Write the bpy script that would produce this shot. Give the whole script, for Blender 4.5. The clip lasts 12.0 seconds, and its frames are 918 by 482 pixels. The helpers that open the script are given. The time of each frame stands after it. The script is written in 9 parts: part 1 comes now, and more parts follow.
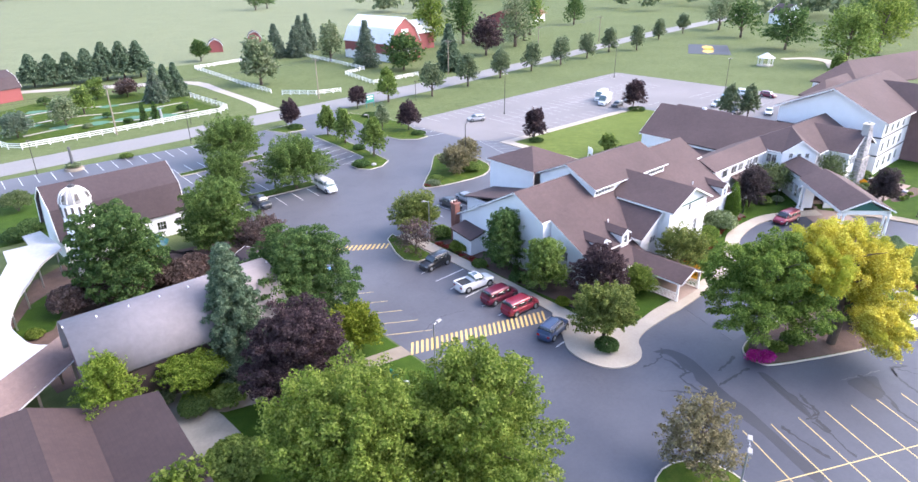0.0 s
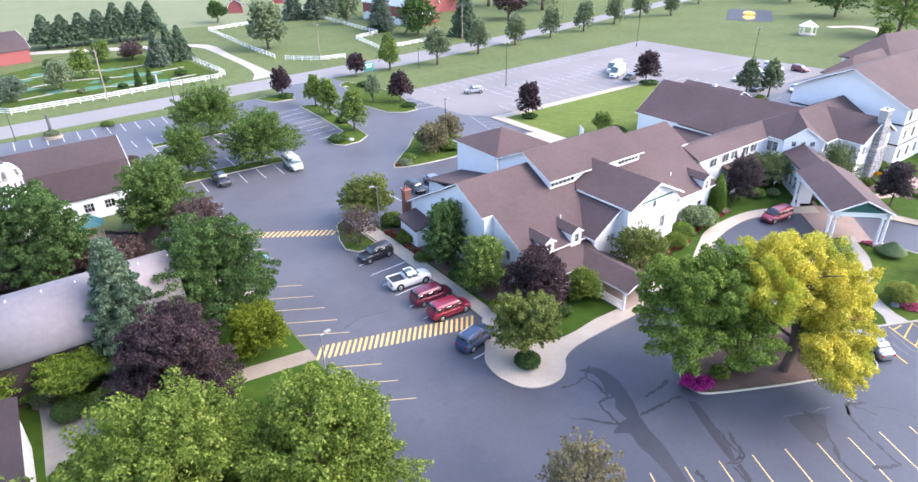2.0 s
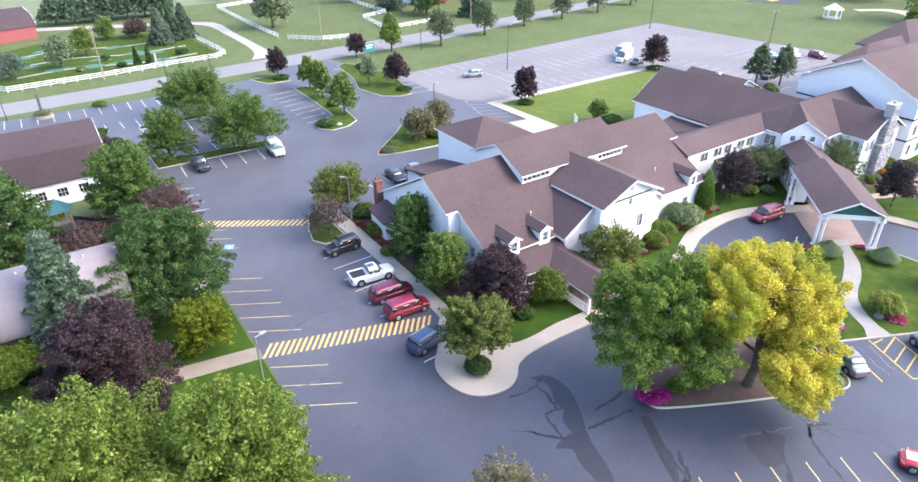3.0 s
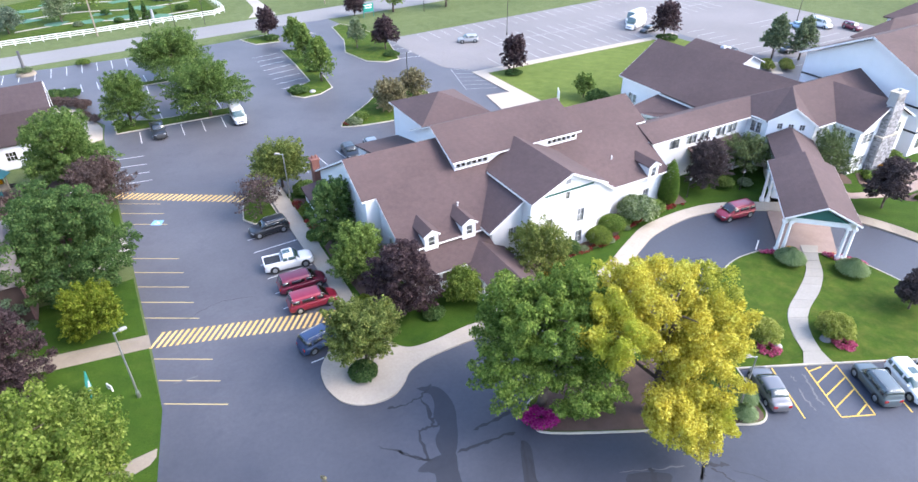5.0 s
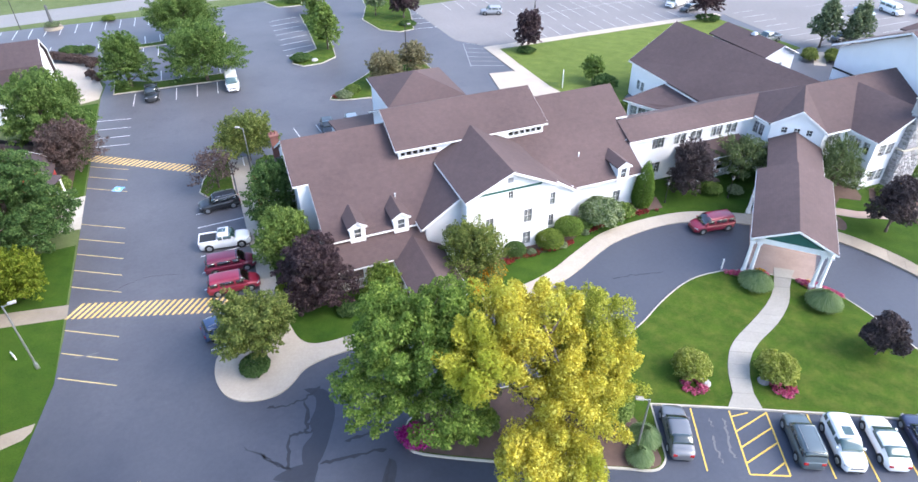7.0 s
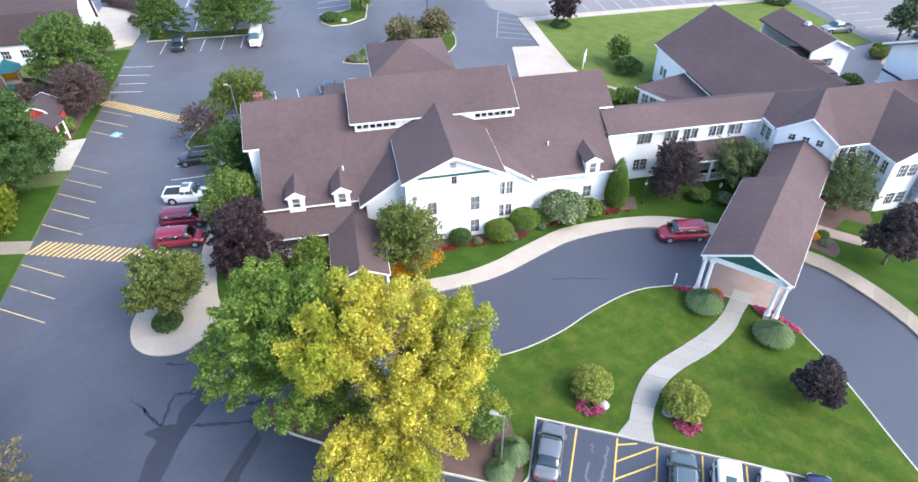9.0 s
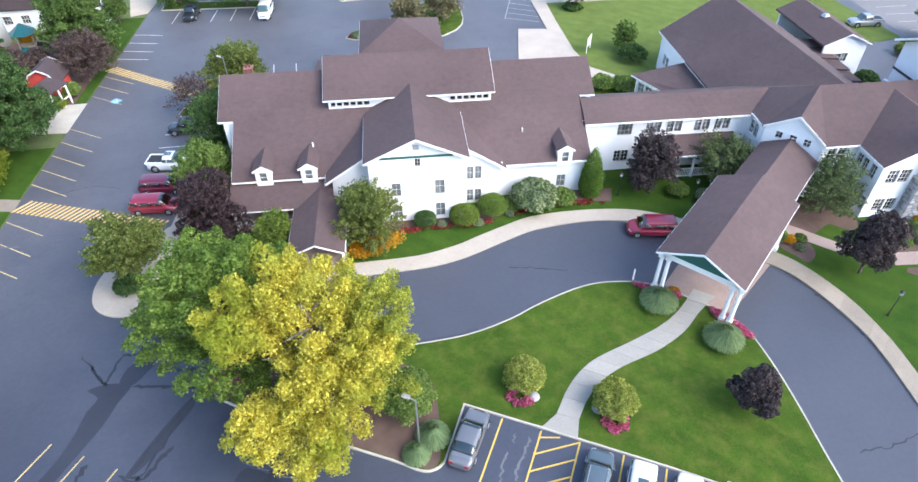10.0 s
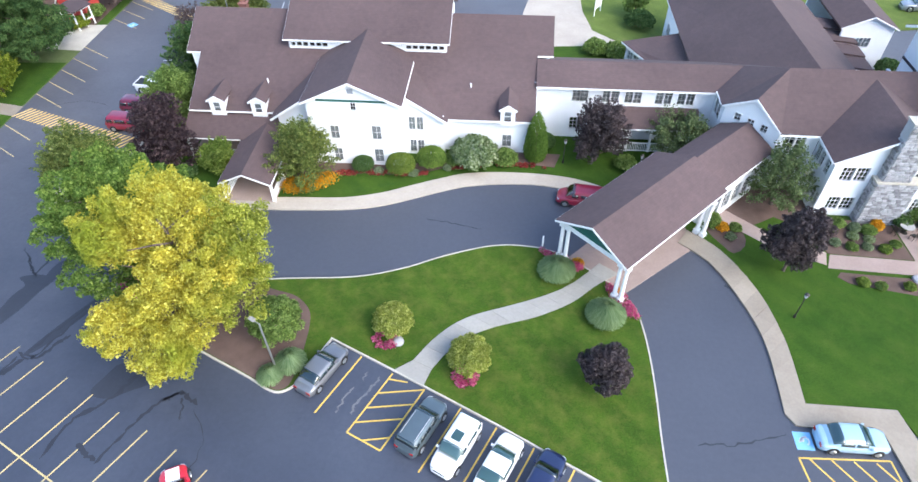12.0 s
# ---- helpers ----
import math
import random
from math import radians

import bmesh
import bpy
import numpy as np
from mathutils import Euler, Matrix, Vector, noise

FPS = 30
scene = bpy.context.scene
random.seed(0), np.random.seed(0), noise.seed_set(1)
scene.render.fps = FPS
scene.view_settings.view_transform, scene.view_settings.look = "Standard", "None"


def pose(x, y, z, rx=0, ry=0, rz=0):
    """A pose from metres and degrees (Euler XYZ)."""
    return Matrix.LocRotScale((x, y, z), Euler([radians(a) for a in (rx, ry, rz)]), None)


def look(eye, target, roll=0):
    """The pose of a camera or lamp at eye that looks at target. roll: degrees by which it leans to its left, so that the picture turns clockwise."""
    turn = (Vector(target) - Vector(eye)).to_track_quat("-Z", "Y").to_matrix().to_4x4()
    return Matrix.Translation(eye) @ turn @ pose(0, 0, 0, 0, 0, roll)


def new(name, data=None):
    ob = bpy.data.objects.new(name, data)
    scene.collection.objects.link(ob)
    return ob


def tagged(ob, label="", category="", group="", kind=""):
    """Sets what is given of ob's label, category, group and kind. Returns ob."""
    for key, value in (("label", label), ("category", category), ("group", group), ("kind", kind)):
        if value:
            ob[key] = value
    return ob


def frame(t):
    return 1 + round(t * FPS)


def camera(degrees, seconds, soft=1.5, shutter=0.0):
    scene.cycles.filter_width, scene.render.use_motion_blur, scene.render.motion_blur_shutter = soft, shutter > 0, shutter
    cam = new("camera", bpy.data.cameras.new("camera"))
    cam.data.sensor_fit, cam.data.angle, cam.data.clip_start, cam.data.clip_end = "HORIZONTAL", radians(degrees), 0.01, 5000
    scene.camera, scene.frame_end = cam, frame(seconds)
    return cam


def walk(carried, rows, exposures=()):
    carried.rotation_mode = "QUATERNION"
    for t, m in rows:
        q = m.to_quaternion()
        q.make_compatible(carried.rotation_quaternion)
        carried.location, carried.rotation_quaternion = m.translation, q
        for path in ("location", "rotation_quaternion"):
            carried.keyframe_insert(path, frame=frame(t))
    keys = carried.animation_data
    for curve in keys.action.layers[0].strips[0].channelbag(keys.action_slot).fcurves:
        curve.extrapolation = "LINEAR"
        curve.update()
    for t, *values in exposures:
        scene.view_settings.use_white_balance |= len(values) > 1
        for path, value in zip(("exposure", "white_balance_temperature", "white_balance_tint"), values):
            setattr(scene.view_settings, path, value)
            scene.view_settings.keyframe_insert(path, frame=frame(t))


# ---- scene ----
cam = camera(72.3, 12.0)
PATH = [
    (0, (-58.938, -35.849, 33.603), (-57.735, -34.48, 32.779), -0.5),
    (0.5, (-55.795, -36.515, 33.768), (-54.628, -35.131, 32.919), -0.7),
    (1, (-52.585, -37.193, 33.947), (-51.45, -35.798, 33.071), -0.6),
    (1.5, (-49.337, -37.866, 34.131), (-48.239, -36.459, 33.23), -0.5),
    (2, (-46.073, -38.522, 34.315), (-45.016, -37.101, 33.386), -0.6),
    (2.5, (-42.808, -39.152, 34.494), (-41.79, -37.721, 33.538), -0.5),
    (3, (-39.553, -39.75, 34.666), (-38.576, -38.31, 33.68), -0.5),
    (5, (-26.673, -41.804, 35.251), (-25.857, -40.345, 34.153), -0.5),
    (5.5, (-23.472, -42.244, 35.371), (-22.699, -40.779, 34.252), -0.5),
    (6, (-20.265, -42.664, 35.483), (-19.545, -41.187, 34.342), -0.5),
    (6.5, (-17.041, -43.069, 35.588), (-16.385, -41.58, 34.424), -0.5),
    (7, (-13.792, -43.464, 35.686), (-13.203, -41.965, 34.501), -0.4),
    (9, (-0.398, -45.042, 36.031), (-0.108, -43.526, 34.758), -0.5),
    (9.5, (3.068, -45.445, 36.104), (3.289, -43.938, 34.808), -0.5),
    (10, (6.577, -45.849, 36.168), (6.726, -44.354, 34.848), -0.5),
    (10.5, (10.119, -46.247, 36.221), (10.199, -44.766, 34.879), -0.6),
    (11, (13.679, -46.631, 36.256), (13.687, -45.164, 34.896), -0.7),
    (11.5, (17.235, -46.986, 36.268), (17.171, -45.543, 34.885), -0.8),
    (12, (20.76, -47.296, 36.249), (20.63, -45.885, 34.837), -0.8),
]
walk(cam, [(t, look(eye, target, roll)) for t, eye, target, roll in PATH], [(0, 2.18, 6520, 18), (5, 2.11, 6350, 13), (9, 1.95, 6220, 9), (12, 1.82, 6080, 7)])

from mathutils.geometry import tessellate_polygon

# ---- light ----
world = bpy.data.worlds.new("sky")
scene.world = world
world.use_nodes = True
wn = world.node_tree
sky = wn.nodes.new("ShaderNodeTexSky")
sky.sky_type = "NISHITA"
sky.sun_disc = False
SUN_AZ, SUN_EL = 128.0, 42.0
sky.sun_elevation, sky.sun_rotation = radians(SUN_EL), radians(SUN_AZ)
sky.air_density, sky.dust_density, sky.ozone_density = 1.0, 2.2, 1.5
wn.nodes["Background"].inputs[1].default_value = 0.15
wn.links.new(sky.outputs[0], wn.nodes["Background"].inputs[0])
sun = new("sun", bpy.data.lights.new("sun", "SUN"))
sun.data.energy, sun.data.angle, sun.data.color = 0.88, radians(50), (1.0, 0.94, 0.86)
sd = Vector((math.sin(radians(SUN_AZ)) * math.cos(radians(SUN_EL)), math.cos(radians(SUN_AZ)) * math.cos(radians(SUN_EL)), math.sin(radians(SUN_EL))))
sun.matrix_world = look(sd * 200, (0, 0, 0))


# ---- materials ----
def mat_base(name):
    m = bpy.data.materials.new(name)
    m.use_nodes = True
    return m, m.node_tree, m.node_tree.nodes["Principled BSDF"]


def ramp(nt, stops):
    r = nt.nodes.new("ShaderNodeValToRGB")
    els = r.color_ramp.elements
    while len(els) < len(stops):
        els.new(0.5)
    for e, (p, c) in zip(els, stops):
        e.position, e.color = p, (*c, 1)
    return r


def noise_node(nt, scale, detail=5.0, rough=0.6, stretch=None, coord="Object"):
    tc = nt.nodes.new("ShaderNodeTexCoord")
    n = nt.nodes.new("ShaderNodeTexNoise")
    n.inputs["Scale"].default_value, n.inputs["Detail"].default_value, n.inputs["Roughness"].default_value = scale, detail, rough
    if stretch:
        mp = nt.nodes.new("ShaderNodeMapping")
        mp.inputs["Scale"].default_value = stretch
        nt.links.new(tc.outputs[coord], mp.inputs[0])
        nt.links.new(mp.outputs[0], n.inputs["Vector"])
    else:
        nt.links.new(tc.outputs[coord], n.inputs["Vector"])
    return n


def mixc(nt, a, b, fac, mode="MIX"):
    x = nt.nodes.new("ShaderNodeMix")
    x.data_type, x.blend_type = "RGBA", mode
    for sock, v in ((x.inputs[6], a), (x.inputs[7], b), (x.inputs[0], fac)):
        if hasattr(v, "is_linked") or hasattr(v, "links"):
            nt.links.new(v, sock)
        else:
            sock.default_value = v if isinstance(v, (int, float)) else (*v, 1)
    return x.outputs[2]


def bump(nt, bsdf, height, strength, distance=0.02):
    b = nt.nodes.new("ShaderNodeBump")
    b.inputs["Strength"].default_value, b.inputs["Distance"].default_value = strength, distance
    nt.links.new(height, b.inputs["Height"])
    nt.links.new(b.outputs[0], bsdf.inputs["Normal"])


def surface(name, dark, light, rough=0.8, big=0.15, fine=6.0, relief=0.3, metal=0.0, coat=0.0, vary=0.0, stretch=None):
    """A two-scale mottled surface between two colours."""
    m, nt, b = mat_base(name)
    n1, n2 = noise_node(nt, big, 4), noise_node(nt, fine, 6, 0.7, stretch)
    mid = tuple((x + y) / 2 for x, y in zip(dark, light))
    r1 = ramp(nt, ((0.3, dark), (0.7, light)))
    r2 = ramp(nt, ((0.3, tuple(v * 0.8 for v in mid)), (0.72, tuple(min(1, v * 1.18) for v in mid))))
    nt.links.new(n1.outputs[0], r1.inputs[0])
    nt.links.new(n2.outputs[0], r2.inputs[0])
    col = mixc(nt, r1.outputs[0], r2.outputs[0], 0.45)
    if vary:
        oi = nt.nodes.new("ShaderNodeObjectInfo")
        hv = nt.nodes.new("ShaderNodeHueSaturation")
        mr = nt.nodes.new("ShaderNodeMapRange")
        mr.inputs[3].default_value, mr.inputs[4].default_value = 1 - vary, 1 + vary
        nt.links.new(oi.outputs["Random"], mr.inputs[0])
        nt.links.new(mr.outputs[0], hv.inputs["Value"])
        nt.links.new(col, hv.inputs["Color"])
        col = hv.outputs[0]
    nt.links.new(col, b.inputs["Base Color"])
    b.inputs["Roughness"].default_value, b.inputs["Metallic"].default_value = rough, metal
    b.inputs["Coat Weight"].default_value = coat
    if relief:
        bump(nt, b, n2.outputs[0], relief)
    return m


def grass_mat(name, a, b_, c, stripes=0.0, worn=None):
    m, nt, b = mat_base(name)
    n1, n2, n3 = noise_node(nt, 0.07, 4), noise_node(nt, 0.6, 6, 0.65), noise_node(nt, 9.0, 3, 0.8)
    r1 = ramp(nt, ((0.3, a), (0.62, b_)))
    nt.links.new(n1.outputs[0], r1.inputs[0])
    r2 = ramp(nt, ((0.35, a), (0.55, b_), (0.75, c)))
    nt.links.new(n2.outputs[0], r2.inputs[0])
    col = mixc(nt, r1.outputs[0], r2.outputs[0], 0.5)
    r3 = ramp(nt, ((0.3, (0.55, 0.55, 0.55)), (0.7, (1.3, 1.3, 1.25))))
    nt.links.new(n3.outputs[0], r3.inputs[0])
    col = mixc(nt, col, r3.outputs[0], 0.6, "MULTIPLY")
    if worn:
        n4 = noise_node(nt, 0.9, 7, 0.75)
        r4 = ramp(nt, ((0.46, (0, 0, 0)), (0.76, (0.62, 0.62, 0.62))))
        nt.links.new(n4.outputs[0], r4.inputs[0])
        col = mixc(nt, col, worn, r4.outputs[0])
    if stripes:
        tc = nt.nodes.new("ShaderNodeTexCoord")
        w = nt.nodes.new("ShaderNodeTexWave")
        w.bands_direction = "DIAGONAL"
        w.inputs["Scale"].default_value, w.inputs["Distortion"].default_value, w.inputs["Detail"].default_value = 0.22, 1.2, 2
        nt.links.new(tc.outputs["Object"], w.inputs["Vector"])
        rw = ramp(nt, ((0.3, (0.9, 0.9, 0.9)), (0.7, (1.12, 1.12, 1.0))))
        nt.links.new(w.outputs[1], rw.inputs[0])
        col = mixc(nt, col, rw.outputs[0], stripes, "MULTIPLY")
    nt.links.new(col, b.inputs["Base Color"])
    b.inputs["Roughness"].default_value = 0.95
    b.inputs["Specular IOR Level"].default_value = 0.15
    bump(nt, b, n3.outputs[0], 0.6, 0.05)
    return m


def leaf_mat(name, dark, light, tip, alt=None):
    m, nt, b = mat_base(name)
    gi = nt.nodes.new("ShaderNodeNewGeometry")
    r = ramp(nt, ((0.0, dark), (0.55, light), (1.0, tip)))
    nt.links.new(gi.outputs["Random Per Island"], r.inputs[0])
    n = noise_node(nt, 0.5, 3)
    r2 = ramp(nt, ((0.3, (0.72, 0.78, 0.75)), (0.7, (1.2, 1.15, 1.05))))
    nt.links.new(n.outputs[0], r2.inputs[0])
    col = mixc(nt, r.outputs[0], r2.outputs[0], 1.0, "MULTIPLY")
    if alt:
        n2 = noise_node(nt, 0.16, 2)
        r3 = ramp(nt, ((0.44, (0, 0, 0)), (0.62, (1, 1, 1))))
        nt.links.new(n2.outputs[0], r3.inputs[0])
        col = mixc(nt, col, alt, r3.outputs[0])
    nt.links.new(col, b.inputs["Base Color"])
    b.inputs["Roughness"].default_value = 0.62
    b.inputs["Specular IOR Level"].default_value = 0.12
    tr = nt.nodes.new("ShaderNodeBsdfTranslucent")
    nt.links.new(col, tr.inputs[0])
    mx = nt.nodes.new("ShaderNodeMixShader")
    mx.inputs[0].default_value = 0.5
    nt.links.new(b.outputs[0], mx.inputs[1])
    nt.links.new(tr.outputs[0], mx.inputs[2])
    nt.links.new(mx.outputs[0], nt.nodes["Material Output"].inputs[0])
    return m


def plain(name, col, rough=0.5, metal=0.0, coat=0.0, grain=0.06):
    return surface(name, tuple(v * (1 - grain) for v in col), tuple(min(1, v * (1 + grain)) for v in col), rough, 0.8, 20, 0.0, metal, coat)


def glass_mat(name, tint, gloss=0.05):
    m, nt, b = mat_base(name)
    nt.nodes.remove(b)
    tr, gl, fr, mx = (nt.nodes.new(k) for k in ("ShaderNodeBsdfTransparent", "ShaderNodeBsdfGlossy", "ShaderNodeLayerWeight", "ShaderNodeMixShader"))
    pw, ma = nt.nodes.new("ShaderNodeMath"), nt.nodes.new("ShaderNodeMath")
    pw.operation, ma.operation = "POWER", "MULTIPLY_ADD"
    pw.inputs[1].default_value, ma.inputs[1].default_value, ma.inputs[2].default_value = 3.0, 0.7, gloss
    tr.inputs[0].default_value = (*tint, 1)
    gl.inputs["Roughness"].default_value = 0.03
    fr.inputs[0].default_value = 0.5
    for a, s in ((fr.outputs["Facing"], pw.inputs[0]), (pw.outputs[0], ma.inputs[0]), (ma.outputs[0], mx.inputs[0]), (tr.outputs[0], mx.inputs[1]), (gl.outputs[0], mx.inputs[2]), (mx.outputs[0], nt.nodes["Material Output"].inputs[0])):
        nt.links.new(a, s)
    return m


def roof_mat(name, dark, light):
    """Asphalt shingles in courses, weathered in patches."""
    m, nt, b = mat_base(name)
    n1, n2 = noise_node(nt, 0.12, 5), noise_node(nt, 2.2, 5, 0.75)
    tc = nt.nodes.new("ShaderNodeTexCoord")
    sx = nt.nodes.new("ShaderNodeSeparateXYZ")
    nt.links.new(tc.outputs["Object"], sx.inputs[0])
    br = nt.nodes.new("ShaderNodeTexBrick")
    br.inputs["Scale"].default_value = 1.0
    br.inputs["Brick Width"].default_value, br.inputs["Row Height"].default_value = 0.45, 0.085
    br.inputs["Mortar Size"].default_value = 0.006
    br.inputs["Color1"].default_value, br.inputs["Color2"].default_value, br.inputs["Mortar"].default_value = (0.92, 0.92, 0.92, 1), (1.06, 1.06, 1.06, 1), (0.8, 0.8, 0.8, 1)
    ad = nt.nodes.new("ShaderNodeMath")
    nt.links.new(sx.outputs[0], ad.inputs[0])
    nt.links.new(sx.outputs[1], ad.inputs[1])
    cb = nt.nodes.new("ShaderNodeCombineXYZ")
    nt.links.new(ad.outputs[0], cb.inputs[0])
    nt.links.new(sx.outputs[2], cb.inputs[1])
    nt.links.new(cb.outputs[0], br.inputs["Vector"])
    r1 = ramp(nt, ((0.3, dark), (0.72, light)))
    nt.links.new(n1.outputs[0], r1.inputs[0])
    col = mixc(nt, r1.outputs[0], br.outputs[0], 0.5, "MULTIPLY")
    r2 = ramp(nt, ((0.35, (0.82, 0.82, 0.84)), (0.7, (1.15, 1.13, 1.1))))
    nt.links.new(n2.outputs[0], r2.inputs[0])
    col = mixc(nt, col, r2.outputs[0], 0.7, "MULTIPLY")
    nt.links.new(col, b.inputs["Base Color"])
    b.inputs["Roughness"].default_value = 0.9
    bump(nt, b, br.outputs[1], -0.4, 0.01)
    return m


def siding_mat(name, col):
    m, nt, b = mat_base(name)
    tc = nt.nodes.new("ShaderNodeTexCoord")
    sx = nt.nodes.new("ShaderNodeSeparateXYZ")
    nt.links.new(tc.outputs["Object"], sx.inputs[0])
    fr = nt.nodes.new("ShaderNodeMath")
    fr.operation = "FLOORED_MODULO"
    fr.inputs[1].default_value = 0.15
    nt.links.new(sx.outputs[2], fr.inputs[0])
    n = noise_node(nt, 0.5, 5)
    r = ramp(nt, ((0.3, tuple(v * 0.93 for v in col)), (0.7, col)))
    nt.links.new(n.outputs[0], r.inputs[0])
    nt.links.new(r.outputs[0], b.inputs["Base Color"])
    b.inputs["Roughness"].default_value = 0.55
    bump(nt, b, fr.outputs[0], -0.5, 0.15)
    return m


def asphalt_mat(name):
    """Car park asphalt: lighter in the north, darker and bluer towards the south, with drip stains and patches."""
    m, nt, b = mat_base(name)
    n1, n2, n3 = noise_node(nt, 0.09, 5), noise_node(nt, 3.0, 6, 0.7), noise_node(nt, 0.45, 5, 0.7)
    # North-to-south brightness falloff set in the colour; south blue stands in for reflected sky.
    north_tone = ramp(nt, ((0.3, (0.072, 0.073, 0.087)), (0.7, (0.108, 0.108, 0.122))))
    south_tone = ramp(nt, ((0.3, (0.033, 0.039, 0.059)), (0.7, (0.058, 0.066, 0.090))))
    for r_ in (north_tone, south_tone):
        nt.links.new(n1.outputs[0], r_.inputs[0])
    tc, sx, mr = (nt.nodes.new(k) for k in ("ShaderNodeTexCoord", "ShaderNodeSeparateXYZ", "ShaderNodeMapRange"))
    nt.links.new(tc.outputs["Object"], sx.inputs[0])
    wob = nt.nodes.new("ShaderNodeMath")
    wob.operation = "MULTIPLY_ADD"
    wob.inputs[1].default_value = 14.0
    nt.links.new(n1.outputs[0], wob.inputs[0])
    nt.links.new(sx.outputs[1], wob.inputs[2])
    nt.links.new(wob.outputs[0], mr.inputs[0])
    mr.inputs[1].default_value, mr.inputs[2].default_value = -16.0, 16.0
    col = mixc(nt, south_tone.outputs[0], north_tone.outputs[0], mr.outputs[0])
    r2 = ramp(nt, ((0.3, (0.80, 0.80, 0.82)), (0.72, (1.16, 1.15, 1.13))))
    nt.links.new(n2.outputs[0], r2.inputs[0])
    col = mixc(nt, col, r2.outputs[0], 0.6, "MULTIPLY")
    r3 = ramp(nt, ((0.30, (0.80, 0.80, 0.83)), (0.45, (1, 1, 1)), (0.62, (1, 1, 1)), (0.75, (1.14, 1.12, 1.1))))
    nt.links.new(n3.outputs[0], r3.inputs[0])
    col = mixc(nt, col, r3.outputs[0], 0.7, "MULTIPLY")
    nt.links.new(col, b.inputs["Base Color"])
    b.inputs["Roughness"].default_value = 0.52
    bump(nt, b, n2.outputs[0], 0.15)
    return m


M = {}
M["lawn"] = grass_mat("lawn", (0.028, 0.061, 0.0065), (0.050, 0.092, 0.010), (0.098, 0.124, 0.021), 0.5, (0.132, 0.130, 0.028))
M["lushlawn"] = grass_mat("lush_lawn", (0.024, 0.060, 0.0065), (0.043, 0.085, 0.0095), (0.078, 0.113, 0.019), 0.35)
# Field and meadow greens are paled and blued to imitate far haze.
M["field"] = grass_mat("field_grass", (0.145, 0.172, 0.098), (0.185, 0.208, 0.12), (0.232, 0.248, 0.156))
M["meadow"] = grass_mat("meadow", (0.080, 0.110, 0.040), (0.118, 0.147, 0.060), (0.165, 0.184, 0.092))
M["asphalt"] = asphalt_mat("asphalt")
M["seal"] = surface("fresh_asphalt", (0.045, 0.049, 0.066), (0.070, 0.075, 0.094), 0.46, 0.08, 3.0, 0.12)
M["oldlot"] = surface("worn_asphalt", (0.155, 0.148, 0.152), (0.225, 0.213, 0.214), 0.9, 0.05, 2.0, 0.15)
M["roadtop"] = surface("road_surface", (0.175, 0.172, 0.172), (0.245, 0.24, 0.237), 0.9, 0.05, 2.0, 0.15)
M["tar"] = surface("tar", (0.012, 0.014, 0.021), (0.028, 0.031, 0.042), 0.6, 0.6, 8, 0.2)
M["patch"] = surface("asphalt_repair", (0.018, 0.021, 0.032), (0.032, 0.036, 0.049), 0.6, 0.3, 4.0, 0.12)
M["scuff"] = surface("scuffed_asphalt", (0.11, 0.112, 0.125), (0.16, 0.158, 0.165), 0.9, 1.2, 6, 0.1)
M["concrete"] = surface("concrete", (0.33, 0.285, 0.235), (0.46, 0.405, 0.34), 0.9, 0.3, 5, 0.15, vary=0.06)
M["kerb"] = surface("kerb_concrete", (0.36, 0.33, 0.28), (0.52, 0.48, 0.41), 0.9, 0.6, 6, 0.1)
M["pathgrey"] = surface("grey_concrete", (0.25, 0.237, 0.212), (0.34, 0.322, 0.29), 0.9, 0.4, 5, 0.15, vary=0.05)
M["patiostone"] = surface("stained_patio_concrete", (0.15, 0.145, 0.13), (0.29, 0.28, 0.255), 0.9, 0.45, 4, 0.2)
M["gravel"] = surface("gravel", (0.30, 0.272, 0.243), (0.40, 0.372, 0.336), 0.95, 0.2, 4, 0.4)
M["mulch"] = surface("mulch", (0.068, 0.042, 0.034), (0.138, 0.088, 0.070), 0.95, 0.9, 14, 0.9)
M["paver"] = surface("brick_paver", (0.25, 0.185, 0.16), (0.35, 0.265, 0.235), 0.9, 0.5, 6, 0.3, vary=0.15)
M["yellow"] = surface("yellow_paint", (0.52, 0.34, 0.06), (0.75, 0.50, 0.10), 0.7, 0.7, 9, 0.1)
M["crossbar"] = surface("worn_yellow_paint", (0.56, 0.34, 0.07), (0.72, 0.53, 0.23), 0.7, 0.35, 9, 0.1)
M["whitepaint"] = surface("white_line_paint", (0.50, 0.50, 0.50), (0.75, 0.75, 0.74), 0.7, 0.7, 9, 0.1)
M["bluepaint"] = surface("blue_paint", (0.16, 0.38, 0.62), (0.24, 0.48, 0.72), 0.7, 0.7, 9, 0.1)
M["roof"] = roof_mat("shingle_roof", (0.073, 0.048, 0.048), (0.102, 0.068, 0.067))
M["barnroof"] = roof_mat("barn_shingle_roof", (0.046, 0.032, 0.036), (0.068, 0.049, 0.053))
M["canopy"] = surface("white_canopy_roof", (0.40, 0.395, 0.39), (0.52, 0.515, 0.51), 0.8, 0.25, 2, 0.1)
M["metalroof"] = surface("grey_metal_roof", (0.175, 0.157, 0.166), (0.245, 0.22, 0.23), 0.8, 0.25, 2.0, 0.05, metal=0.0)
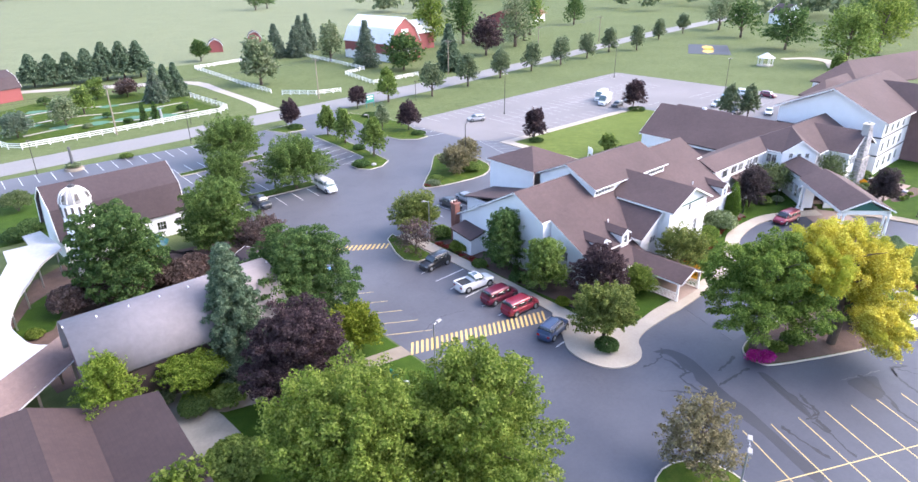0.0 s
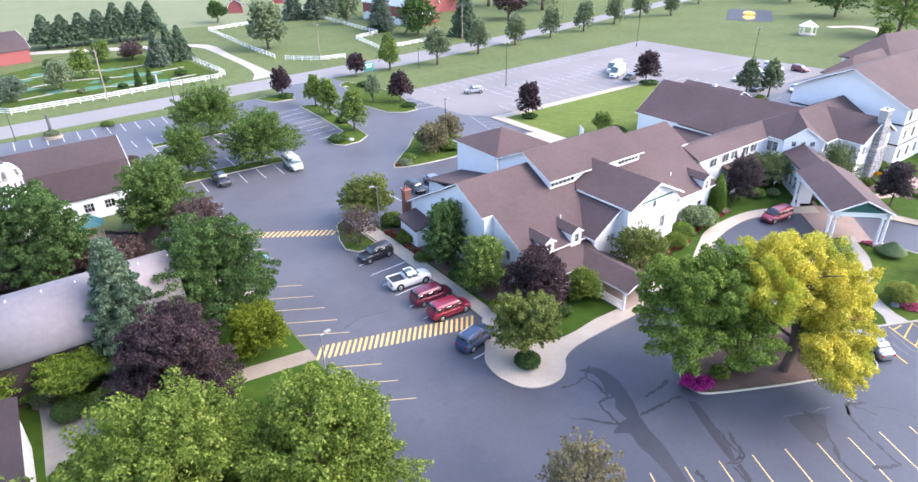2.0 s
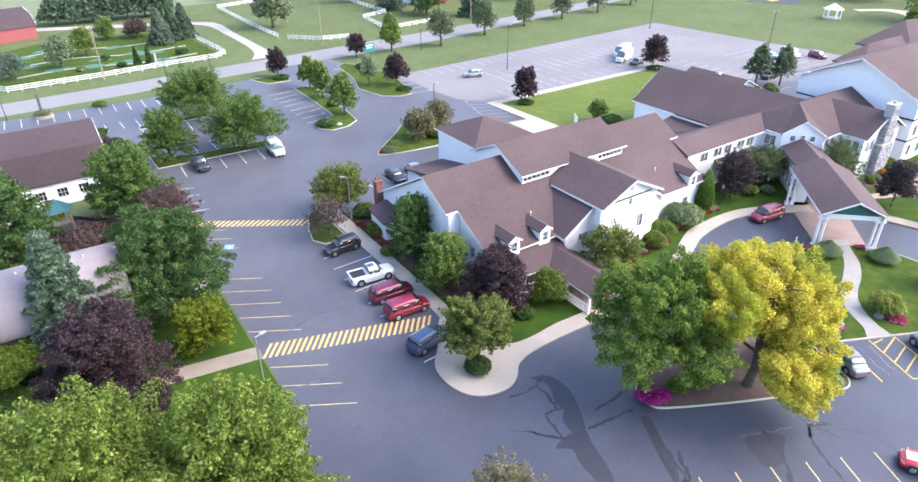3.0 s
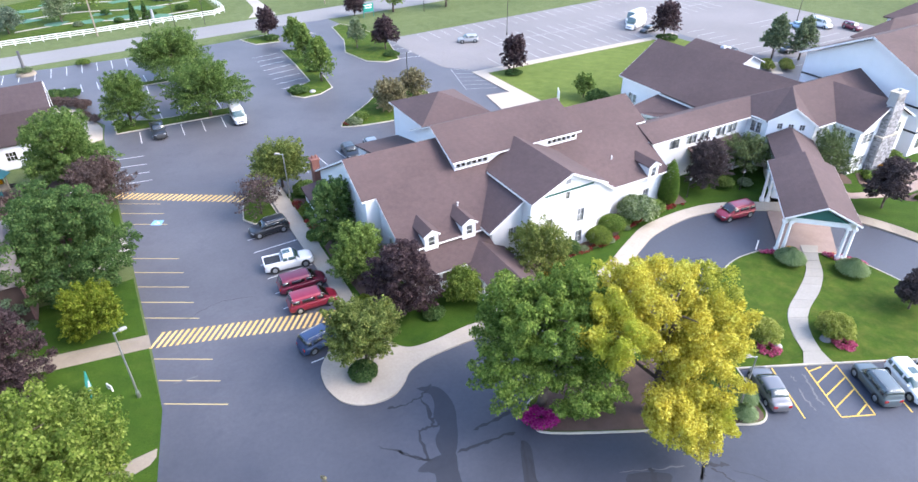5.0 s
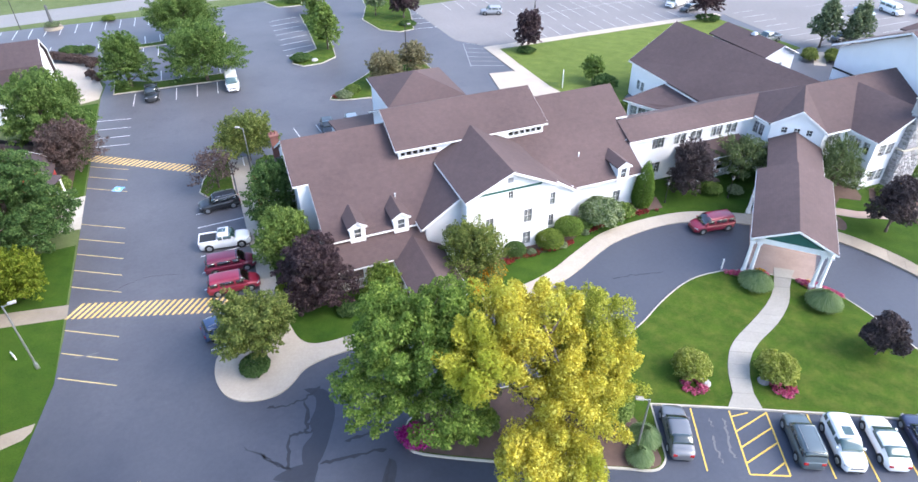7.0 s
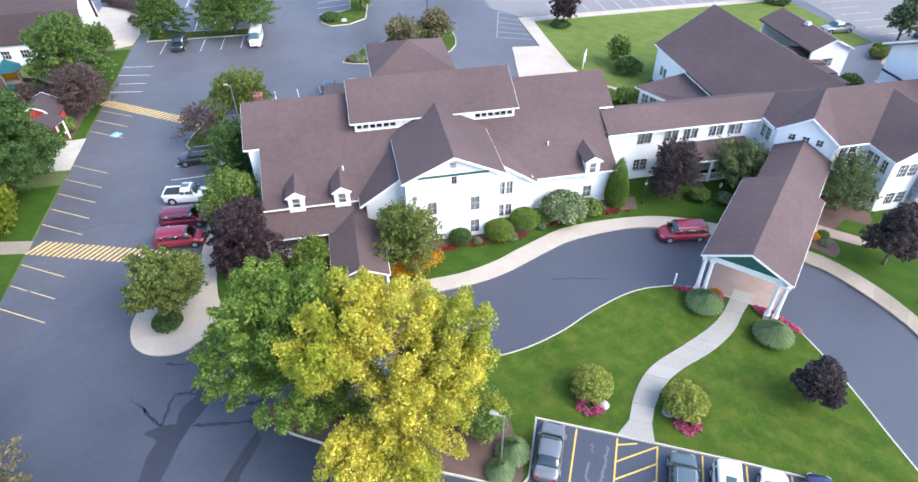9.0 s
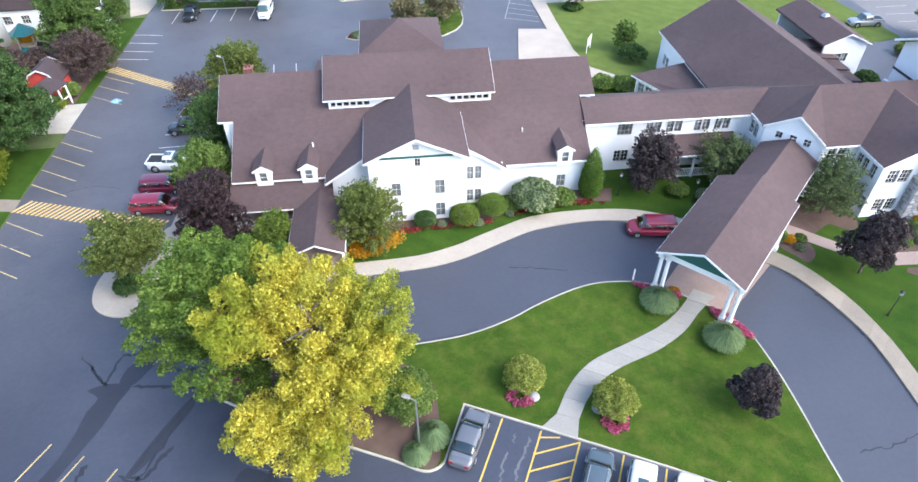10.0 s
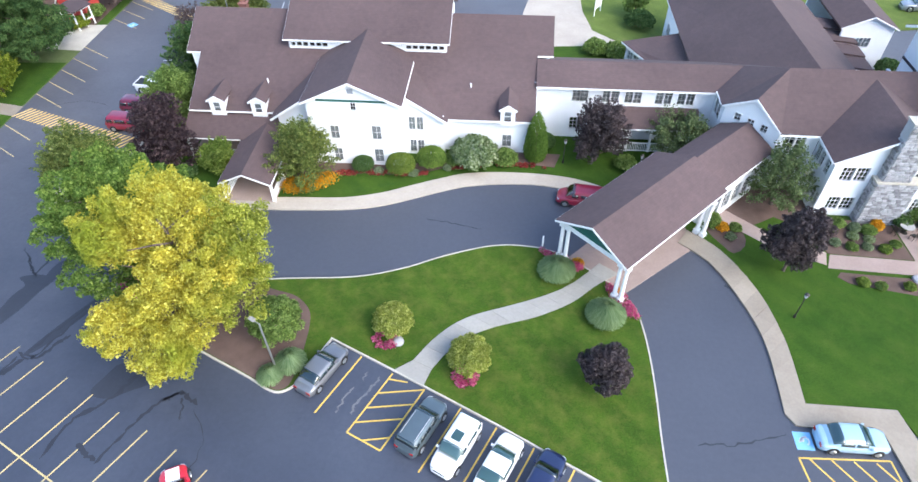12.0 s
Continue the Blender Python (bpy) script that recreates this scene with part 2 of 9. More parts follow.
M["membrane"] = surface("pale_roof_membrane", (0.27, 0.26, 0.255), (0.37, 0.36, 0.35), 0.8, 0.3, 2, 0.1)
M["siding"] = siding_mat("white_siding", (0.80, 0.81, 0.83))
M["trim"] = plain("white_trim", (0.80, 0.80, 0.80), 0.5)
M["redsiding"] = siding_mat("red_barn_board", (0.27, 0.07, 0.07))
M["brightred"] = siding_mat("bright_red_board", (0.50, 0.065, 0.055))
M["redroof"] = roof_mat("red_roof", (0.22, 0.075, 0.07), (0.30, 0.11, 0.10))
M["whiteroof"] = surface("white_metal_roof", (0.62, 0.62, 0.63), (0.78, 0.78, 0.78), 0.5, 0.3, 2, 0.05)
M["green"] = plain("green_panel", (0.02, 0.10, 0.085), 0.5)
M["dark"] = plain("dark_trim", (0.03, 0.03, 0.035), 0.5)
M["stone"] = surface("grey_stone", (0.20, 0.20, 0.22), (0.40, 0.39, 0.40), 0.9, 1.6, 7, 0.5, vary=0.4)
M["darkstone"] = surface("dark_weathered_stone", (0.075, 0.075, 0.08), (0.13, 0.13, 0.13), 0.9, 1.6, 7, 0.4)
M["mortar"] = surface("mortar", (0.34, 0.33, 0.33), (0.42, 0.41, 0.40), 0.95, 1.0, 9, 0.2)
M["brick"] = surface("red_brick", (0.17, 0.07, 0.055), (0.26, 0.12, 0.095), 0.9, 2, 12, 0.4)
M["darkbrick"] = surface("brown_brick", (0.15, 0.085, 0.085), (0.22, 0.13, 0.125), 0.9, 1, 10, 0.3)
M["glass"] = glass_mat("window_glass", (0.8, 0.82, 0.82))
M["carglass"] = glass_mat("tinted_car_glass", (0.19, 0.31, 0.29), 0.15)
M["blind"] = plain("pale_window_blind", (0.34, 0.35, 0.38), 0.8)
M["room"] = plain("dim_interior", (0.10, 0.09, 0.085), 0.9)
M["bark"] = surface("bark", (0.07, 0.05, 0.04), (0.15, 0.115, 0.09), 0.95, 1.5, 14, 0.8, stretch=(1, 1, 0.25))
M["leaf"] = leaf_mat("maple_leaves", (0.092, 0.148, 0.036), (0.172, 0.255, 0.066), (0.285, 0.372, 0.12))
M["leafdark"] = leaf_mat("dark_green_leaves", (0.043, 0.090, 0.030), (0.087, 0.158, 0.051), (0.165, 0.245, 0.09))
M["leaflight"] = leaf_mat("light_green_leaves", (0.085, 0.138, 0.024), (0.172, 0.243, 0.044), (0.32, 0.385, 0.105))
M["leafacid"] = leaf_mat("yellow_green_leaves", (0.105, 0.150, 0.015), (0.180, 0.235, 0.025), (0.29, 0.325, 0.05))
M["leafyellow"] = leaf_mat("yellow_leaves", (0.37, 0.315, 0.040), (0.60, 0.535, 0.078), (0.84, 0.785, 0.20), (0.35, 0.39, 0.05))
M["leaflime"] = leaf_mat("yellowing_green_leaves", (0.235, 0.26, 0.036), (0.375, 0.40, 0.062), (0.57, 0.575, 0.14))
M["leafmaple"] = leaf_mat("bright_maple_leaves", (0.085, 0.148, 0.028), (0.168, 0.258, 0.052), (0.29, 0.38, 0.10))
M["leafpurple"] = leaf_mat("purple_leaves", (0.042, 0.028, 0.037), (0.081, 0.053, 0.064), (0.150, 0.107, 0.116))
M["leafplum"] = leaf_mat("plum_leaves", (0.085, 0.058, 0.058), (0.150, 0.105, 0.102), (0.22, 0.165, 0.158))
M["leafdusk"] = leaf_mat("greyed_purple_leaves", (0.050, 0.039, 0.045), (0.092, 0.072, 0.080), (0.160, 0.130, 0.140))
M["leafblue"] = leaf_mat("blue_spruce_needles", (0.072, 0.122, 0.082), (0.128, 0.195, 0.132), (0.225, 0.295, 0.21))
# Needle colour lightened in place of the haze over far conifers.
M["leafpine"] = leaf_mat("hazed_pine_needles", (0.09, 0.135, 0.105), (0.16, 0.215, 0.165), (0.25, 0.30, 0.235))
M["leafgrey"] = leaf_mat("grey_green_leaves", (0.123, 0.175, 0.097), (0.210, 0.272, 0.159), (0.385, 0.420, 0.280))
M["leafbrown"] = leaf_mat("brown_olive_leaves", (0.137, 0.121, 0.072), (0.225, 0.201, 0.121), (0.322, 0.290, 0.177))
# Greyed, lightened green: distance haze mixed into the leaf colour.
M["leafhaze"] = leaf_mat("hazed_leaves", (0.106, 0.150, 0.090), (0.180, 0.233, 0.134), (0.284, 0.330, 0.210))
M["felt"] = surface("green_felt", (0.045, 0.13, 0.085), (0.075, 0.19, 0.125), 0.9, 0.5, 6, 0.1)
M["tealplastic"] = plain("teal_plastic", (0.012, 0.095, 0.105), 0.4)
M["signgreen"] = plain("teal_sign_paint", (0.01, 0.20, 0.16), 0.5)
M["blade"] = leaf_mat("ornamental_grass", (0.125, 0.195, 0.09), (0.21, 0.30, 0.15), (0.33, 0.42, 0.24))
M["oldconcrete"] = surface("weathered_concrete", (0.215, 0.178, 0.138), (0.31, 0.265, 0.21), 0.9, 0.5, 5, 0.15, vary=0.08)
M["creampaint"] = surface("faded_cream_paint", (0.42, 0.31, 0.12), (0.62, 0.50, 0.25), 0.8, 0.8, 8, 0.05)
M["leafolive"] = leaf_mat("olive_leaves", (0.098, 0.135, 0.036), (0.180, 0.222, 0.06), (0.30, 0.335, 0.115))
M["leafhydrangea"] = leaf_mat("hydrangea_leaves", (0.165, 0.205, 0.035), (0.30, 0.34, 0.07), (0.50, 0.52, 0.18))
M["leafsage"] = leaf_mat("sage_green_leaves", (0.075, 0.110, 0.045), (0.135, 0.180, 0.080), (0.235, 0.285, 0.145))
M["leafmid"] = leaf_mat("mid_green_leaves", (0.066, 0.120, 0.030), (0.125, 0.200, 0.055), (0.22, 0.30, 0.10))
M["leafarbor"] = leaf_mat("arborvitae_sprays", (0.070, 0.140, 0.024), (0.130, 0.222, 0.040), (0.21, 0.31, 0.07))
M["leaffresh"] = leaf_mat("fresh_green_leaves", (0.10, 0.165, 0.022), (0.19, 0.275, 0.04), (0.31, 0.39, 0.085))
M["leafbloom"] = leaf_mat("blooming_hydrangea", (0.12, 0.17, 0.075), (0.22, 0.29, 0.13), (0.46, 0.51, 0.36))
M["dry_lawn"] = grass_mat("dry_lawn", (0.085, 0.125, 0.026), (0.125, 0.165, 0.038), (0.175, 0.195, 0.06), 0.25)
M["houseroof"] = roof_mat("dark_shingle_roof", (0.044, 0.027, 0.027), (0.066, 0.042, 0.040))
# Lit copy of the shingles: the sunny slope's pink is in the colour.
M["walkroof"] = roof_mat("sunlit_shingle_roof", (0.17, 0.12, 0.11), (0.235, 0.17, 0.155))
# Barn wall colour darkened to stand in for the shadow under the eave.
M["boards"] = surface("eave_shade_boards", (0.035, 0.022, 0.022), (0.06, 0.04, 0.038), 0.8, 0.6, 6, 0.2)
M["wornpaint"] = surface("worn_line_paint", (0.28, 0.28, 0.28), (0.50, 0.50, 0.49), 0.8, 0.7, 9, 0.1)
M["pink"] = leaf_mat("pink_flowers", (0.30, 0.04, 0.12), (0.55, 0.10, 0.24), (0.75, 0.28, 0.42))
M["redflower"] = leaf_mat("red_flowers", (0.14, 0.03, 0.02), (0.30, 0.05, 0.05), (0.42, 0.10, 0.09))
M["magenta"] = leaf_mat("magenta_flowers", (0.25, 0.01, 0.14), (0.46, 0.03, 0.28), (0.62, 0.10, 0.40))
M["orange"] = leaf_mat("orange_flowers", (0.45, 0.20, 0.01), (0.65, 0.32, 0.02), (0.80, 0.45, 0.04))
M["steel"] = plain("galvanised_steel", (0.42, 0.43, 0.44), 0.4, 0.8)
M["pole"] = plain("bronze_pole", (0.05, 0.045, 0.04), 0.5, 0.4)
M["wood"] = surface("weathered_wood", (0.20, 0.16, 0.12), (0.32, 0.27, 0.21), 0.9, 0.5, 8, 0.3, stretch=(1, 1, 0.2))
M["tyre"] = plain("tyre_rubber", (0.015, 0.015, 0.016), 0.85)
M["rim"] = plain("alloy_rim", (0.45, 0.46, 0.47), 0.3, 0.9)
M["headlight"] = plain("headlight_lens", (0.38, 0.39, 0.41), 0.15, 0.0, 1.0)
M["taillight"] = plain("red_lamp_lens", (0.35, 0.01, 0.01), 0.15, 0.0, 1.0)
M["blackplastic"] = plain("black_plastic", (0.02, 0.02, 0.022), 0.6)


# ---- mesh helpers ----
def mesh_ob(name, bm, material, parent=None, label="", smooth=False):
    me = bpy.data.meshes.new(name)
    bmesh.ops.recalc_face_normals(bm, faces=bm.faces)
    bm.to_mesh(me)
    bm.free()
    me.materials.append(material)
    if smooth:
        me.shade_smooth()
    ob = new(name, me)
    if parent is not None:
        ob.parent = parent
    if label:
        ob["label"] = label
    return ob


def part(name, bm, material, parent, label="", smooth=False):
    return mesh_ob(name, bm, material, parent, label, smooth)


def sweep(bm, pts, section):
    """One closed mesh: a section of (side, up) corners carried along points."""
    pts = [Vector(p) for p in pts]
    rings = []
    for k, p in enumerate(pts):
        t_ = (pts[min(k + 1, len(pts) - 1)] - pts[max(k - 1, 0)]).normalized()
        side = t_.cross(Vector((0, 0, 1))).normalized()
        up = side.cross(t_)
        rings.append([bm.verts.new(p + side * a + up * b) for a, b in section])
    n = len(section)
    for r0, r1 in zip(rings, rings[1:]):
        for i in range(n):
            bm.faces.new((r0[i], r0[(i + 1) % n], r1[(i + 1) % n], r1[i]))
    bm.faces.new(rings[0])
    bm.faces.new(rings[-1][::-1])


def raw_ob(name, verts, faces, material, parent=None):
    me = bpy.data.meshes.new(name)
    me.from_pydata(verts, [], faces)
    me.materials.append(material)
    ob = new(name, me)
    if parent is not None:
        ob.parent = parent
    return ob


def empty(name, at=(0, 0, 0), rz=0.0):
    ob = new(name)
    ob.matrix_basis = pose(*at, 0, 0, rz)
    return ob


def box(bm, a, b, m=None):
    """An axis-aligned box from corner a to corner b, moved by m."""
    r = bmesh.ops.create_cube(bm, size=1.0)["verts"]
    c = [(p + q) / 2 for p, q in zip(a, b)]
    s = [abs(q - p) for p, q in zip(a, b)]
    for v in r:
        v.co = Vector((c[0] + v.co.x * s[0], c[1] + v.co.y * s[1], c[2] + v.co.z * s[2]))
        if m is not None:
            v.co = m @ v.co
    return r


def beam(bm, p, q, w, h):
    """A board of width w and height h from p to q, its top edge along the line."""
    p, q = Vector(p), Vector(q)
    d = (q - p).normalized()
    side = d.cross(Vector((0, 0, 1)))
    side = side.normalized() if side.length > 1e-4 else Vector((1, 0, 0))
    up = side.cross(d).normalized()
    vs = [bm.verts.new(e + side * (sx * w / 2) + up * (sz * h)) for e in (p, q) for sx, sz in ((-1, -1), (1, -1), (1, 0), (-1, 0))]
    for f in ((0, 1, 2, 3), (7, 6, 5, 4), (0, 4, 5, 1), (1, 5, 6, 2), (2, 6, 7, 3), (3, 7, 4, 0)):
        bm.faces.new([vs[i] for i in f])


def prism(bm, pts, z0, z1, m=None):
    """A flat polygon (x, y) raised from z0 to z1."""
    lo = [bm.verts.new((x, y, z0)) for x, y in pts]
    hi = [bm.verts.new((x, y, z1)) for x, y in pts]
    n = len(pts)
    bm.faces.new(hi)
    bm.faces.new(lo[::-1])
    for i in range(n):
        bm.faces.new((lo[i], lo[(i + 1) % n], hi[(i + 1) % n], hi[i]))
    if m is not None:
        for v in lo + hi:
            v.co = m @ v.co


def slab(bm, pts, t):
    """A sloping polygon of 3D points with thickness t below it."""
    hi = [bm.verts.new(p) for p in pts]
    lo = [bm.verts.new((p[0], p[1], p[2] - t)) for p in pts]
    n = len(pts)
    bm.faces.new(hi)
    bm.faces.new(lo[::-1])
    for i in range(n):
        bm.faces.new((lo[i], lo[(i + 1) % n], hi[(i + 1) % n], hi[i]))


def tube(bm, p, q, r0, r1, seg=8):
    p, q = Vector(p), Vector(q)
    d = (q - p).normalized()
    a = d.orthogonal().normalized()
    b = d.cross(a)
    rings = [[bm.verts.new(c + (a * math.cos(k * math.tau / seg) + b * math.sin(k * math.tau / seg)) * r) for k in range(seg)] for c, r in ((p, r0), (q, r1))]
    for k in range(seg):
        bm.faces.new((rings[0][k], rings[0][(k + 1) % seg], rings[1][(k + 1) % seg], rings[1][k]))
    bm.faces.new(rings[0][::-1])
    bm.faces.new(rings[1])


def smooth_line(pts, n=5, closed=False):
    """A Catmull-Rom line through the points."""
    out, k = [], len(pts)
    for i in range(k if closed else k - 1):
        if closed:
            p = [pts[(i + j - 1) % k] for j in range(4)]
        else:
            p = [pts[min(max(i + j - 1, 0), k - 1)] for j in range(4)]
        for s in range(n):
            u = s / n
            out.append(tuple(0.5 * (2 * b + (c - a) * u + (2 * a - 5 * b + 4 * c - d) * u * u + (3 * b - a - 3 * c + d) * u ** 3) for a, b, c, d in zip(*p)))
    if not closed:
        out.append(tuple(pts[-1]))
    return out


def inset(pts, d):
    """The polygon moved inwards by d (it turns anticlockwise)."""
    out, n = [], len(pts)
    for i in range(n):
        a, b, c = Vector(pts[i - 1]), Vector(pts[i]), Vector(pts[(i + 1) % n])
        e, f = (b - a).normalized(), (c - b).normalized()
        n1, n2 = Vector((-e.y, e.x)), Vector((-f.y, f.x))
        m = n1 + n2
        m = m.normalized() if m.length > 1e-3 else n1
        k = max(0.5, m.dot(n1))
        out.append(tuple(b + m * (d / k)))
    return out


def area2(pts):
    return sum(a[0] * b[1] - b[0] * a[1] for a, b in zip(pts, pts[1:] + pts[:1]))


def ccw(pts):
    return pts if area2(pts) > 0 else pts[::-1]


def sheet(name, pts, z, material, depth=0.3):
    pts = ccw([(float(x), float(y)) for x, y in pts])
    n = len(pts)
    tris = tessellate_polygon([[Vector((x, y, 0)) for x, y in pts]])
    up = []
    for a, b, c in tris:
        turn = (pts[b][0] - pts[a][0]) * (pts[c][1] - pts[a][1]) - (pts[b][1] - pts[a][1]) * (pts[c][0] - pts[a][0])
        up.append((a, b, c) if turn > 0 else (a, c, b))
    verts = [(x, y, z) for x, y in pts] + [(x, y, z - depth) for x, y in pts]
    sides = [(i + n, (i + 1) % n + n, (i + 1) % n, i) for i in range(n)]
    return raw_ob(name, verts, up + sides, material)


def kerbed(name, pts, material, label, category, top=0.14, width=0.14, kerb_label="pale concrete kerb edging the bed", smooth=0):
    """A raised bed with a concrete kerb round it."""
    pts = ccw(pts)
    if smooth:
        pts = ccw(smooth_line(pts, smooth, True))
    inner = inset(pts, width)
    bed = sheet(name, inner, top - 0.02, material, 0.2)
    tagged(bed, label, category, kind="structure")
    bm = bmesh.new()
    n = len(pts)
    o_lo, o_hi = [bm.verts.new((x, y, -0.05)) for x, y in pts], [bm.verts.new((x, y, top)) for x, y in inset(pts, 0.03)]
    i_hi, i_lo = [bm.verts.new((x, y, top)) for x, y in inner], [bm.verts.new((x, y, -0.05)) for x, y in inner]
    for i in range(n):
        j = (i + 1) % n
        for a, b in ((o_lo, o_hi), (o_hi, i_hi), (i_hi, i_lo)):
            bm.faces.new((a[i], a[j], b[j], b[i]))
    part("kerb", bm, M["kerb"], bed, kerb_label)
    return bed


# ---- ground, roads, lots ----
bm = bmesh.new()
bmesh.ops.create_grid(bm, x_segments=24, y_segments=24, size=3000)
tagged(mesh_ob("ground", bm, M["meadow"]), "open mown grassland reaching the hazy horizon", "ground", kind="structure")

road_lo = [(-900, 24), (-300, 73), (-60, 92), (0, 97), (42, 99.5), (75, 105), (130, 115.5), (190, 127.5), (270, 139), (420, 158), (900, 216)]
road_hi = [(-900, 32), (-300, 81), (-60, 100.5), (0, 106), (30, 109), (75, 114), (130, 122.5), (220, 141), (281, 149), (420, 167), (900, 225)]
road = sheet("road", smooth_line(road_lo, 3) + smooth_line(road_hi, 3)[::-1], 0.03, M["roadtop"])
tagged(road, "pale grey two-lane country road", "road", kind="structure")
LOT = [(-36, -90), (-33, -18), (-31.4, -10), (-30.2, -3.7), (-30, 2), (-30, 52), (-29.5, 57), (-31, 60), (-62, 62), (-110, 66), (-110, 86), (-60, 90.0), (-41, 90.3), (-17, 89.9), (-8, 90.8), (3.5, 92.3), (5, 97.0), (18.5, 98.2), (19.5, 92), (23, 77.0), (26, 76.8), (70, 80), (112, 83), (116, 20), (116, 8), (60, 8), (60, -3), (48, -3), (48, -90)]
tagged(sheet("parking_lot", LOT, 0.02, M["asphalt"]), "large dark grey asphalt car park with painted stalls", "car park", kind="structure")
E_LOT = [(29, 50.2), (24.5, 55), (23.2, 76.6), (26, 76.6), (70, 79.8), (111.8, 82.8), (115.6, 20), (100, 20), (76, 30), (76, 49.5)]
tagged(sheet("worn_parking_lot", E_LOT, 0.03, M["oldlot"]), "faded grey asphalt car park, mostly empty", "car park", kind="structure")
LOOP = [(-4, -9), (2.7, -8.4), (7.7, -8.0), (12.6, -6.3), (17.6, -4.1), (21.8, -3.5), (25.5, -3.8), (30, -5.6), (35.1, -10.1), (38.2, -14.4), (39.5, -19.6), (39.5, -26.2), (44.8, -26), (45.2, -34), (31.4, -34), (31.4, -20.8), (31, -17.2), (29.5, -14.8), (26, -12.2), (22, -11.2), (18, -11.9), (13.7, -14), (9.3, -15.4), (2.3, -16.1), (-6, -15)]
tagged(sheet("loop_drive", LOOP, 0.032, M["seal"]), "smooth dark asphalt drop-off loop drive", "driveway", kind="structure")

def resample(line, n):
    """n + 1 points at even steps along a line."""
    acc = [0.0]
    for a, b in zip(line, line[1:]):
        acc.append(acc[-1] + math.dist(a, b))
    out = []
    for k in range(n + 1):
        t_ = acc[-1] * k / n
        i = min(len(line) - 2, max(j for j in range(len(acc)) if acc[j] <= t_ + 1e-9))
        f = (t_ - acc[i]) / max(1e-9, acc[i + 1] - acc[i])
        out.append((line[i][0] + (line[i + 1][0] - line[i][0]) * f, line[i][1] + (line[i + 1][1] - line[i][1]) * f))
    return out


def slabs(host, left, right, z, material, pitch=1.5, label=""):
    """Single cast slabs with open joints, lying on a walk."""
    n = max(2, int(round(sum(math.dist(a, b) for a, b in zip(left, left[1:])) / pitch)))
    lo, hi = resample(left, n), resample(right, n)
    rs = random.Random(len(left))
    for k in range(n):
        q4 = [Vector((*p, 0)) for p in (lo[k], hi[k], hi[k + 1], lo[k + 1])]
        c = sum(q4, Vector()) / 4
        q4 = [c + (p - c) * (1 - 0.014 / max(0.3, (p - c).length)) for p in q4]
        dz = rs.uniform(-0.004, 0.004)
        bm = bmesh.new()
        prism(bm, ccw([(p.x, p.y) for p in q4]), z - 0.01, z + 0.03 + dz)
        part("slab", bm, material, host)


# lawns and beds
WALK_OUT = [(-14.9, 26.5), (-14.8, 18.3), (-14.7, 1.8), (-15.3, -0.6), (-17.2, -3.4), (-18.7, -5.3), (-19.1, -6.9), (-19.0, -8.3), (-18.5, -9.6), (-17.5, -10.5), (-16.2, -10.9), (-14.9, -10.8), (-13.8, -10.1), (-12.9, -9.2), (-11.6, -8.7), (-9.7, -8.5), (-6.9, -8.5), (-3, -8.6), (0.1, -8.5), (2.9, -8.4), (7.7, -8.0), (10.5, -7.3), (12.6, -6.4), (15.1, -5.2), (17.6, -4.2), (21.7, -3.6), (25.2, -3.8), (29.5, -5.4), (33.5, -8.2)]
WALK_IN = [(-13.0, 26.5), (-13.0, 18), (-13.2, 2.4), (-13.2, -2.0), (-13.0, -4.0), (-12.6, -5.8), (-11.6, -6.8), (-9.5, -7.0), (-6.8, -6.8), (-4.5, -6.9), (-0.4, -7.0), (2.4, -6.8), (7.0, -6.5), (10.2, -5.6), (12.3, -4.6), (14.9, -3.4), (17.5, -2.4), (21.6, -2.0), (26.2, -2.3), (29.8, -3.6), (35, -6.6)]
side = smooth_line(WALK_IN, 4)
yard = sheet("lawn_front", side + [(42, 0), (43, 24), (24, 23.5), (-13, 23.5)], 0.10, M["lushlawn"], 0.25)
tagged(yard, "dark green lawn and beds round the white inn", "lawn", kind="structure")
wk = sheet("walkway", smooth_line(WALK_OUT, 4) + side[::-1], 0.14, M["concrete"], 0.3)
tagged(wk, "pale concrete walkway curving along the drive", "walkway", kind="structure")

LAWN_N = [(23.9, -11.4), (21.8, -11.25), (20.0, -11.5), (18.2, -12.1), (15.9, -13.1), (13.7, -14.25), (11.2, -15.2), (8.9, -15.7), (4.7, -16.1), (1.8, -16.35), (-4, -15.8)]
LAWN_TIP = [(-4, -15.8), (-6.6, -16.2), (-7.6, -17.2), (-7.75, -18.5), (-7.0, -19.5), (-2.6, -21.9), (1.1, -23.7), (4.4, -25.2), (5.8, -25.95), (6.7, -26.15), (7.5, -25.75), (7.95, -24.9), (9.3, -21.65)]
LAWN_E = [(31.4, -32.8), (31.4, -27.9), (31.5, -24.7), (31.5, -21.8), (31.35, -19.3), (31.0, -17.3), (30.2, -15.9), (29.4, -14.9), (26, -12.2), (23.9, -11.4)]
MAIN_LAWN = smooth_line(LAWN_N, 4)[:-1] + smooth_line(LAWN_TIP, 3) + [(14.1, -23.95), (21.2, -27.45)] + smooth_line(LAWN_E, 4)[:-1]
kerbed("lawn_loop", MAIN_LAWN, M["lawn"], "mown green lawn inside the loop drive", "lawn")
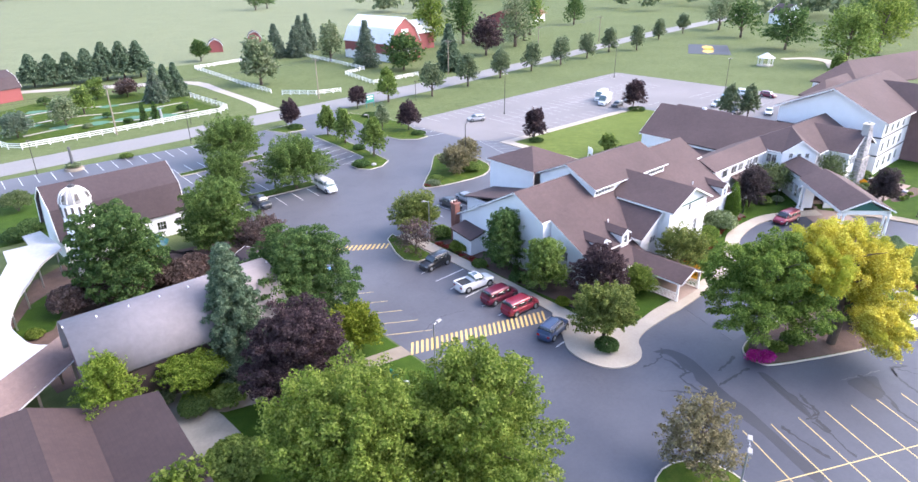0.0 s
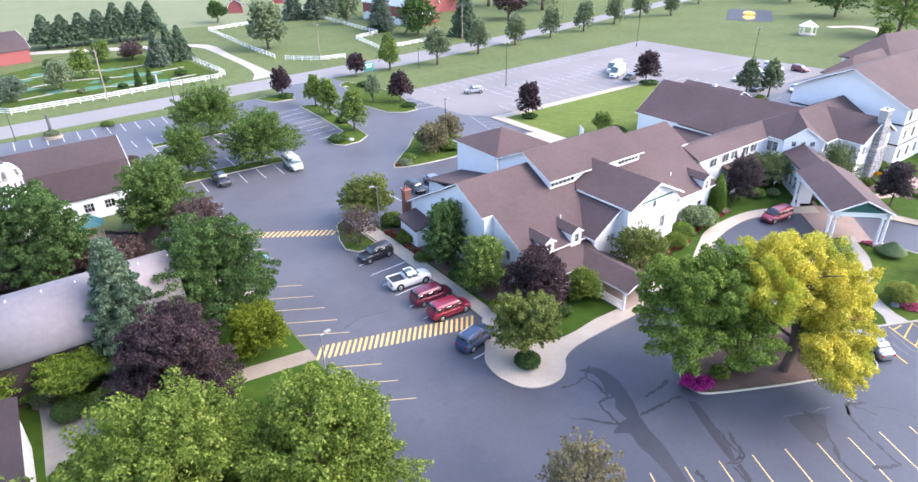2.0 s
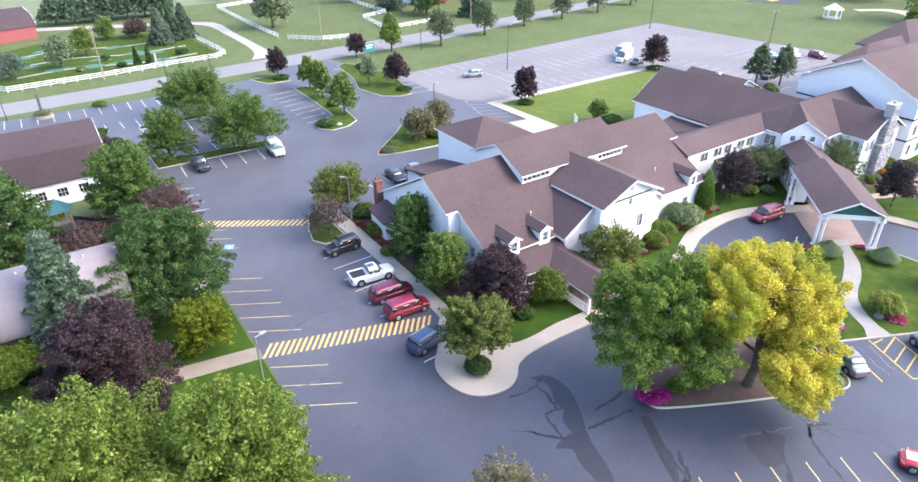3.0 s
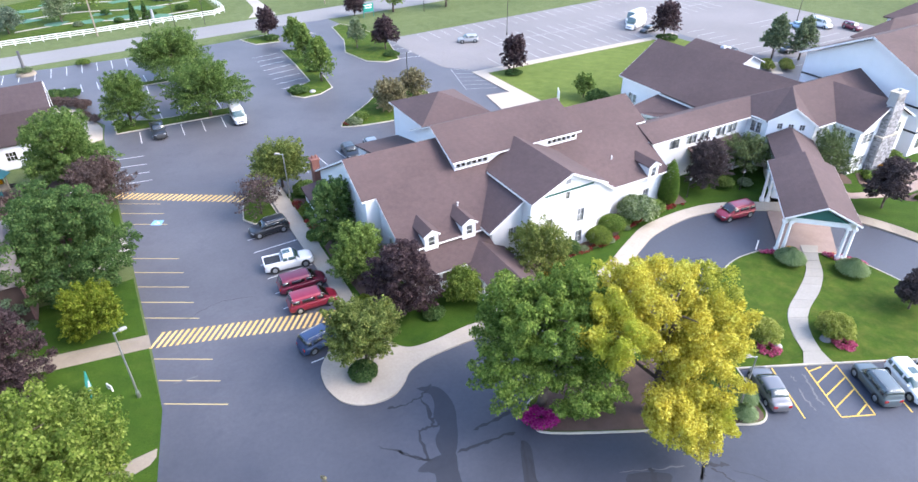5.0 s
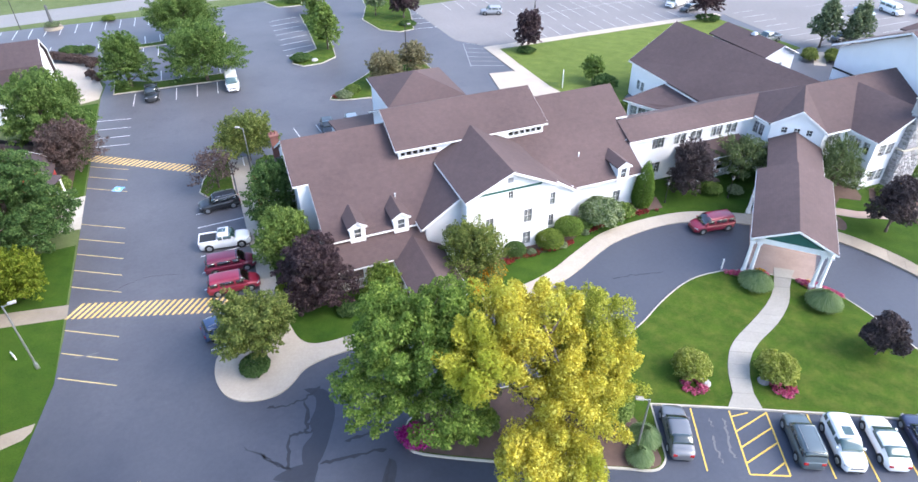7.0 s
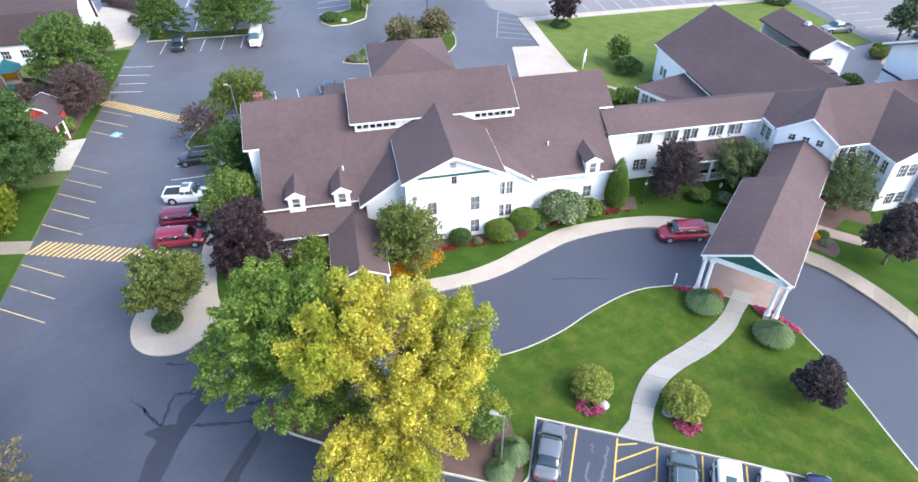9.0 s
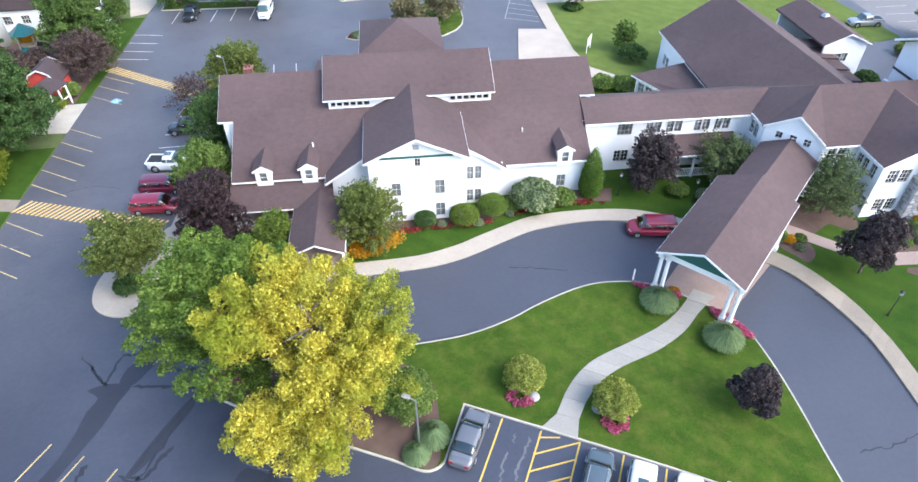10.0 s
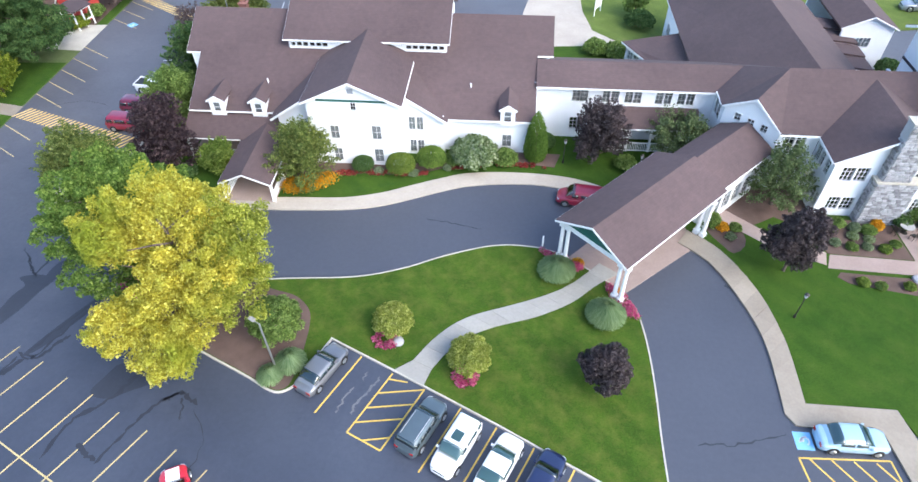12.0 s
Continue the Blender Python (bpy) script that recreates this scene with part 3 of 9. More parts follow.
BED = [(-7.35, -17.2), (-7.52, -18.4), (-6.85, -19.3), (-2.5, -21.68), (1.1, -23.48), (4.4, -24.98), (5.85, -25.72), (6.65, -25.92), (7.25, -25.5), (7.5, -23.9), (7.5, -22.1), (7.4, -20.5), (7.0, -19.1), (5.7, -17.9), (3.9, -17.4), (1.6, -16.7), (-4, -16.1)]
tagged(sheet("mulch_bed", ccw(smooth_line(BED, 3, True)), 0.135, M["mulch"], 0.1), "brown mulch bed under two big trees", "flower bed", kind="structure")
PATH_L = [(28.6, -12.9), (28.0, -13.5), (26.9, -14.7), (24.9, -16.2), (21.9, -17.6), (19.2, -18.7), (17.6, -19.8), (16.2, -21.4), (15.3, -22.9), (14.1, -23.8)]
PATH_R = [(30.0, -13.9), (29.0, -14.6), (28.0, -15.4), (26.2, -17.1), (23.6, -18.6), (20.7, -19.7), (18.8, -20.8), (17.4, -22.3), (16.5, -23.8), (16.2, -24.9)]
path_l, path_r = smooth_line(PATH_L, 4), smooth_line(PATH_R, 4)
foot = sheet("winding_path", path_l + path_r[::-1], 0.137, M["pathgrey"], 0.1)
tagged(foot, "pale concrete garden path winding across the lawn", "path", kind="structure")
slabs(foot, path_l, path_r, 0.137, M["pathgrey"], 1.45)
EAST = [(36.1, -8.6), (37.9, -10.2), (39.2, -12.4), (40.35, -15.5), (40.85, -18.6), (40.95, -20.8), (40.8, -24.35), (46.45, -24.4), (48, -29), (50, -90), (300, -90), (300, 6), (60, 6), (44, -1), (35.5, -6.8)]
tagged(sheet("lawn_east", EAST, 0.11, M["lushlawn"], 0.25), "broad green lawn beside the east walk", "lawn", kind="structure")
E_IN, E_OUT = [(35.1, -10.1), (37.0, -11.9), (38.2, -14.4), (39.1, -17.3), (39.5, -19.6), (39.5, -22.1), (39.35, -25.2), (39.8, -25.95), (41.1, -26.05), (45.0, -25.95), (46.0, -33)], [(36.1, -8.6), (37.9, -10.2), (39.25, -12.4), (40.4, -15.5), (40.9, -18.6), (41.0, -20.8), (40.85, -24.35), (46.5, -24.4), (48.2, -33)]
wk2 = sheet("walkway_east", smooth_line(E_IN[:7], 4) + E_IN[7:] + E_OUT[:6:-1] + smooth_line(E_OUT[:7], 4)[::-1], 0.15, M["oldconcrete"], 0.3)
tagged(wk2, "weathered tan concrete walk along the drive", "walkway", kind="structure")
slabs(wk2, smooth_line(E_IN[:6], 4), smooth_line(E_OUT[:6], 4), 0.15, M["oldconcrete"], 1.5)
kerbed("bed_south", [(-25.6 + 3.5 * math.cos(k * math.tau / 20), -23.2 + 3.6 * math.sin(k * math.tau / 20)) for k in range(20)], M["lawn"], "round grass island with a young tree", "lawn")
kerbed("bed_corner", [(-15.0, 27.6), (-16.6, 26.6), (-18.2, 22.6), (-18.7, 20.2), (-17.8, 18.6), (-15, 18.4)], M["lawn"], "small grass island with a tree at the walk", "lawn")
kerbed("bed_north", [(0, 40), (0.5, 38.3), (5.7, 37.3), (11, 37.2), (15, 39.8), (16.5, 44), (15.9, 50.6), (13.6, 52), (11.4, 51.2), (6.4, 45.8)], M["lawn"], "planted island bed with shrubs in the car park", "flower bed", smooth=2)
kerbed("bed_trees", [(1.8, 59.9), (-0.2, 58.5), (-2.6, 56.7), (-2.9, 54.6), (-1.5, 52.8), (1.4, 53.0), (4.1, 55.0), (4.8, 60.4), (6.2, 79), (2.6, 80), (2.4, 70)], M["lawn"], "long grass island with three trees", "lawn")
kerbed("bed_entry", [(-2.5, 91), (-0.5, 86), (4.3, 85.6), (5, 90.3), (3.5, 91.8)], M["lawn"], "small grass island by the entrance", "lawn")
kerbed("bed_entry_east", [(12.8, 72.2), (14.2, 65), (17, 62.8), (19.9, 63.2), (22.5, 73), (23.2, 78), (21.5, 88), (19.4, 92.5), (16.8, 90.5), (15.5, 80)], M["lawn"], "curved grass island with trees at the entrance", "lawn")
kerbed("strip_south", [(-28.4, 52.3), (-12.2, 51.8), (-12.2, 54.6), (-23, 55.2), (-28.5, 58)], M["lawn"], "grass strip between parking rows", "lawn")
kerbed("strip_north", [(-27.2, 71.5), (-11.5, 72.3), (-11.2, 74.6), (-27.0, 73.3)], M["lawn"], "grass strip with hedge between parking rows", "lawn")
tagged(sheet("lawn_back", [(29.6, 48.1), (73, 48.6), (75, 30), (58, 27), (43, 27), (40, 26), (36.5, 23.4), (34.6, 22.7), (30.7, 26.3), (29.8, 31.4), (29.6, 40.8)], 0.105, M["dry_lawn"], 0.2), "flat green lawn behind the hall", "lawn", kind="structure")
tagged(sheet("back_walk", [(27.5, 50), (75, 50.3), (75, 48.8), (29.6, 48.2), (29.6, 40.8), (29.8, 31.4), (30.7, 26.3), (32.6, 24.4), (34.6, 22.6), (34.1, 20.7), (30, 22.4), (26, 22), (21.6, 26), (22.3, 31.1), (23.7, 39.1), (27.7, 38.6)], 0.13, M["concrete"], 0.2), "pale concrete walk and court by the back lawn", "walkway", kind="structure")
tagged(sheet("west_path", [(-30, 3.8), (-30, 5.6), (-37.2, 6.8), (-45, 9.5), (-49, 13.4), (-50.6, 11.8), (-46.3, 7.5), (-37, 4.9)], 0.03, M["oldconcrete"], 0.1), "pale concrete path from the car park", "path", kind="structure")
tagged(sheet("south_path", [(-31.0, -7.1), (-31.15, -7.8), (-31.6, -8.3), (-33.1, -8.7), (-36, -9.1), (-40, -9.4), (-40, -8.0), (-36, -7.8), (-32.9, -7.3)], 0.03, M["oldconcrete"], 0.1), "pale concrete path beside the grass", "path", kind="structure")
tagged(sheet("west_apron", [(-30, 17.6), (-30, 24.2), (-33.2, 24.0), (-34.4, 21.2), (-34.4, 17.8)], 0.04, M["kerb"], 0.1), "white concrete apron at the car park edge", "path", kind="structure")
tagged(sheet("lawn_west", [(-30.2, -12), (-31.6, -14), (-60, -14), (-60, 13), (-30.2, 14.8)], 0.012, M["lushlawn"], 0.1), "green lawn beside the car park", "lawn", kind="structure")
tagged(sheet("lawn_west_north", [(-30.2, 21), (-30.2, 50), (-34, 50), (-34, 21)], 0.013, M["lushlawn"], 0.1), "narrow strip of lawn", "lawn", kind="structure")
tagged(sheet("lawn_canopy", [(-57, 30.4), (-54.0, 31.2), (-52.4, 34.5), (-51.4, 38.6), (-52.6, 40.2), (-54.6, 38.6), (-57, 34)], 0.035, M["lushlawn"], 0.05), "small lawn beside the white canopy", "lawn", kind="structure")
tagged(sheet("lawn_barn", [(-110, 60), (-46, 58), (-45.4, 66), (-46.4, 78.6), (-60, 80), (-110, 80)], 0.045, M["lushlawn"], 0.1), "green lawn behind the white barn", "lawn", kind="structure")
tagged(sheet("field", [(-2500, 205), (40, 196), (70, 210), (240, 335), (2500, 1600), (2500, 2900), (-2500, 2900)], 0.02, M["field"], 0.1), "farm field, its green paled for haze", "field", kind="structure")
tagged(sheet("farm_drive", smooth_line([(3.5, 108), (7.0, 118), (7.2, 142), (5.6, 158), (-6, 164), (-30, 175), (-70, 190)], 3) + smooth_line([(10, 108.6), (10, 122), (9.8, 142), (9.4, 160), (-3, 168.5), (-30, 180), (-70, 196)], 3)[::-1], 0.025, M["gravel"], 0.1), "pale gravel farm drive", "driveway", kind="structure")
tagged(sheet("mulch_bed_play", [(-46, 33), (-31.5, 33), (-31.5, 41), (-46, 43)], 0.025, M["mulch"], 0.1), "brown wood-chip play area", "play area", kind="structure")
tagged(sheet("mulch_bed_hedge", [(-56, 19.5), (-31.5, 21.5), (-31.5, 32.8), (-46.2, 32.8), (-46.2, 43.5), (-50, 47), (-53.4, 44.7), (-57, 36), (-57, 30)], 0.026, M["mulch"], 0.1), "dark mulch bed behind the long barn", "flower bed", kind="structure")
tagged(sheet("barn_court", [(-38.4, 69.6), (-32.2, 67.0), (-31.3, 62.2), (-29.9, 55.7), (-30.2, 51.5), (-32.4, 50.6), (-34.4, 57.5), (-38.5, 62)], 0.035, M["concrete"], 0.1), "pinkish concrete court beside the barn", "patio", kind="structure")
tagged(sheet("patio", [(-50.1, 13.2), (-47.4, 12.6), (-46.6, 7.2), (-46.4, 4.2), (-48.2, 2.9), (-50.6, 3.4), (-50.2, 9)], 0.035, M["patiostone"], 0.1), "worn pale concrete patio", "patio", kind="structure")
tagged(sheet("brick_terrace", [(46.2, -12.1), (56.5, -12.6), (57, -4), (53.0, -4.2), (53.2, -10.9), (46.8, -10.6)], 0.14, M["paver"], 0.1), "pinkish brick paver terrace with garden tables", "terrace", kind="structure")
tagged(sheet("garden_bed", [(46.7, -10.5), (53.1, -10.8), (52.9, -6.9), (48, -6.2), (46, -8)], 0.145, M["mulch"], 0.1), "brown mulch bed with low plants", "flower bed", kind="structure")
tagged(sheet("garden_bed_south", [(47.0, -12.5), (56, -13.0), (56, -14.7), (51.8, -14.5), (47.3, -13.6), (46.6, -13.0)], 0.135, M["mulch"], 0.1), "narrow mulch bed edging the terrace", "flower bed", kind="structure")
tagged(sheet("garden_walk", [(37.2, -5.6), (38.4, -4.6), (43.2, -9.0), (46.6, -10.4), (46.2, -11.8), (42.2, -9.9)], 0.13, M["paver"], 0.1), "pinkish paver walk to the terrace", "path", kind="structure")
tagged(sheet("entry_court", [(26.2, -12.4), (34.4, -3.6), (38.8, -8.4), (30.2, -15.9)], 0.10, M["paver"], 0.2), "brick paver floor under the porte-cochere", "paving", kind="structure")
tagged(sheet("garden_bed_walk", smooth_line([(37.7, -8.5), (38.3, -7.3), (39.4, -7.5), (40.6, -8.6), (40.4, -10.1), (39.3, -11.0), (38.6, -10.1)], 2, True), 0.124, M["mulch"], 0.1), "small dark mulch bed between the walks", "flower bed", kind="structure")
tagged(sheet("garden_bed_porch", smooth_line([(38.6, -5.0), (41.0, -2.6), (43.2, -2.7), (46.3, -2.9), (46.5, -6.0), (45.2, -7.6), (43.6, -6.4), (41.6, -7.6), (39.9, -6.4)], 2, True), 0.122, M["mulch"], 0.1), "dark mulch bed beside the glazed link", "flower bed", kind="structure")
for nm, pts in (("bed_inn_south", smooth_line([(0.4, -5.4), (3, -3.8), (8, -3.1), (12.5, -2.9), (16.4, -1.3), (21, -0.6), (25.4, -1.0)], 3) + [(26, 1), (16, 1.2), (15.4, -0.3), (11.5, -1.6), (3.4, -1.6), (0.4, -0.6)]),
                ("bed_inn_west", [(-12.6, 22), (-12.9, 8), (-12.4, -2.5), (-9, -1.5), (-8.8, 20)])):
    tagged(sheet(nm, pts, 0.125, M["mulch"], 0.1), "reddish mulch bed against the white wall", "flower bed", kind="structure")


# ---- painted lines ----
def stripes(name, segs, width, material, z, label):
    bm = bmesh.new()
    for (x0, y0), (x1, y1) in segs:
        beam(bm, (x0, y0, z), (x1, y1, z), width, 0.003)
    return tagged(mesh_ob(name, bm, material), label, "road marking", kind="structure")


segs = [((-30.0, y + 2.4), (-25.9, y)) for y in (-5.5, -2.8, -0.1, 5.7, 8.2, 10.8, 13.4, 16.1, 23.5, 26.1, 28.6)]
stripes("stall_lines_west", segs, 0.09, M["creampaint"], 0.0245, "thin yellowed parking stall lines")
segs = [((-19.2, y), (-14.8, y + 0.2)) for y in (16.0, 13.4, 10.9, 8.4, 5.8, 3.3, -4.4)]
segs += [((-30.0, y), (-25.9, y - 0.65)) for y in (43.7, 41.0, 38.4, 36.0)]
segs += [((x, 51.6), (x - 0.2, 47.2)) for x in (-25.5, -22.8, -20.0, -17.2, -14.4, -11.7)] + [((x, 55.2), (x, 59.6)) for x in (-22, -19.2, -16.4, -13.6)]
segs += [((x, 89.7), (x - 0.12, 84.5)) for x in np.arange(-62.4, -16, 2.42)] + [((x, 71.5), (x - 0.15, 66.6)) for x in np.arange(-26.9, -12, 2.35)] + [((x, 73.8), (x - 0.12, 77.8)) for x in np.arange(-38.8, -16, 2.42)]
segs += [((1.7, y + 0.9), (-3.3, y)) for y in np.arange(58.6, 78, 2.72)]
segs += [((x, 32), (x + 0.5, 27.6)) for x in (-9.4, -6.6, -3.8, -1.0, 1.8)]
segs += [((20.2 + 0.4 * k, 63.5 + 2.9 * k), (25.6 + 0.4 * k, 62.8 + 2.9 * k)) for k in range(5)]
stripes("stall_lines_white", segs, 0.11, M["whitepaint"], 0.0245, "thin white parking stall lines")
segs = [((x, 76.2 + 0.073 * (x - 26)), (x, 71.2 + 0.073 * (x - 26))) for x in np.arange(30, 110, 2.8)]
for row in (62.5,):
    segs += [((x, row - 4.8 + 0.05 * (x - 40)), (x, row + 4.8 + 0.05 * (x - 40))) for x in np.arange(40, 104, 2.8)]
    segs += [((40, row), (104, row + 3.2))]
segs += [((x, 50.6), (x, 55.4)) for x in np.arange(34, 74, 2.8)] + [((78, y), (83, y)) for y in np.arange(24, 50, 2.8)] + [((94, y), (104, y)) for y in np.arange(22, 50, 2.8)]
segs += [((22.6 + 0.5 * k, 43.4 + 1.9 * k), (27.2 + 0.2 * k, 41.4 + 1.9 * k)) for k in range(5)] + [((22.4, 43.0), (25.2, 53.4)), ((25.2, 53.4), (28.2, 51))]
stripes("stall_lines_back", segs, 0.10, M["wornpaint"], 0.0345, "worn white parking stall lines")
# near car park: long lines crossing a base line
d = Vector((2.37, -1.12)).normalized()
n_ = Vector((0.46, 0.89)).normalized()
segs = []
o = Vector((-19.67, -26.12))
for k in range(15):
    p = o + d * (2.61 * k)
    segs.append(((p + n_ * 5.12)[:], (p - n_ * 5.2)[:]))
segs.append(((o - d * 2.2)[:], (o + d * 38)[:]))
stripes("stall_lines_south", segs, 0.095, M["creampaint"], 0.0245, "faded cream-yellow parking stall lines")
q = Vector((-0.44, -0.90)).normalized()
tops = [(11.65, -22.85), (14.0, -24.05), (16.3, -25.1), (18.8, -26.3), (21.15, -27.5), (23.5, -28.7), (25.9, -29.9), (28.3, -31.1)]
segs = [(t_, (Vector(t_) + q * 5.0)[:]) for t_ in tops]
ha, hb = Vector(tops[1]), Vector(tops[2])
segs.append(((ha + q * 5.0)[:], (hb + q * 5.0)[:]))
segs += [((ha + q * s)[:], (hb + q * (s - 1.7))[:]) for s in (1.75, 3.0, 4.2)] + [((ha + q * 0.5)[:], (ha.lerp(hb, 0.5) + q * 0.1)[:]), ((ha.lerp(hb, 0.45) + q * 5.0)[:], (hb + q * 4.0)[:])]
segs += [((39.4, -28.1), (44.8, -27.9)), ((39.4, -28.1), (40.0, -32.5)), ((44.8, -27.9), (45.3, -32.5))] + [((40 + 1.3 * k, -28.1), (41.6 + 1.3 * k, -30.2)) for k in range(4)]
stripes("stall_lines_lawn", segs, 0.105, M["yellow"], 0.0365, "yellow stall lines with a hatched access bay")


def crosswalk(p0, p1, half, count, skew):
    bm = bmesh.new()
    p0, p1 = Vector(p0), Vector(p1)
    u = (p1 - p0) / count
    nrm = Vector((-u.y, u.x)).normalized()
    for k in range(count):
        c = p0 + u * (k + 0.3)
        for b_, s0, s1, z in ((bm, 0.0, 0.46, 0.0265),):
            a0, a1 = c + u * s0, c + u * s1
            sk = u.normalized() * skew
            prism(b_, ccw([(a0 - nrm * half - sk)[:], (a1 - nrm * half - sk)[:], (a1 + nrm * half + sk)[:], (a0 + nrm * half + sk)[:]]), z - 0.003, z)
    tagged(mesh_ob("crosswalk", bm, M["crossbar"]), "zebra crosswalk of slanted worn yellow bars", "crosswalk", kind="structure")


crosswalk((-29.7, 4.6), (-15.7, 0.0), 0.95, 29, 0.35)
crosswalk((-30.1, 33.2), (-17.4, 24.9), 0.75, 26, 0.25)

# tar patches and sealed cracks
rnd = random.Random(5)


def crack(pts, width, z=0.0275):
    bm = bmesh.new()
    line = smooth_line(pts, 6)
    line = [(x + rnd.uniform(-0.12, 0.12), y + rnd.uniform(-0.12, 0.12)) for x, y in line]
    prev = None
    for k, (x, y) in enumerate(line):
        a, b = Vector(line[max(0, k - 1)]), Vector(line[min(len(line) - 1, k + 1)])
        t_ = (b - a).normalized()
        w = width * 0.88 * rnd.uniform(0.4, 1.4) * (0.15 if k in (0, len(line) - 1) else 1)
        cur = [bm.verts.new((x - t_.y * s * w, y + t_.x * s * w, z)) for s in (-0.5, 0.5)]
        if prev:
            bm.faces.new((prev[0], cur[0], cur[1], prev[1]))
        prev = cur
    return tagged(mesh_ob("tar_seam", bm, M["tar"]), "dark tar-sealed crack in the asphalt", "road patch", kind="structure")


WEST_SEAMS = [([(-16.0, -11.8), (-14.5, -12.0), (-13.2, -11.8), (-12.0, -11.2)], 0.22), ([(-13.3, -12.2), (-13.6, -14.2), (-13.9, -14.7)], 0.3), ([(-14.9, -14.6), (-13.8, -14.8), (-13.2, -14.9)], 0.2), ([(-14.9, -14.7), (-15.3, -16.5), (-15.4, -17.4)], 0.22), ([(-16.9, -15.5), (-16.0, -16.7), (-15.0, -17.4)], 0.2), ([(-8.3, -16.2), (-9.9, -16.5), (-11.4, -16.5)], 0.32), ([(-9.0, -18.1), (-11.2, -17.8), (-13.3, -17.6)], 0.28), ([(-9.0, -18.9), (-9.6, -20.0), (-10.7, -22.1), (-11.8, -24.3)], 0.22), ([(-9.4, -20.2), (-10.2, -22.5), (-11.3, -24.7), (-12.4, -24.3)], 0.2), ([(-14.6, -23.2), (-15.0, -24.9), (-15.5, -27.4)], 0.35), ([(-12.3, -24.7), (-12.9, -26.6), (-14.0, -28.6)], 0.25)]
SOUTH_SEAMS = [([(-3.0, -24.9), (-3.4, -25.9), (-4.5, -27.8), (-6.0, -29.1), (-6.5, -31.6)], 0.38), ([(0.0, -26.7), (-0.6, -27.1), (-1.4, -28.2), (-2.2, -29.7), (-3.1, -31.7)], 0.22), ([(0.5, -26.9), (0.8, -27.8), (1.0, -28.6)], 0.16), ([(-4.8, -30.7), (-3.9, -31.2), (-3.2, -31.5)], 0.3), ([(-11.8, -24.4), (-10.8, -24.7), (-10.2, -23.5), (-9.5, -22.7)], 0.3), ([(-12.6, -26.2), (-11.7, -24.9)], 0.35), ([(-0.6, -27.2), (-0.2, -26.8), (0.3, -26.6), (0.8, -26.8), (1.6, -27.3)], 0.32), ([(-17.9, -14.4), (-16.4, -16.1), (-15.4, -17.2)], 0.14)]
DRIVE_SEAMS = [([(14.4, -8.6), (16.6, -9.0), (19.2, -9.6)], 0.12), ([(33.5, -27.7), (35.3, -27.6), (37.4, -27.1), (39.1, -26.5)], 0.13), ([(38.0, -14.4), (38.5, -15.0), (39.0, -16.1), (39.25, -17.3)], 0.28), ([(1.5, -27.5), (3.0, -30.0), (2.6, -33)], 0.06), ([(-27, 6), (-24, 7), (-21, 6.4)], 0.05)]
for pts, w in WEST_SEAMS + SOUTH_SEAMS + DRIVE_SEAMS:
    crack(pts, w, 0.0275 if pts[0][0] < 10 else 0.036)
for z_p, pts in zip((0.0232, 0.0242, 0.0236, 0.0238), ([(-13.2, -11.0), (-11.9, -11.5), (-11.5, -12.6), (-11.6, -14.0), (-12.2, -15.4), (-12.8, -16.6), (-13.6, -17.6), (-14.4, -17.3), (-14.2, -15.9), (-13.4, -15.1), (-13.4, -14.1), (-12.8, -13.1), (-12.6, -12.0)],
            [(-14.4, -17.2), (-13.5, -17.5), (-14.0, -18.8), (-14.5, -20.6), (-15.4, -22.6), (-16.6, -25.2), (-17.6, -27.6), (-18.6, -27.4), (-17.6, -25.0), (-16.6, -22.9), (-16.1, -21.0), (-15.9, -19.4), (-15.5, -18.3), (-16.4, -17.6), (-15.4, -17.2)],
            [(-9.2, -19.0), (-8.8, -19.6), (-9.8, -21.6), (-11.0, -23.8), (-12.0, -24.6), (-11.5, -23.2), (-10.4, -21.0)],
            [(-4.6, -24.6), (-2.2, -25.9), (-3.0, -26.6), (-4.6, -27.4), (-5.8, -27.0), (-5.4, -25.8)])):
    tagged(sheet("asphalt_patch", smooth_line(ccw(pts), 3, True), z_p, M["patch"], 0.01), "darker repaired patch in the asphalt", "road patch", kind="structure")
# scuffed paint traces
for pts, w in (([(13.2, -24.4), (12.75, -25.4), (12.0, -26.6), (11.8, -27.2)], 0.17), ([(12.3, -24.1), (12.1, -24.7)], 0.12), ([(11.6, -25.2), (11.2, -26.0), (10.75, -27.3)], 0.14), ([(-29, -1.2), (-27.2, -1.4)], 0.25), ([(-5.0, -24.3), (-3.0, -25.1), (-0.8, -26.0)], 0.1)):
    ob = crack(pts, w, 0.0255)
    ob.data.materials.clear()
    ob.data.materials.append(M["scuff"])
    ob.name = "scuff_mark"
    ob["label"] = "faint pale scuff on the asphalt"


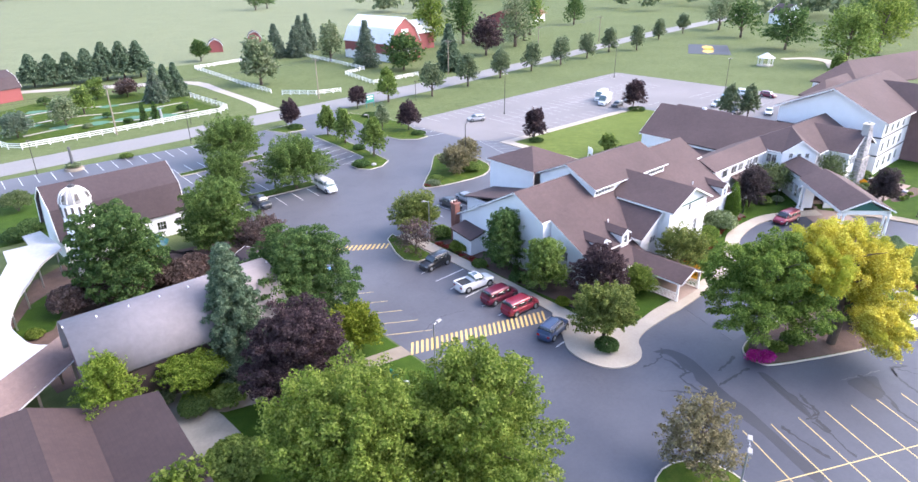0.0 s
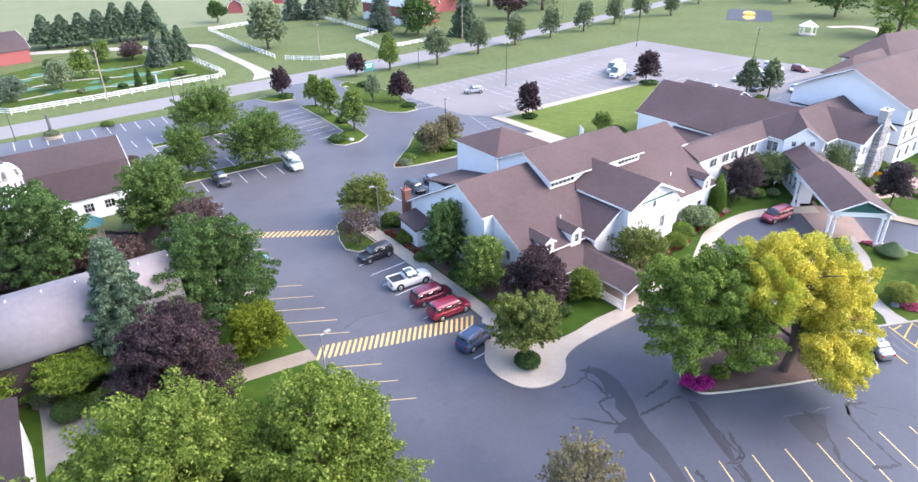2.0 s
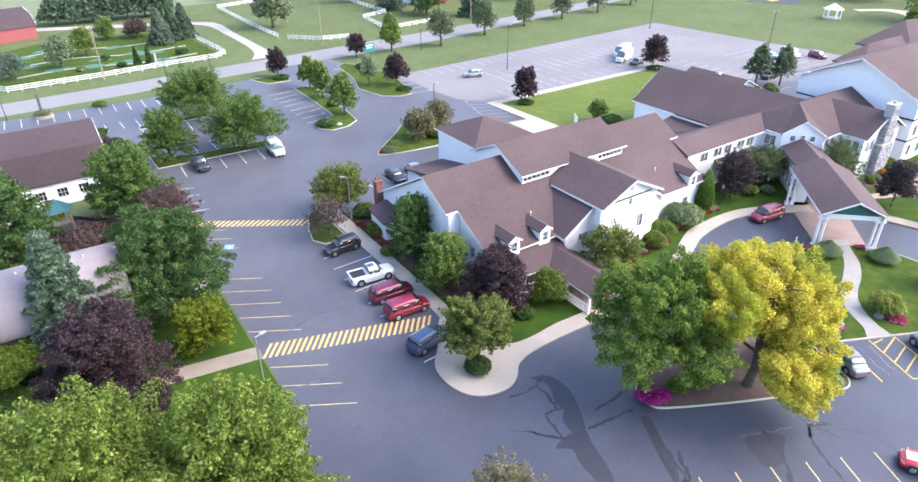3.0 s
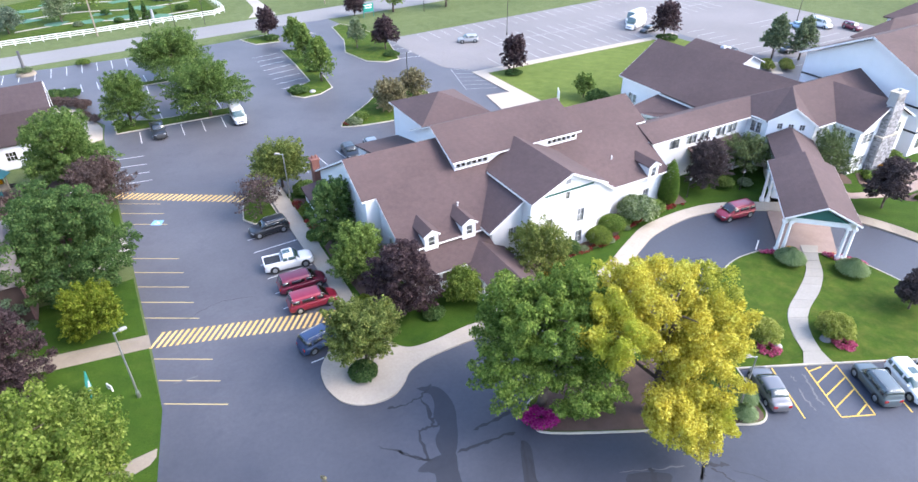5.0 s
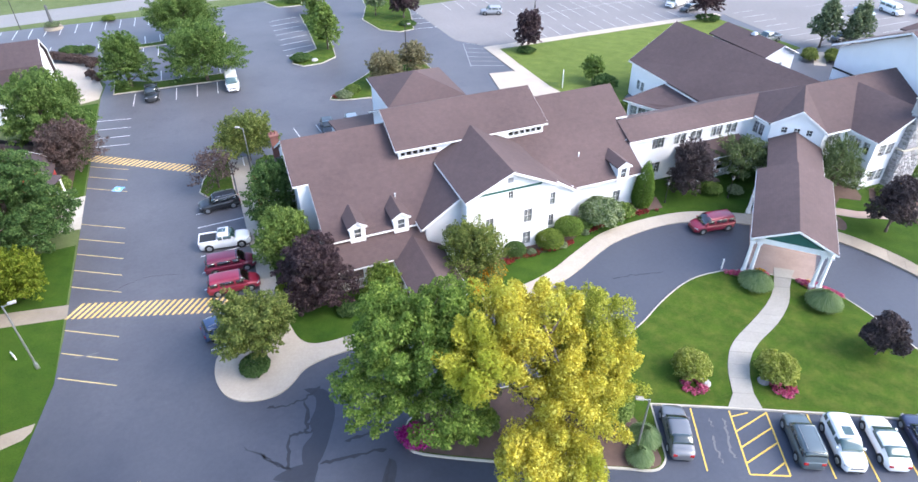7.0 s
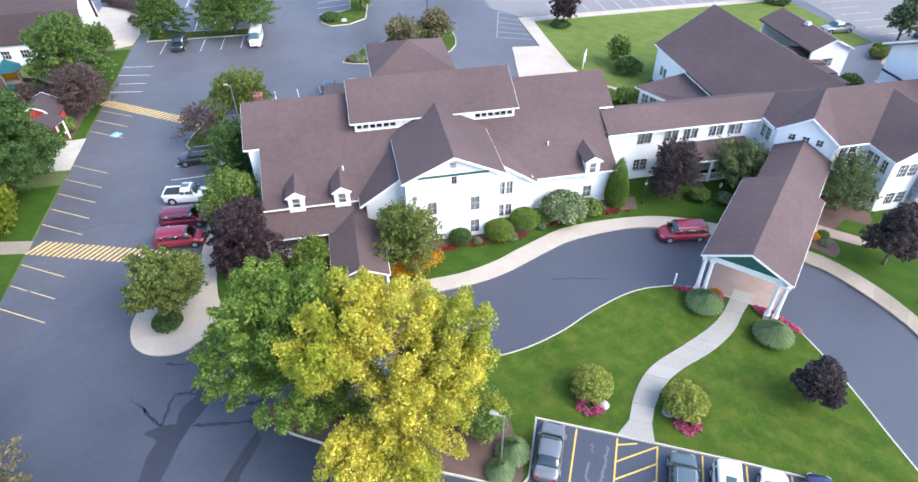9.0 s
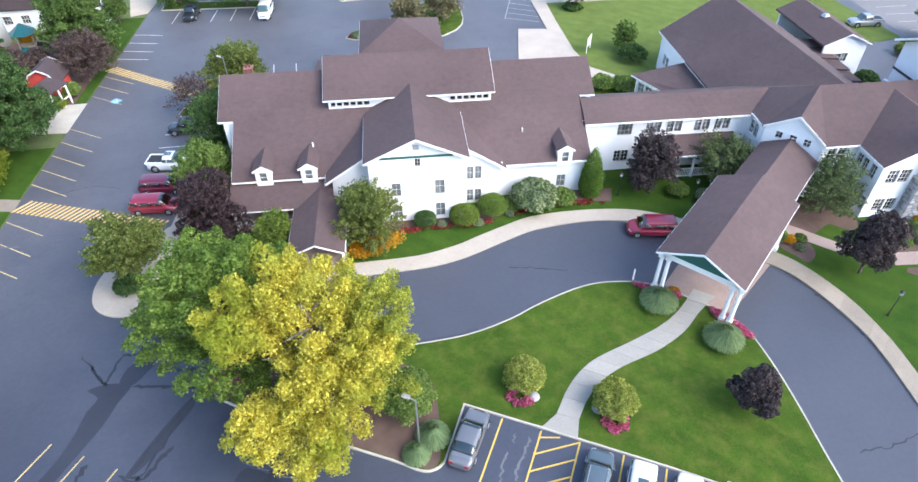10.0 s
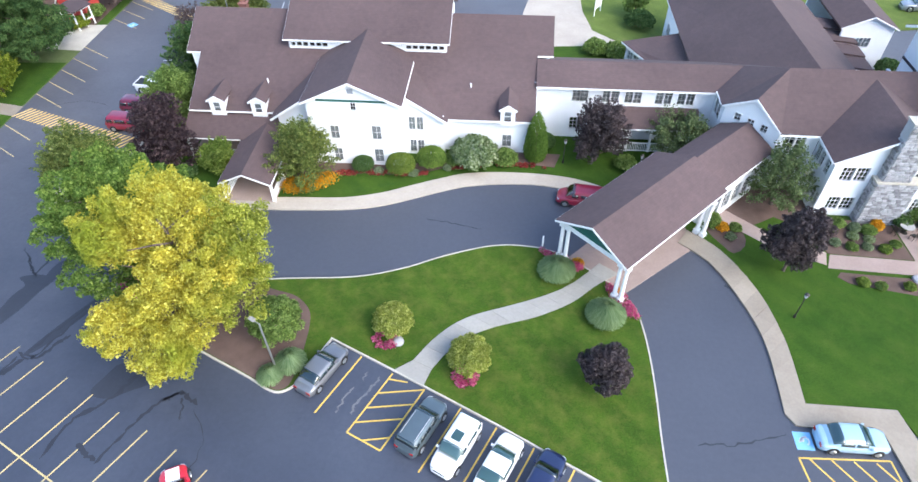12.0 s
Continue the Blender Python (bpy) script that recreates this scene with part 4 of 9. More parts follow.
# ---- buildings ----
def wall(parent, p0, p1, z0, z1, openings=(), top=(), thick=0.22, material=None, name="wall"):
    """A wall from p0 to p1 (outside on the right), with openings (u0, u1, z0, z1) through it and a shaped top of (u, z) points."""
    p0, p1 = Vector((*p0, 0)), Vector((*p1, 0))
    d = (p1 - p0).normalized()
    ln = (p1 - p0).length
    m = Matrix(((d.x, -d.y, 0, p0.x), (d.y, d.x, 0, p0.y), (0, 0, 1, 0), (0, 0, 0, 1)))
    bm = bmesh.new()
    e_ = 0.004
    us = sorted({e_, round(ln - e_, 3), *[round(o_[0], 3) for o_ in openings], *[round(o_[1], 3) for o_ in openings]})
    zs = sorted({round(z0, 3), round(z1, 3), *[round(o_[2], 3) for o_ in openings], *[round(o_[3], 3) for o_ in openings]})
    made = {}

    def vert(u, y, z):
        key = (round(u, 3), y, round(z, 3))
        if key not in made:
            made[key] = bm.verts.new(m @ Vector(key))
        return made[key]

    def solid(i, j):
        if not (0 <= i < len(us) - 1 and 0 <= j < len(zs) - 1):
            return False
        uc, zc = (us[i] + us[i + 1]) / 2, (zs[j] + zs[j + 1]) / 2
        return not any(o_[0] < uc < o_[1] and o_[2] < zc < o_[3] for o_ in openings)

    for i in range(len(us) - 1):
        for j in range(len(zs) - 1):
            if not solid(i, j):
                continue
            a, b, c, d_ = us[i], us[i + 1], zs[j], zs[j + 1]
            bm.faces.new((vert(a, 0, c), vert(b, 0, c), vert(b, 0, d_), vert(a, 0, d_)))
            bm.faces.new((vert(a, thick, d_), vert(b, thick, d_), vert(b, thick, c), vert(a, thick, c)))
            for ok, (p, q_) in ((solid(i - 1, j), ((a, c), (a, d_))), (solid(i + 1, j), ((b, d_), (b, c))), (solid(i, j - 1), ((b, c), (a, c))), (solid(i, j + 1) or (top and j == len(zs) - 2), ((a, d_), (b, d_)))):
                if not ok:
                    bm.faces.new((vert(p[0], 0, p[1]), vert(q_[0], 0, q_[1]), vert(q_[0], thick, q_[1]), vert(p[0], thick, p[1])))
    if top:
        pts = [(u, z1) for u in us] + [(min(max(u, e_), round(ln - e_, 3)), z) for u, z in top if z > z1 + 0.02 or 0.02 < u < ln - 0.02]
        f, k = [vert(u, 0, z) for u, z in pts], [vert(u, thick, z) for u, z in pts]
        bm.faces.new(f)
        bm.faces.new(k[::-1])
        for i in range(len(us) - 1, len(pts)):
            j = (i + 1) % len(pts)
            bm.faces.new((f[j], f[i], k[i], k[j]))
    return part(name, bm, material or M["siding"], parent), m


def window(parent, m, u0, u1, z0, z1, cols=2, rows=3, casing=0.08, sash=0.04, name="window", blind=False):
    """A white sash window: casing, glazing bars and a glass pane, set in an opening."""
    bm = bmesh.new()
    c = casing
    out, inn_ = [(u0 - c, z0 - c), (u1 + c, z0 - c), (u1 + c, z1 + c), (u0 - c, z1 + c)], [(u0, z0), (u1, z0), (u1, z1), (u0, z1)]
    loops = [[bm.verts.new(m @ Vector((u, y, z))) for u, z in pts] for pts, y in ((out, 0.05), (out, -0.035), (inn_, -0.035), (inn_, 0.09))]
    for l0, l1 in zip(loops, loops[1:]):
        for i in range(4):
            j = (i + 1) % 4
            bm.faces.new((l0[i], l0[j], l1[j], l1[i]))
    w = part(name, bm, M["trim"], parent)
    for i in range(1, cols):
        u = u0 + (u1 - u0) * i / cols
        bm = bmesh.new()
        box(bm, (u - sash / 2, 0.04, z0), (u + sash / 2, 0.058, z1), m)
        part("glazing_bar", bm, M["trim"], w)
    for i in range(1, rows):
        z = z0 + (z1 - z0) * i / rows
        bm = bmesh.new()
        box(bm, (u0, 0.042, z - sash / 2), (u1, 0.056, z + sash / 2), m)
        part("glazing_bar", bm, M["trim"], w)
    bm = bmesh.new()
    box(bm, (u0, 0.062, z0), (u1, 0.074, z1), m)
    pane = part("pane", bm, M["glass"], w)
    pane.visible_shadow = False
    if blind:
        bm = bmesh.new()
        box(bm, (u0 + 0.003, 0.085, z0 + 0.003), (u1 - 0.003, 0.098, z1 - 0.003), m)
        part("blind", bm, M["blind"], w, "pale drawn blind")
    return w


def wall_win(parent, p0, p1, z0, z1, wins=(), top=(), cols=2, rows=3, material=None, sash=0.05):
    ob, m = wall(parent, p0, p1, z0, z1, wins, top, material=material)
    for wn_ in wins:
        window(parent, m, *wn_[:4], *(wn_[4:6] or (cols, rows)), sash=0.025 if parent is inn else sash, blind=parent is inn)
    return ob


def roof(parent, planes, material=None, t=0.2, name="roof"):
    for pts in planes:
        bm = bmesh.new()
        slab(bm, pts, t)
        part(name, bm, material or M["roof"], parent)


def fascia(parent, lines, h=0.26, w=0.06):
    h *= 0.62
    for p, q_ in lines:
        bm = bmesh.new()
        beam(bm, (p[0], p[1], p[2] - 0.035), (q_[0], q_[1], q_[2] - 0.035), w, h)
        part("fascia", bm, M["trim"], parent)


inn = tagged(empty("inn"), "large white clapboard inn with brown shingle roofs", "building")


def zr(y):
    return 9.32 - 0.548 * abs(y - 10.3)


roof(inn, [[(-10.1, 10.3, 9.32), (-10.1, 5.9, zr(5.9)), (-8.7, 5.9, zr(5.9)), (-8.7, 0.5, zr(0.5)), (23.4, 0.5, zr(0.5)), (23.4, 6.5, zr(6.5)), (24.85, 6.5, zr(6.5)), (24.85, 10.3, 9.32)],
           [(-10.1, 10.3, 9.32), (24.85, 10.3, 9.32), (24.85, 20.1, zr(20.1)), (-10.1, 20.1, zr(20.1))]])
fascia(inn, [((-10.1, 10.3, 9.32), (-10.1, 5.9, zr(5.9))), ((-10.1, 5.9, zr(5.9)), (-8.7, 5.9, zr(5.9))), ((-8.7, 5.9, zr(5.9)), (-8.7, 0.5, zr(0.5))), ((-10.1, 10.3, 9.32), (-10.1, 20.1, zr(20.1))), ((-8.7, 0.5, zr(0.5)), (-0.5, 0.5, zr(0.5))), ((15.4, 0.5, zr(0.5)), (23.4, 0.5, zr(0.5))), ((23.4, 6.5, zr(6.5)), (24.85, 6.5, zr(6.5))), ((23.4, 0.5, zr(0.5)), (23.4, 3.6, zr(3.6)))])
wall_win(inn, (-8.4, 1.1), (0.1, 1.1), 0, 3.9)
wall_win(inn, (15.1, 1.1), (23.1, 1.1), 0, 3.9, [(5.4, 6.2, 0.75, 2.05, 2, 2)])
wall_win(inn, (23.1, 1.1), (23.1, 10.3), 0, 3.9, (), [(9.2, 8.9), (0, 3.95)])
wall_win(inn, (-8.4, 6.0), (-8.4, 1.1), 0, 3.9, [(2.0, 2.6, 2.5, 3.6, 2, 2)], [(4.9, 3.95), (0, 6.6)])
wall_win(inn, (-9.7, 19.6), (-9.7, 6.0), 0, 3.9, [(9.0, 9.8, 1.0, 2.3, 2, 2)], [(13.6, 6.7), (9.3, 9.0), (0, 3.95)])
wall_win(inn, (-9.7, 6.05), (-8.3, 6.05), 0, 6.6)
wall_win(inn, (24.5, 19.6), (-9.7, 19.6), 0, 3.9)
wall_win(inn, (24.5, 6.6), (24.5, 19.6), 0, 3.9, (), [(13, 3.95), (3.7, 9.0), (0, 6.8)])
# front gable block
roof(inn, [[(7.45, -2.25, 8.95), (3.0, -2.25, 6.86), (3.0, 5.6, 6.86), (5.0, 7.6, 7.8), (7.45, 7.6, 8.95)], [(7.45, -2.25, 8.95), (7.45, 7.6, 8.95), (9.9, 7.6, 7.8), (11.9, 5.6, 6.86), (11.9, -2.25, 6.86)],
           [(3.1, -0.8, 6.52), (-0.55, -0.8, 4.1), (-0.55, 2.0, 4.1), (3.1, 6.0, 6.52)], [(11.8, -0.2, 6.52), (11.8, 6.0, 6.52), (15.5, 2.0, 4.05), (15.5, -0.2, 4.05)]])
fascia(inn, [((7.45, -2.27, 8.95), (3.0, -2.27, 6.86)), ((7.45, -2.27, 8.95), (11.9, -2.27, 6.86)), ((3.0, -2.25, 6.86), (3.0, 5.4, 6.86)), ((11.9, -2.25, 6.86), (11.9, 5.4, 6.86)), ((3.1, -0.82, 6.52), (-0.55, -0.82, 4.1)), ((11.8, -0.22, 6.52), (15.5, -0.22, 4.05)), ((-0.55, -0.8, 4.1), (-0.55, 1.0, 4.1))], 0.3)
_, mg = wall(inn, (3.35, -1.7), (11.55, -1.7), 0, 6.75, [(3.95, 4.4, 5.95, 6.7), (1.85, 2.6, 2.95, 4.3), (5.6, 6.4, 3.0, 4.4), (5.6, 6.4, 0.5, 1.9), (1.85, 2.6, 0.5, 1.85)], [(8.2, 6.8), (4.1, 8.7), (0, 6.8)])
for w_ in ((3.95, 4.4, 5.95, 6.7), (1.85, 2.6, 2.95, 4.3), (5.6, 6.4, 3.0, 4.4), (5.6, 6.4, 0.5, 1.9), (1.85, 2.6, 0.5, 1.85)):
    window(inn, mg, *w_, 2, 2, sash=0.025, blind=w_[2] < 5)
bm = bmesh.new()
box(bm, (1.0, -0.05, 6.78), (7.2, -0.008, 6.98), mg)
part("band", bm, M["green"], inn, "dark green horizontal trim band")
bm = bmesh.new()
box(bm, (3.85, -0.04, 7.6), (4.35, 0.0, 8.05), mg)
for k in range(5):
    box(bm, (3.88, -0.06, 7.63 + 0.085 * k), (4.32, -0.03, 7.66 + 0.085 * k), mg)
part("gable_vent", bm, M["blind"], inn, "grey louvred vent")
wall_win(inn, (0.05, -0.35), (3.4, -0.35), 0, 3.7, [(1.85, 2.35, 2.9, 3.65, 2, 2), (2.45, 2.95, 2.9, 3.65, 2, 2)], [(3.35, 6.3), (0, 4.1)])
wall_win(inn, (11.5, 0.25), (15.15, 0.25), 0, 4.35, [(0.45, 1.02, 2.85, 4.2, 2, 2), (1.18, 1.75, 2.85, 4.2, 2, 2), (0.45, 1.02, 0.4, 1.7, 2, 2), (1.18, 1.75, 0.4, 1.7, 2, 2)], [(3.1, 4.36), (0, 6.4)])
wall_win(inn, (0.05, 1.2), (0.05, -0.35), 0, 4.0)
wall_win(inn, (15.15, 0.25), (15.15, 1.2), 0, 4.0)
wall_win(inn, (3.35, -0.35), (3.35, -1.7), 0, 6.6)
wall_win(inn, (11.55, -1.7), (11.55, 0.25), 0, 6.6, [(0.8, 1.3, 3.0, 4.2, 2, 2), (0.8, 1.3, 0.5, 1.7, 2, 2)])
# clerestory
roof(inn, [[(-0.5, 10.8, 10.45), (-0.5, 6.12, 8.32), (15.2, 6.12, 8.32), (15.2, 10.8, 10.45)], [(-0.5, 10.8, 10.45), (15.2, 10.8, 10.45), (15.2, 15.5, 8.32), (-0.5, 15.5, 8.32)]])
fascia(inn, [((-0.5, 10.8, 10.45), (-0.5, 6.12, 8.32)), ((-0.5, 10.8, 10.45), (-0.5, 15.5, 8.32)), ((-0.5, 6.10, 8.32), (15.2, 6.10, 8.32)), ((15.2, 10.8, 10.45), (15.2, 6.12, 8.32))], 0.2)
ws = [(0.15 + 0.62 * k, 0.62 + 0.62 * k, 7.48, 7.86, 1, 1) for k in range(6)] + [(11.2 + 0.62 * k, 11.67 + 0.62 * k, 7.48, 7.86, 1, 1) for k in range(6)]
_, mc = wall(inn, (-0.1, 6.5), (14.9, 6.5), 6.6, 8.2, ws)
for w_ in ws:
    window(inn, mc, *w_, casing=0.05)
wall(inn, (-0.1, 15.1), (-0.1, 6.5), 6.4, 8.2, (), [(8.6, 8.2), (4.3, 10.2), (0, 8.2)])
wall(inn, (14.9, 6.5), (14.9, 15.1), 6.4, 8.2, (), [(8.6, 8.2), (4.3, 10.2), (0, 8.2)])


def dormer(x, y, w=0.95, z=3.75):
    """A small gabled dormer with one window."""
    bm = bmesh.new()
    box(bm, (x - w, y, z - 0.6), (x - 0.34, y + 1.7, z + 0.98))
    box(bm, (x + 0.34, y, z - 0.6), (x + w, y + 1.7, z + 0.98))
    box(bm, (x - 0.34, y, z + 0.86), (x + 0.34, y + 1.7, z + 0.98))
    box(bm, (x - 0.34, y, z - 0.6), (x + 0.34, y + 1.7, z - 0.2))
    f, k = [bm.verts.new((x + u, y, z + h_)) for u, h_ in ((-w, 0.98), (w, 0.98), (0, 1.46))], [bm.verts.new((x + u, y + 2.0, z + h_)) for u, h_ in ((-w, 0.98), (w, 0.98), (0, 1.46))]
    bm.faces.new(f)
    bm.faces.new(k[::-1])
    for i in range(3):
        bm.faces.new((f[i], f[(i + 1) % 3], k[(i + 1) % 3], k[i]))
    dm = part("dormer", bm, M["siding"], inn, "small white gabled dormer")
    for s in (-1, 1):
        bm = bmesh.new()
        slab(bm, [(x, y - 0.14, z + 1.60), (x + s * (w + 0.2), y - 0.14, z + 1.05), (x + s * (w + 0.2), y + 2.1, z + 1.05), (x, y + 3.1, z + 1.60)], 0.1)
        part("dormer_roof", bm, M["roof"], dm)
        bm = bmesh.new()
        beam(bm, (x, y - 0.16, z + 1.58), (x + s * (w + 0.2), y - 0.16, z + 1.03), 0.05, 0.17)
        part("fascia", bm, M["trim"], dm)
    mt = Matrix.Translation((x, y, 0))
    bm = bmesh.new()
    for a, b in (((-0.36, -0.04, z - 0.24), (0.36, 0.03, z - 0.18)), ((-0.36, -0.04, z + 0.82), (0.36, 0.03, z + 0.88)), ((-0.36, -0.04, z - 0.2), (-0.30, 0.03, z + 0.84)), ((0.30, -0.04, z - 0.2), (0.36, 0.03, z + 0.84)), ((-0.3, 0.0, z + 0.30), (0.3, 0.03, z + 0.34))):
        box(bm, a, b, mt)
    part("window_frame", bm, M["trim"], dm)
    bm = bmesh.new()
    box(bm, (-0.32, 0.06, z - 0.2), (0.32, 0.075, z + 0.84), mt)
    part("pane", bm, M["glass"], dm)
    bm = bmesh.new()
    box(bm, (-0.32, 0.11, z - 0.2), (0.32, 0.125, z + 0.84), mt)
    part("blind", bm, M["blind"], dm, "pale drawn blind")


for x in (-5.85, -1.95):
    dormer(x, 0.45, 0.68, 4.0)
dormer(20.9, 0.5, 0.66, 4.1)
# porch
roof(inn, [[(-8.9, 1.0, 3.72), (-8.9, -1.75, 2.4), (-3.45, -1.75, 2.4), (0.0, -1.75, 2.4), (0.0, 1.0, 3.72)], [(-1.15, 0.4, 3.25), (-3.45, 0.4, 2.25), (-3.45, -7.8, 2.25), (-1.15, -7.8, 3.25)], [(-1.15, -0.4, 3.25), (-1.15, -7.8, 3.25), (1.15, -7.8, 2.25), (1.15, -0.9, 2.25)]], t=0.15)
fascia(inn, [((-8.9, -1.75, 2.4), (-3.45, -1.75, 2.4)), ((-3.45, -1.75, 2.25), (-3.45, -7.8, 2.25)), ((1.17, -0.9, 2.25), (1.17, -7.8, 2.25)), ((-1.15, -7.82, 3.25), (-3.45, -7.82, 2.25)), ((-1.15, -7.82, 3.25), (1.15, -7.82, 2.25))], 0.2)
for x, y in ((-8.6, -1.5), (-6.0, -1.5), (-3.3, -1.5), (-3.3, -4.4), (-3.3, -7.4), (0.95, -7.4), (0.95, -4.4)):
    bm = bmesh.new()
    box(bm, (x - 0.1, y - 0.1, 0), (x + 0.1, y + 0.1, 2.2))
    box(bm, (x - 0.15, y - 0.15, 0), (x + 0.15, y + 0.15, 0.25))
    box(bm, (x - 0.15, y - 0.15, 1.98), (x + 0.15, y + 0.15, 2.1))
    part("post", bm, M["trim"], inn)


def railing(parent, p, q_, z=0.1, h=0.95):
    bm = bmesh.new()
    p, q_ = Vector((*p, 0)), Vector((*q_, 0))
    for zz in (z + 0.1, z + h):
        beam(bm, p + Vector((0, 0, zz)), q_ + Vector((0, 0, zz)), 0.07, 0.07)
    n = int((q_ - p).length / 0.16)
    for k in range(n + 1):
        c = p.lerp(q_, k / n)
        box(bm, (c.x - 0.025, c.y - 0.025, z + 0.1), (c.x + 0.025, c.y + 0.025, z + h))
    part("railing", bm, M["trim"], parent, "white picket railing")


for p, q_ in (((-8.6, -1.5), (-3.3, -1.5)), ((-3.3, -1.6), (-3.3, -7.3)), ((0.95, -4.5), (0.95, -7.3))):
    railing(inn, p, q_)
bm = bmesh.new()
prism(bm, [(-8.8, -1.7), (-3.4, -1.7), (-3.4, -7.55), (1.05, -7.55), (1.05, -0.9), (0, -0.9), (0, 1.1), (-8.8, 1.1)], 0.05, 0.16)
part("porch_floor", bm, M["paver"], inn)
# back pavilion and low rear roofs
roof(inn, [[(7, 23.1, 8.84), (2.4, 18.5, 6.9), (11.6, 18.5, 6.9)], [(7, 23.1, 8.84), (2.4, 27.7, 6.9), (2.4, 18.5, 6.9)], [(7, 23.1, 8.84), (11.6, 27.7, 6.9), (2.4, 27.7, 6.9)], [(7, 23.1, 8.84), (11.6, 18.5, 6.9), (11.6, 27.7, 6.9)],
           [(-3.0, 19.8, 4.2), (2.9, 19.8, 4.2), (2.9, 26.6, 2.8), (-3.0, 26.6, 2.8)]])
fascia(inn, [((2.4, 27.7, 6.9), (2.4, 18.5, 6.9)), ((11.6, 27.7, 6.9), (2.4, 27.7, 6.9))])
for a, b in (((2.8, 27.3), (2.8, 18.9)), ((11.2, 27.3), (2.8, 27.3)), ((11.2, 18.9), (11.2, 27.3))):
    wall(inn, a, b, 0, 6.8)
for a, b in (((-2.7, 26.3), (-2.7, 19.7)), ((2.8, 26.3), (-2.7, 26.3))):
    wall(inn, a, b, 0, 2.8)
# brick chimney at the west end
bm = bmesh.new()
box(bm, (-10.3, 20.2, 0), (-9.5, 21.0, 5.0))
box(bm, (-10.4, 20.1, 5.0), (-9.4, 21.1, 5.15))
for dx in (0.2, 0.6):
    tube(bm, (-10.3 + dx, 20.6, 5.1), (-10.3 + dx, 20.6, 5.5), 0.11, 0.1, 8)
part("chimney", bm, M["brick"], inn, "red brick chimney with a pale cap")
roof(inn, [[(-12.2, 19.0, 2.9), (-12.2, 15.2, 2.4), (-9.6, 15.2, 2.9), (-9.6, 19.0, 3.3)]])
wall(inn, (-11.9, 18.8), (-11.9, 15.4), 0, 2.4)
wall(inn, (-11.9, 15.4), (-9.7, 15.4), 0, 2.4)
# roof vents
for x, y in ((-1.6, 3.2), (17.4, 3.4)):
    bm = bmesh.new()
    tube(bm, (x, y, zr(y) - 0.2), (x, y, zr(y) + 0.34), 0.06, 0.06)
    tube(bm, (x, y, zr(y) + 0.34), (x, y, zr(y) + 0.39), 0.09, 0.07)
    part("roof_vent", bm, M["trim"], inn, "small white roof vent pipe")

# wing
wing = tagged(empty("wing"), "white two-storey wing with rows of sash windows", "building")


def zw(y):
    return 7.1 - 0.46 * abs(y - 6.1)


roof(wing, [[(23.35, 6.1, 7.1), (23.35, 3.4, zw(3.4)), (39.2, 3.4, zw(3.4)), (42.0, 6.1, 7.1)], [(23.35, 6.1, 7.1), (42.0, 6.1, 7.1), (42.0, 9.4, zw(9.4)), (23.35, 9.4, zw(9.4))], [(44.4, 2.5, 9.0), (42.0, 6.1, 7.1), (39.3, 3.5, 5.95)], [(44.4, 2.5, 9.0), (39.3, 3.5, 5.95), (39.3, 1.15, 6.05)]])
roof(wing, [[(44.4, 2.5, 9.0), (39.3, 1.15, 6.05), (41.3, -0.72, 7.85)], [(44.4, 2.5, 9.0), (41.3, -0.72, 7.85), (43.2, -2.75, 6.0)], [(44.4, 2.5, 9.0), (43.2, -2.75, 6.0), (46.3, -2.9, 5.95), (51.3, 1.8, 8.6), (51.3, 2.5, 9.0)], [(51.3, 2.5, 9.0), (51.3, 1.8, 8.6), (56.6, -2.9, 5.95), (60.4, -2.9, 5.95), (60.4, 2.5, 9.0)], [(44.4, 2.5, 9.0), (60.4, 2.5, 9.0), (60.4, 9.2, 5.2), (44.4, 9.2, 5.2)], [(44.4, 2.5, 9.0), (44.4, 9.2, 5.2), (42.0, 9.2, 5.6), (42.0, 6.1, 7.1)], [(51.3, -6.3, 8.6), (46.3, -6.3, 5.85), (46.3, -2.9, 5.93), (51.3, 1.8, 8.6)], [(51.3, -6.3, 8.6), (51.3, 1.8, 8.6), (56.6, -2.9, 5.93), (56.6, -6.3, 5.85)]])
fascia(wing, [((23.35, 3.38, zw(3.4)), (39.3, 3.38, zw(3.4))), ((41.27, -0.76, 7.87), (39.27, 1.12, 6.07)), ((41.27, -0.76, 7.87), (43.17, -2.79, 6.02)), ((43.1, -2.9, 5.97), (46.3, -2.9, 5.97)), ((46.28, -2.9, 5.9), (46.28, -6.3, 5.87)), ((51.3, -6.32, 8.6), (46.3, -6.32, 5.85)), ((51.3, -6.32, 8.6), (56.6, -6.32, 5.85)), ((39.3, 3.4, 6.05), (39.3, 1.3, 6.05))])
wins = [(x - 23.2, x - 23.2 + 0.66, 4.12, 5.42, 2, 3) for x in (26.75, 27.5, 29.5, 30.3, 31.55, 32.35, 34.3, 35.1, 36.3, 37.1)] + [(3.6, 4.25, 1.1, 2.35, 2, 3), (4.35, 5.0, 1.1, 2.35, 2, 3)]
wall_win(wing, (23.2, 4.0), (39.6, 4.0), 0, 5.9, wins, sash=0.04)
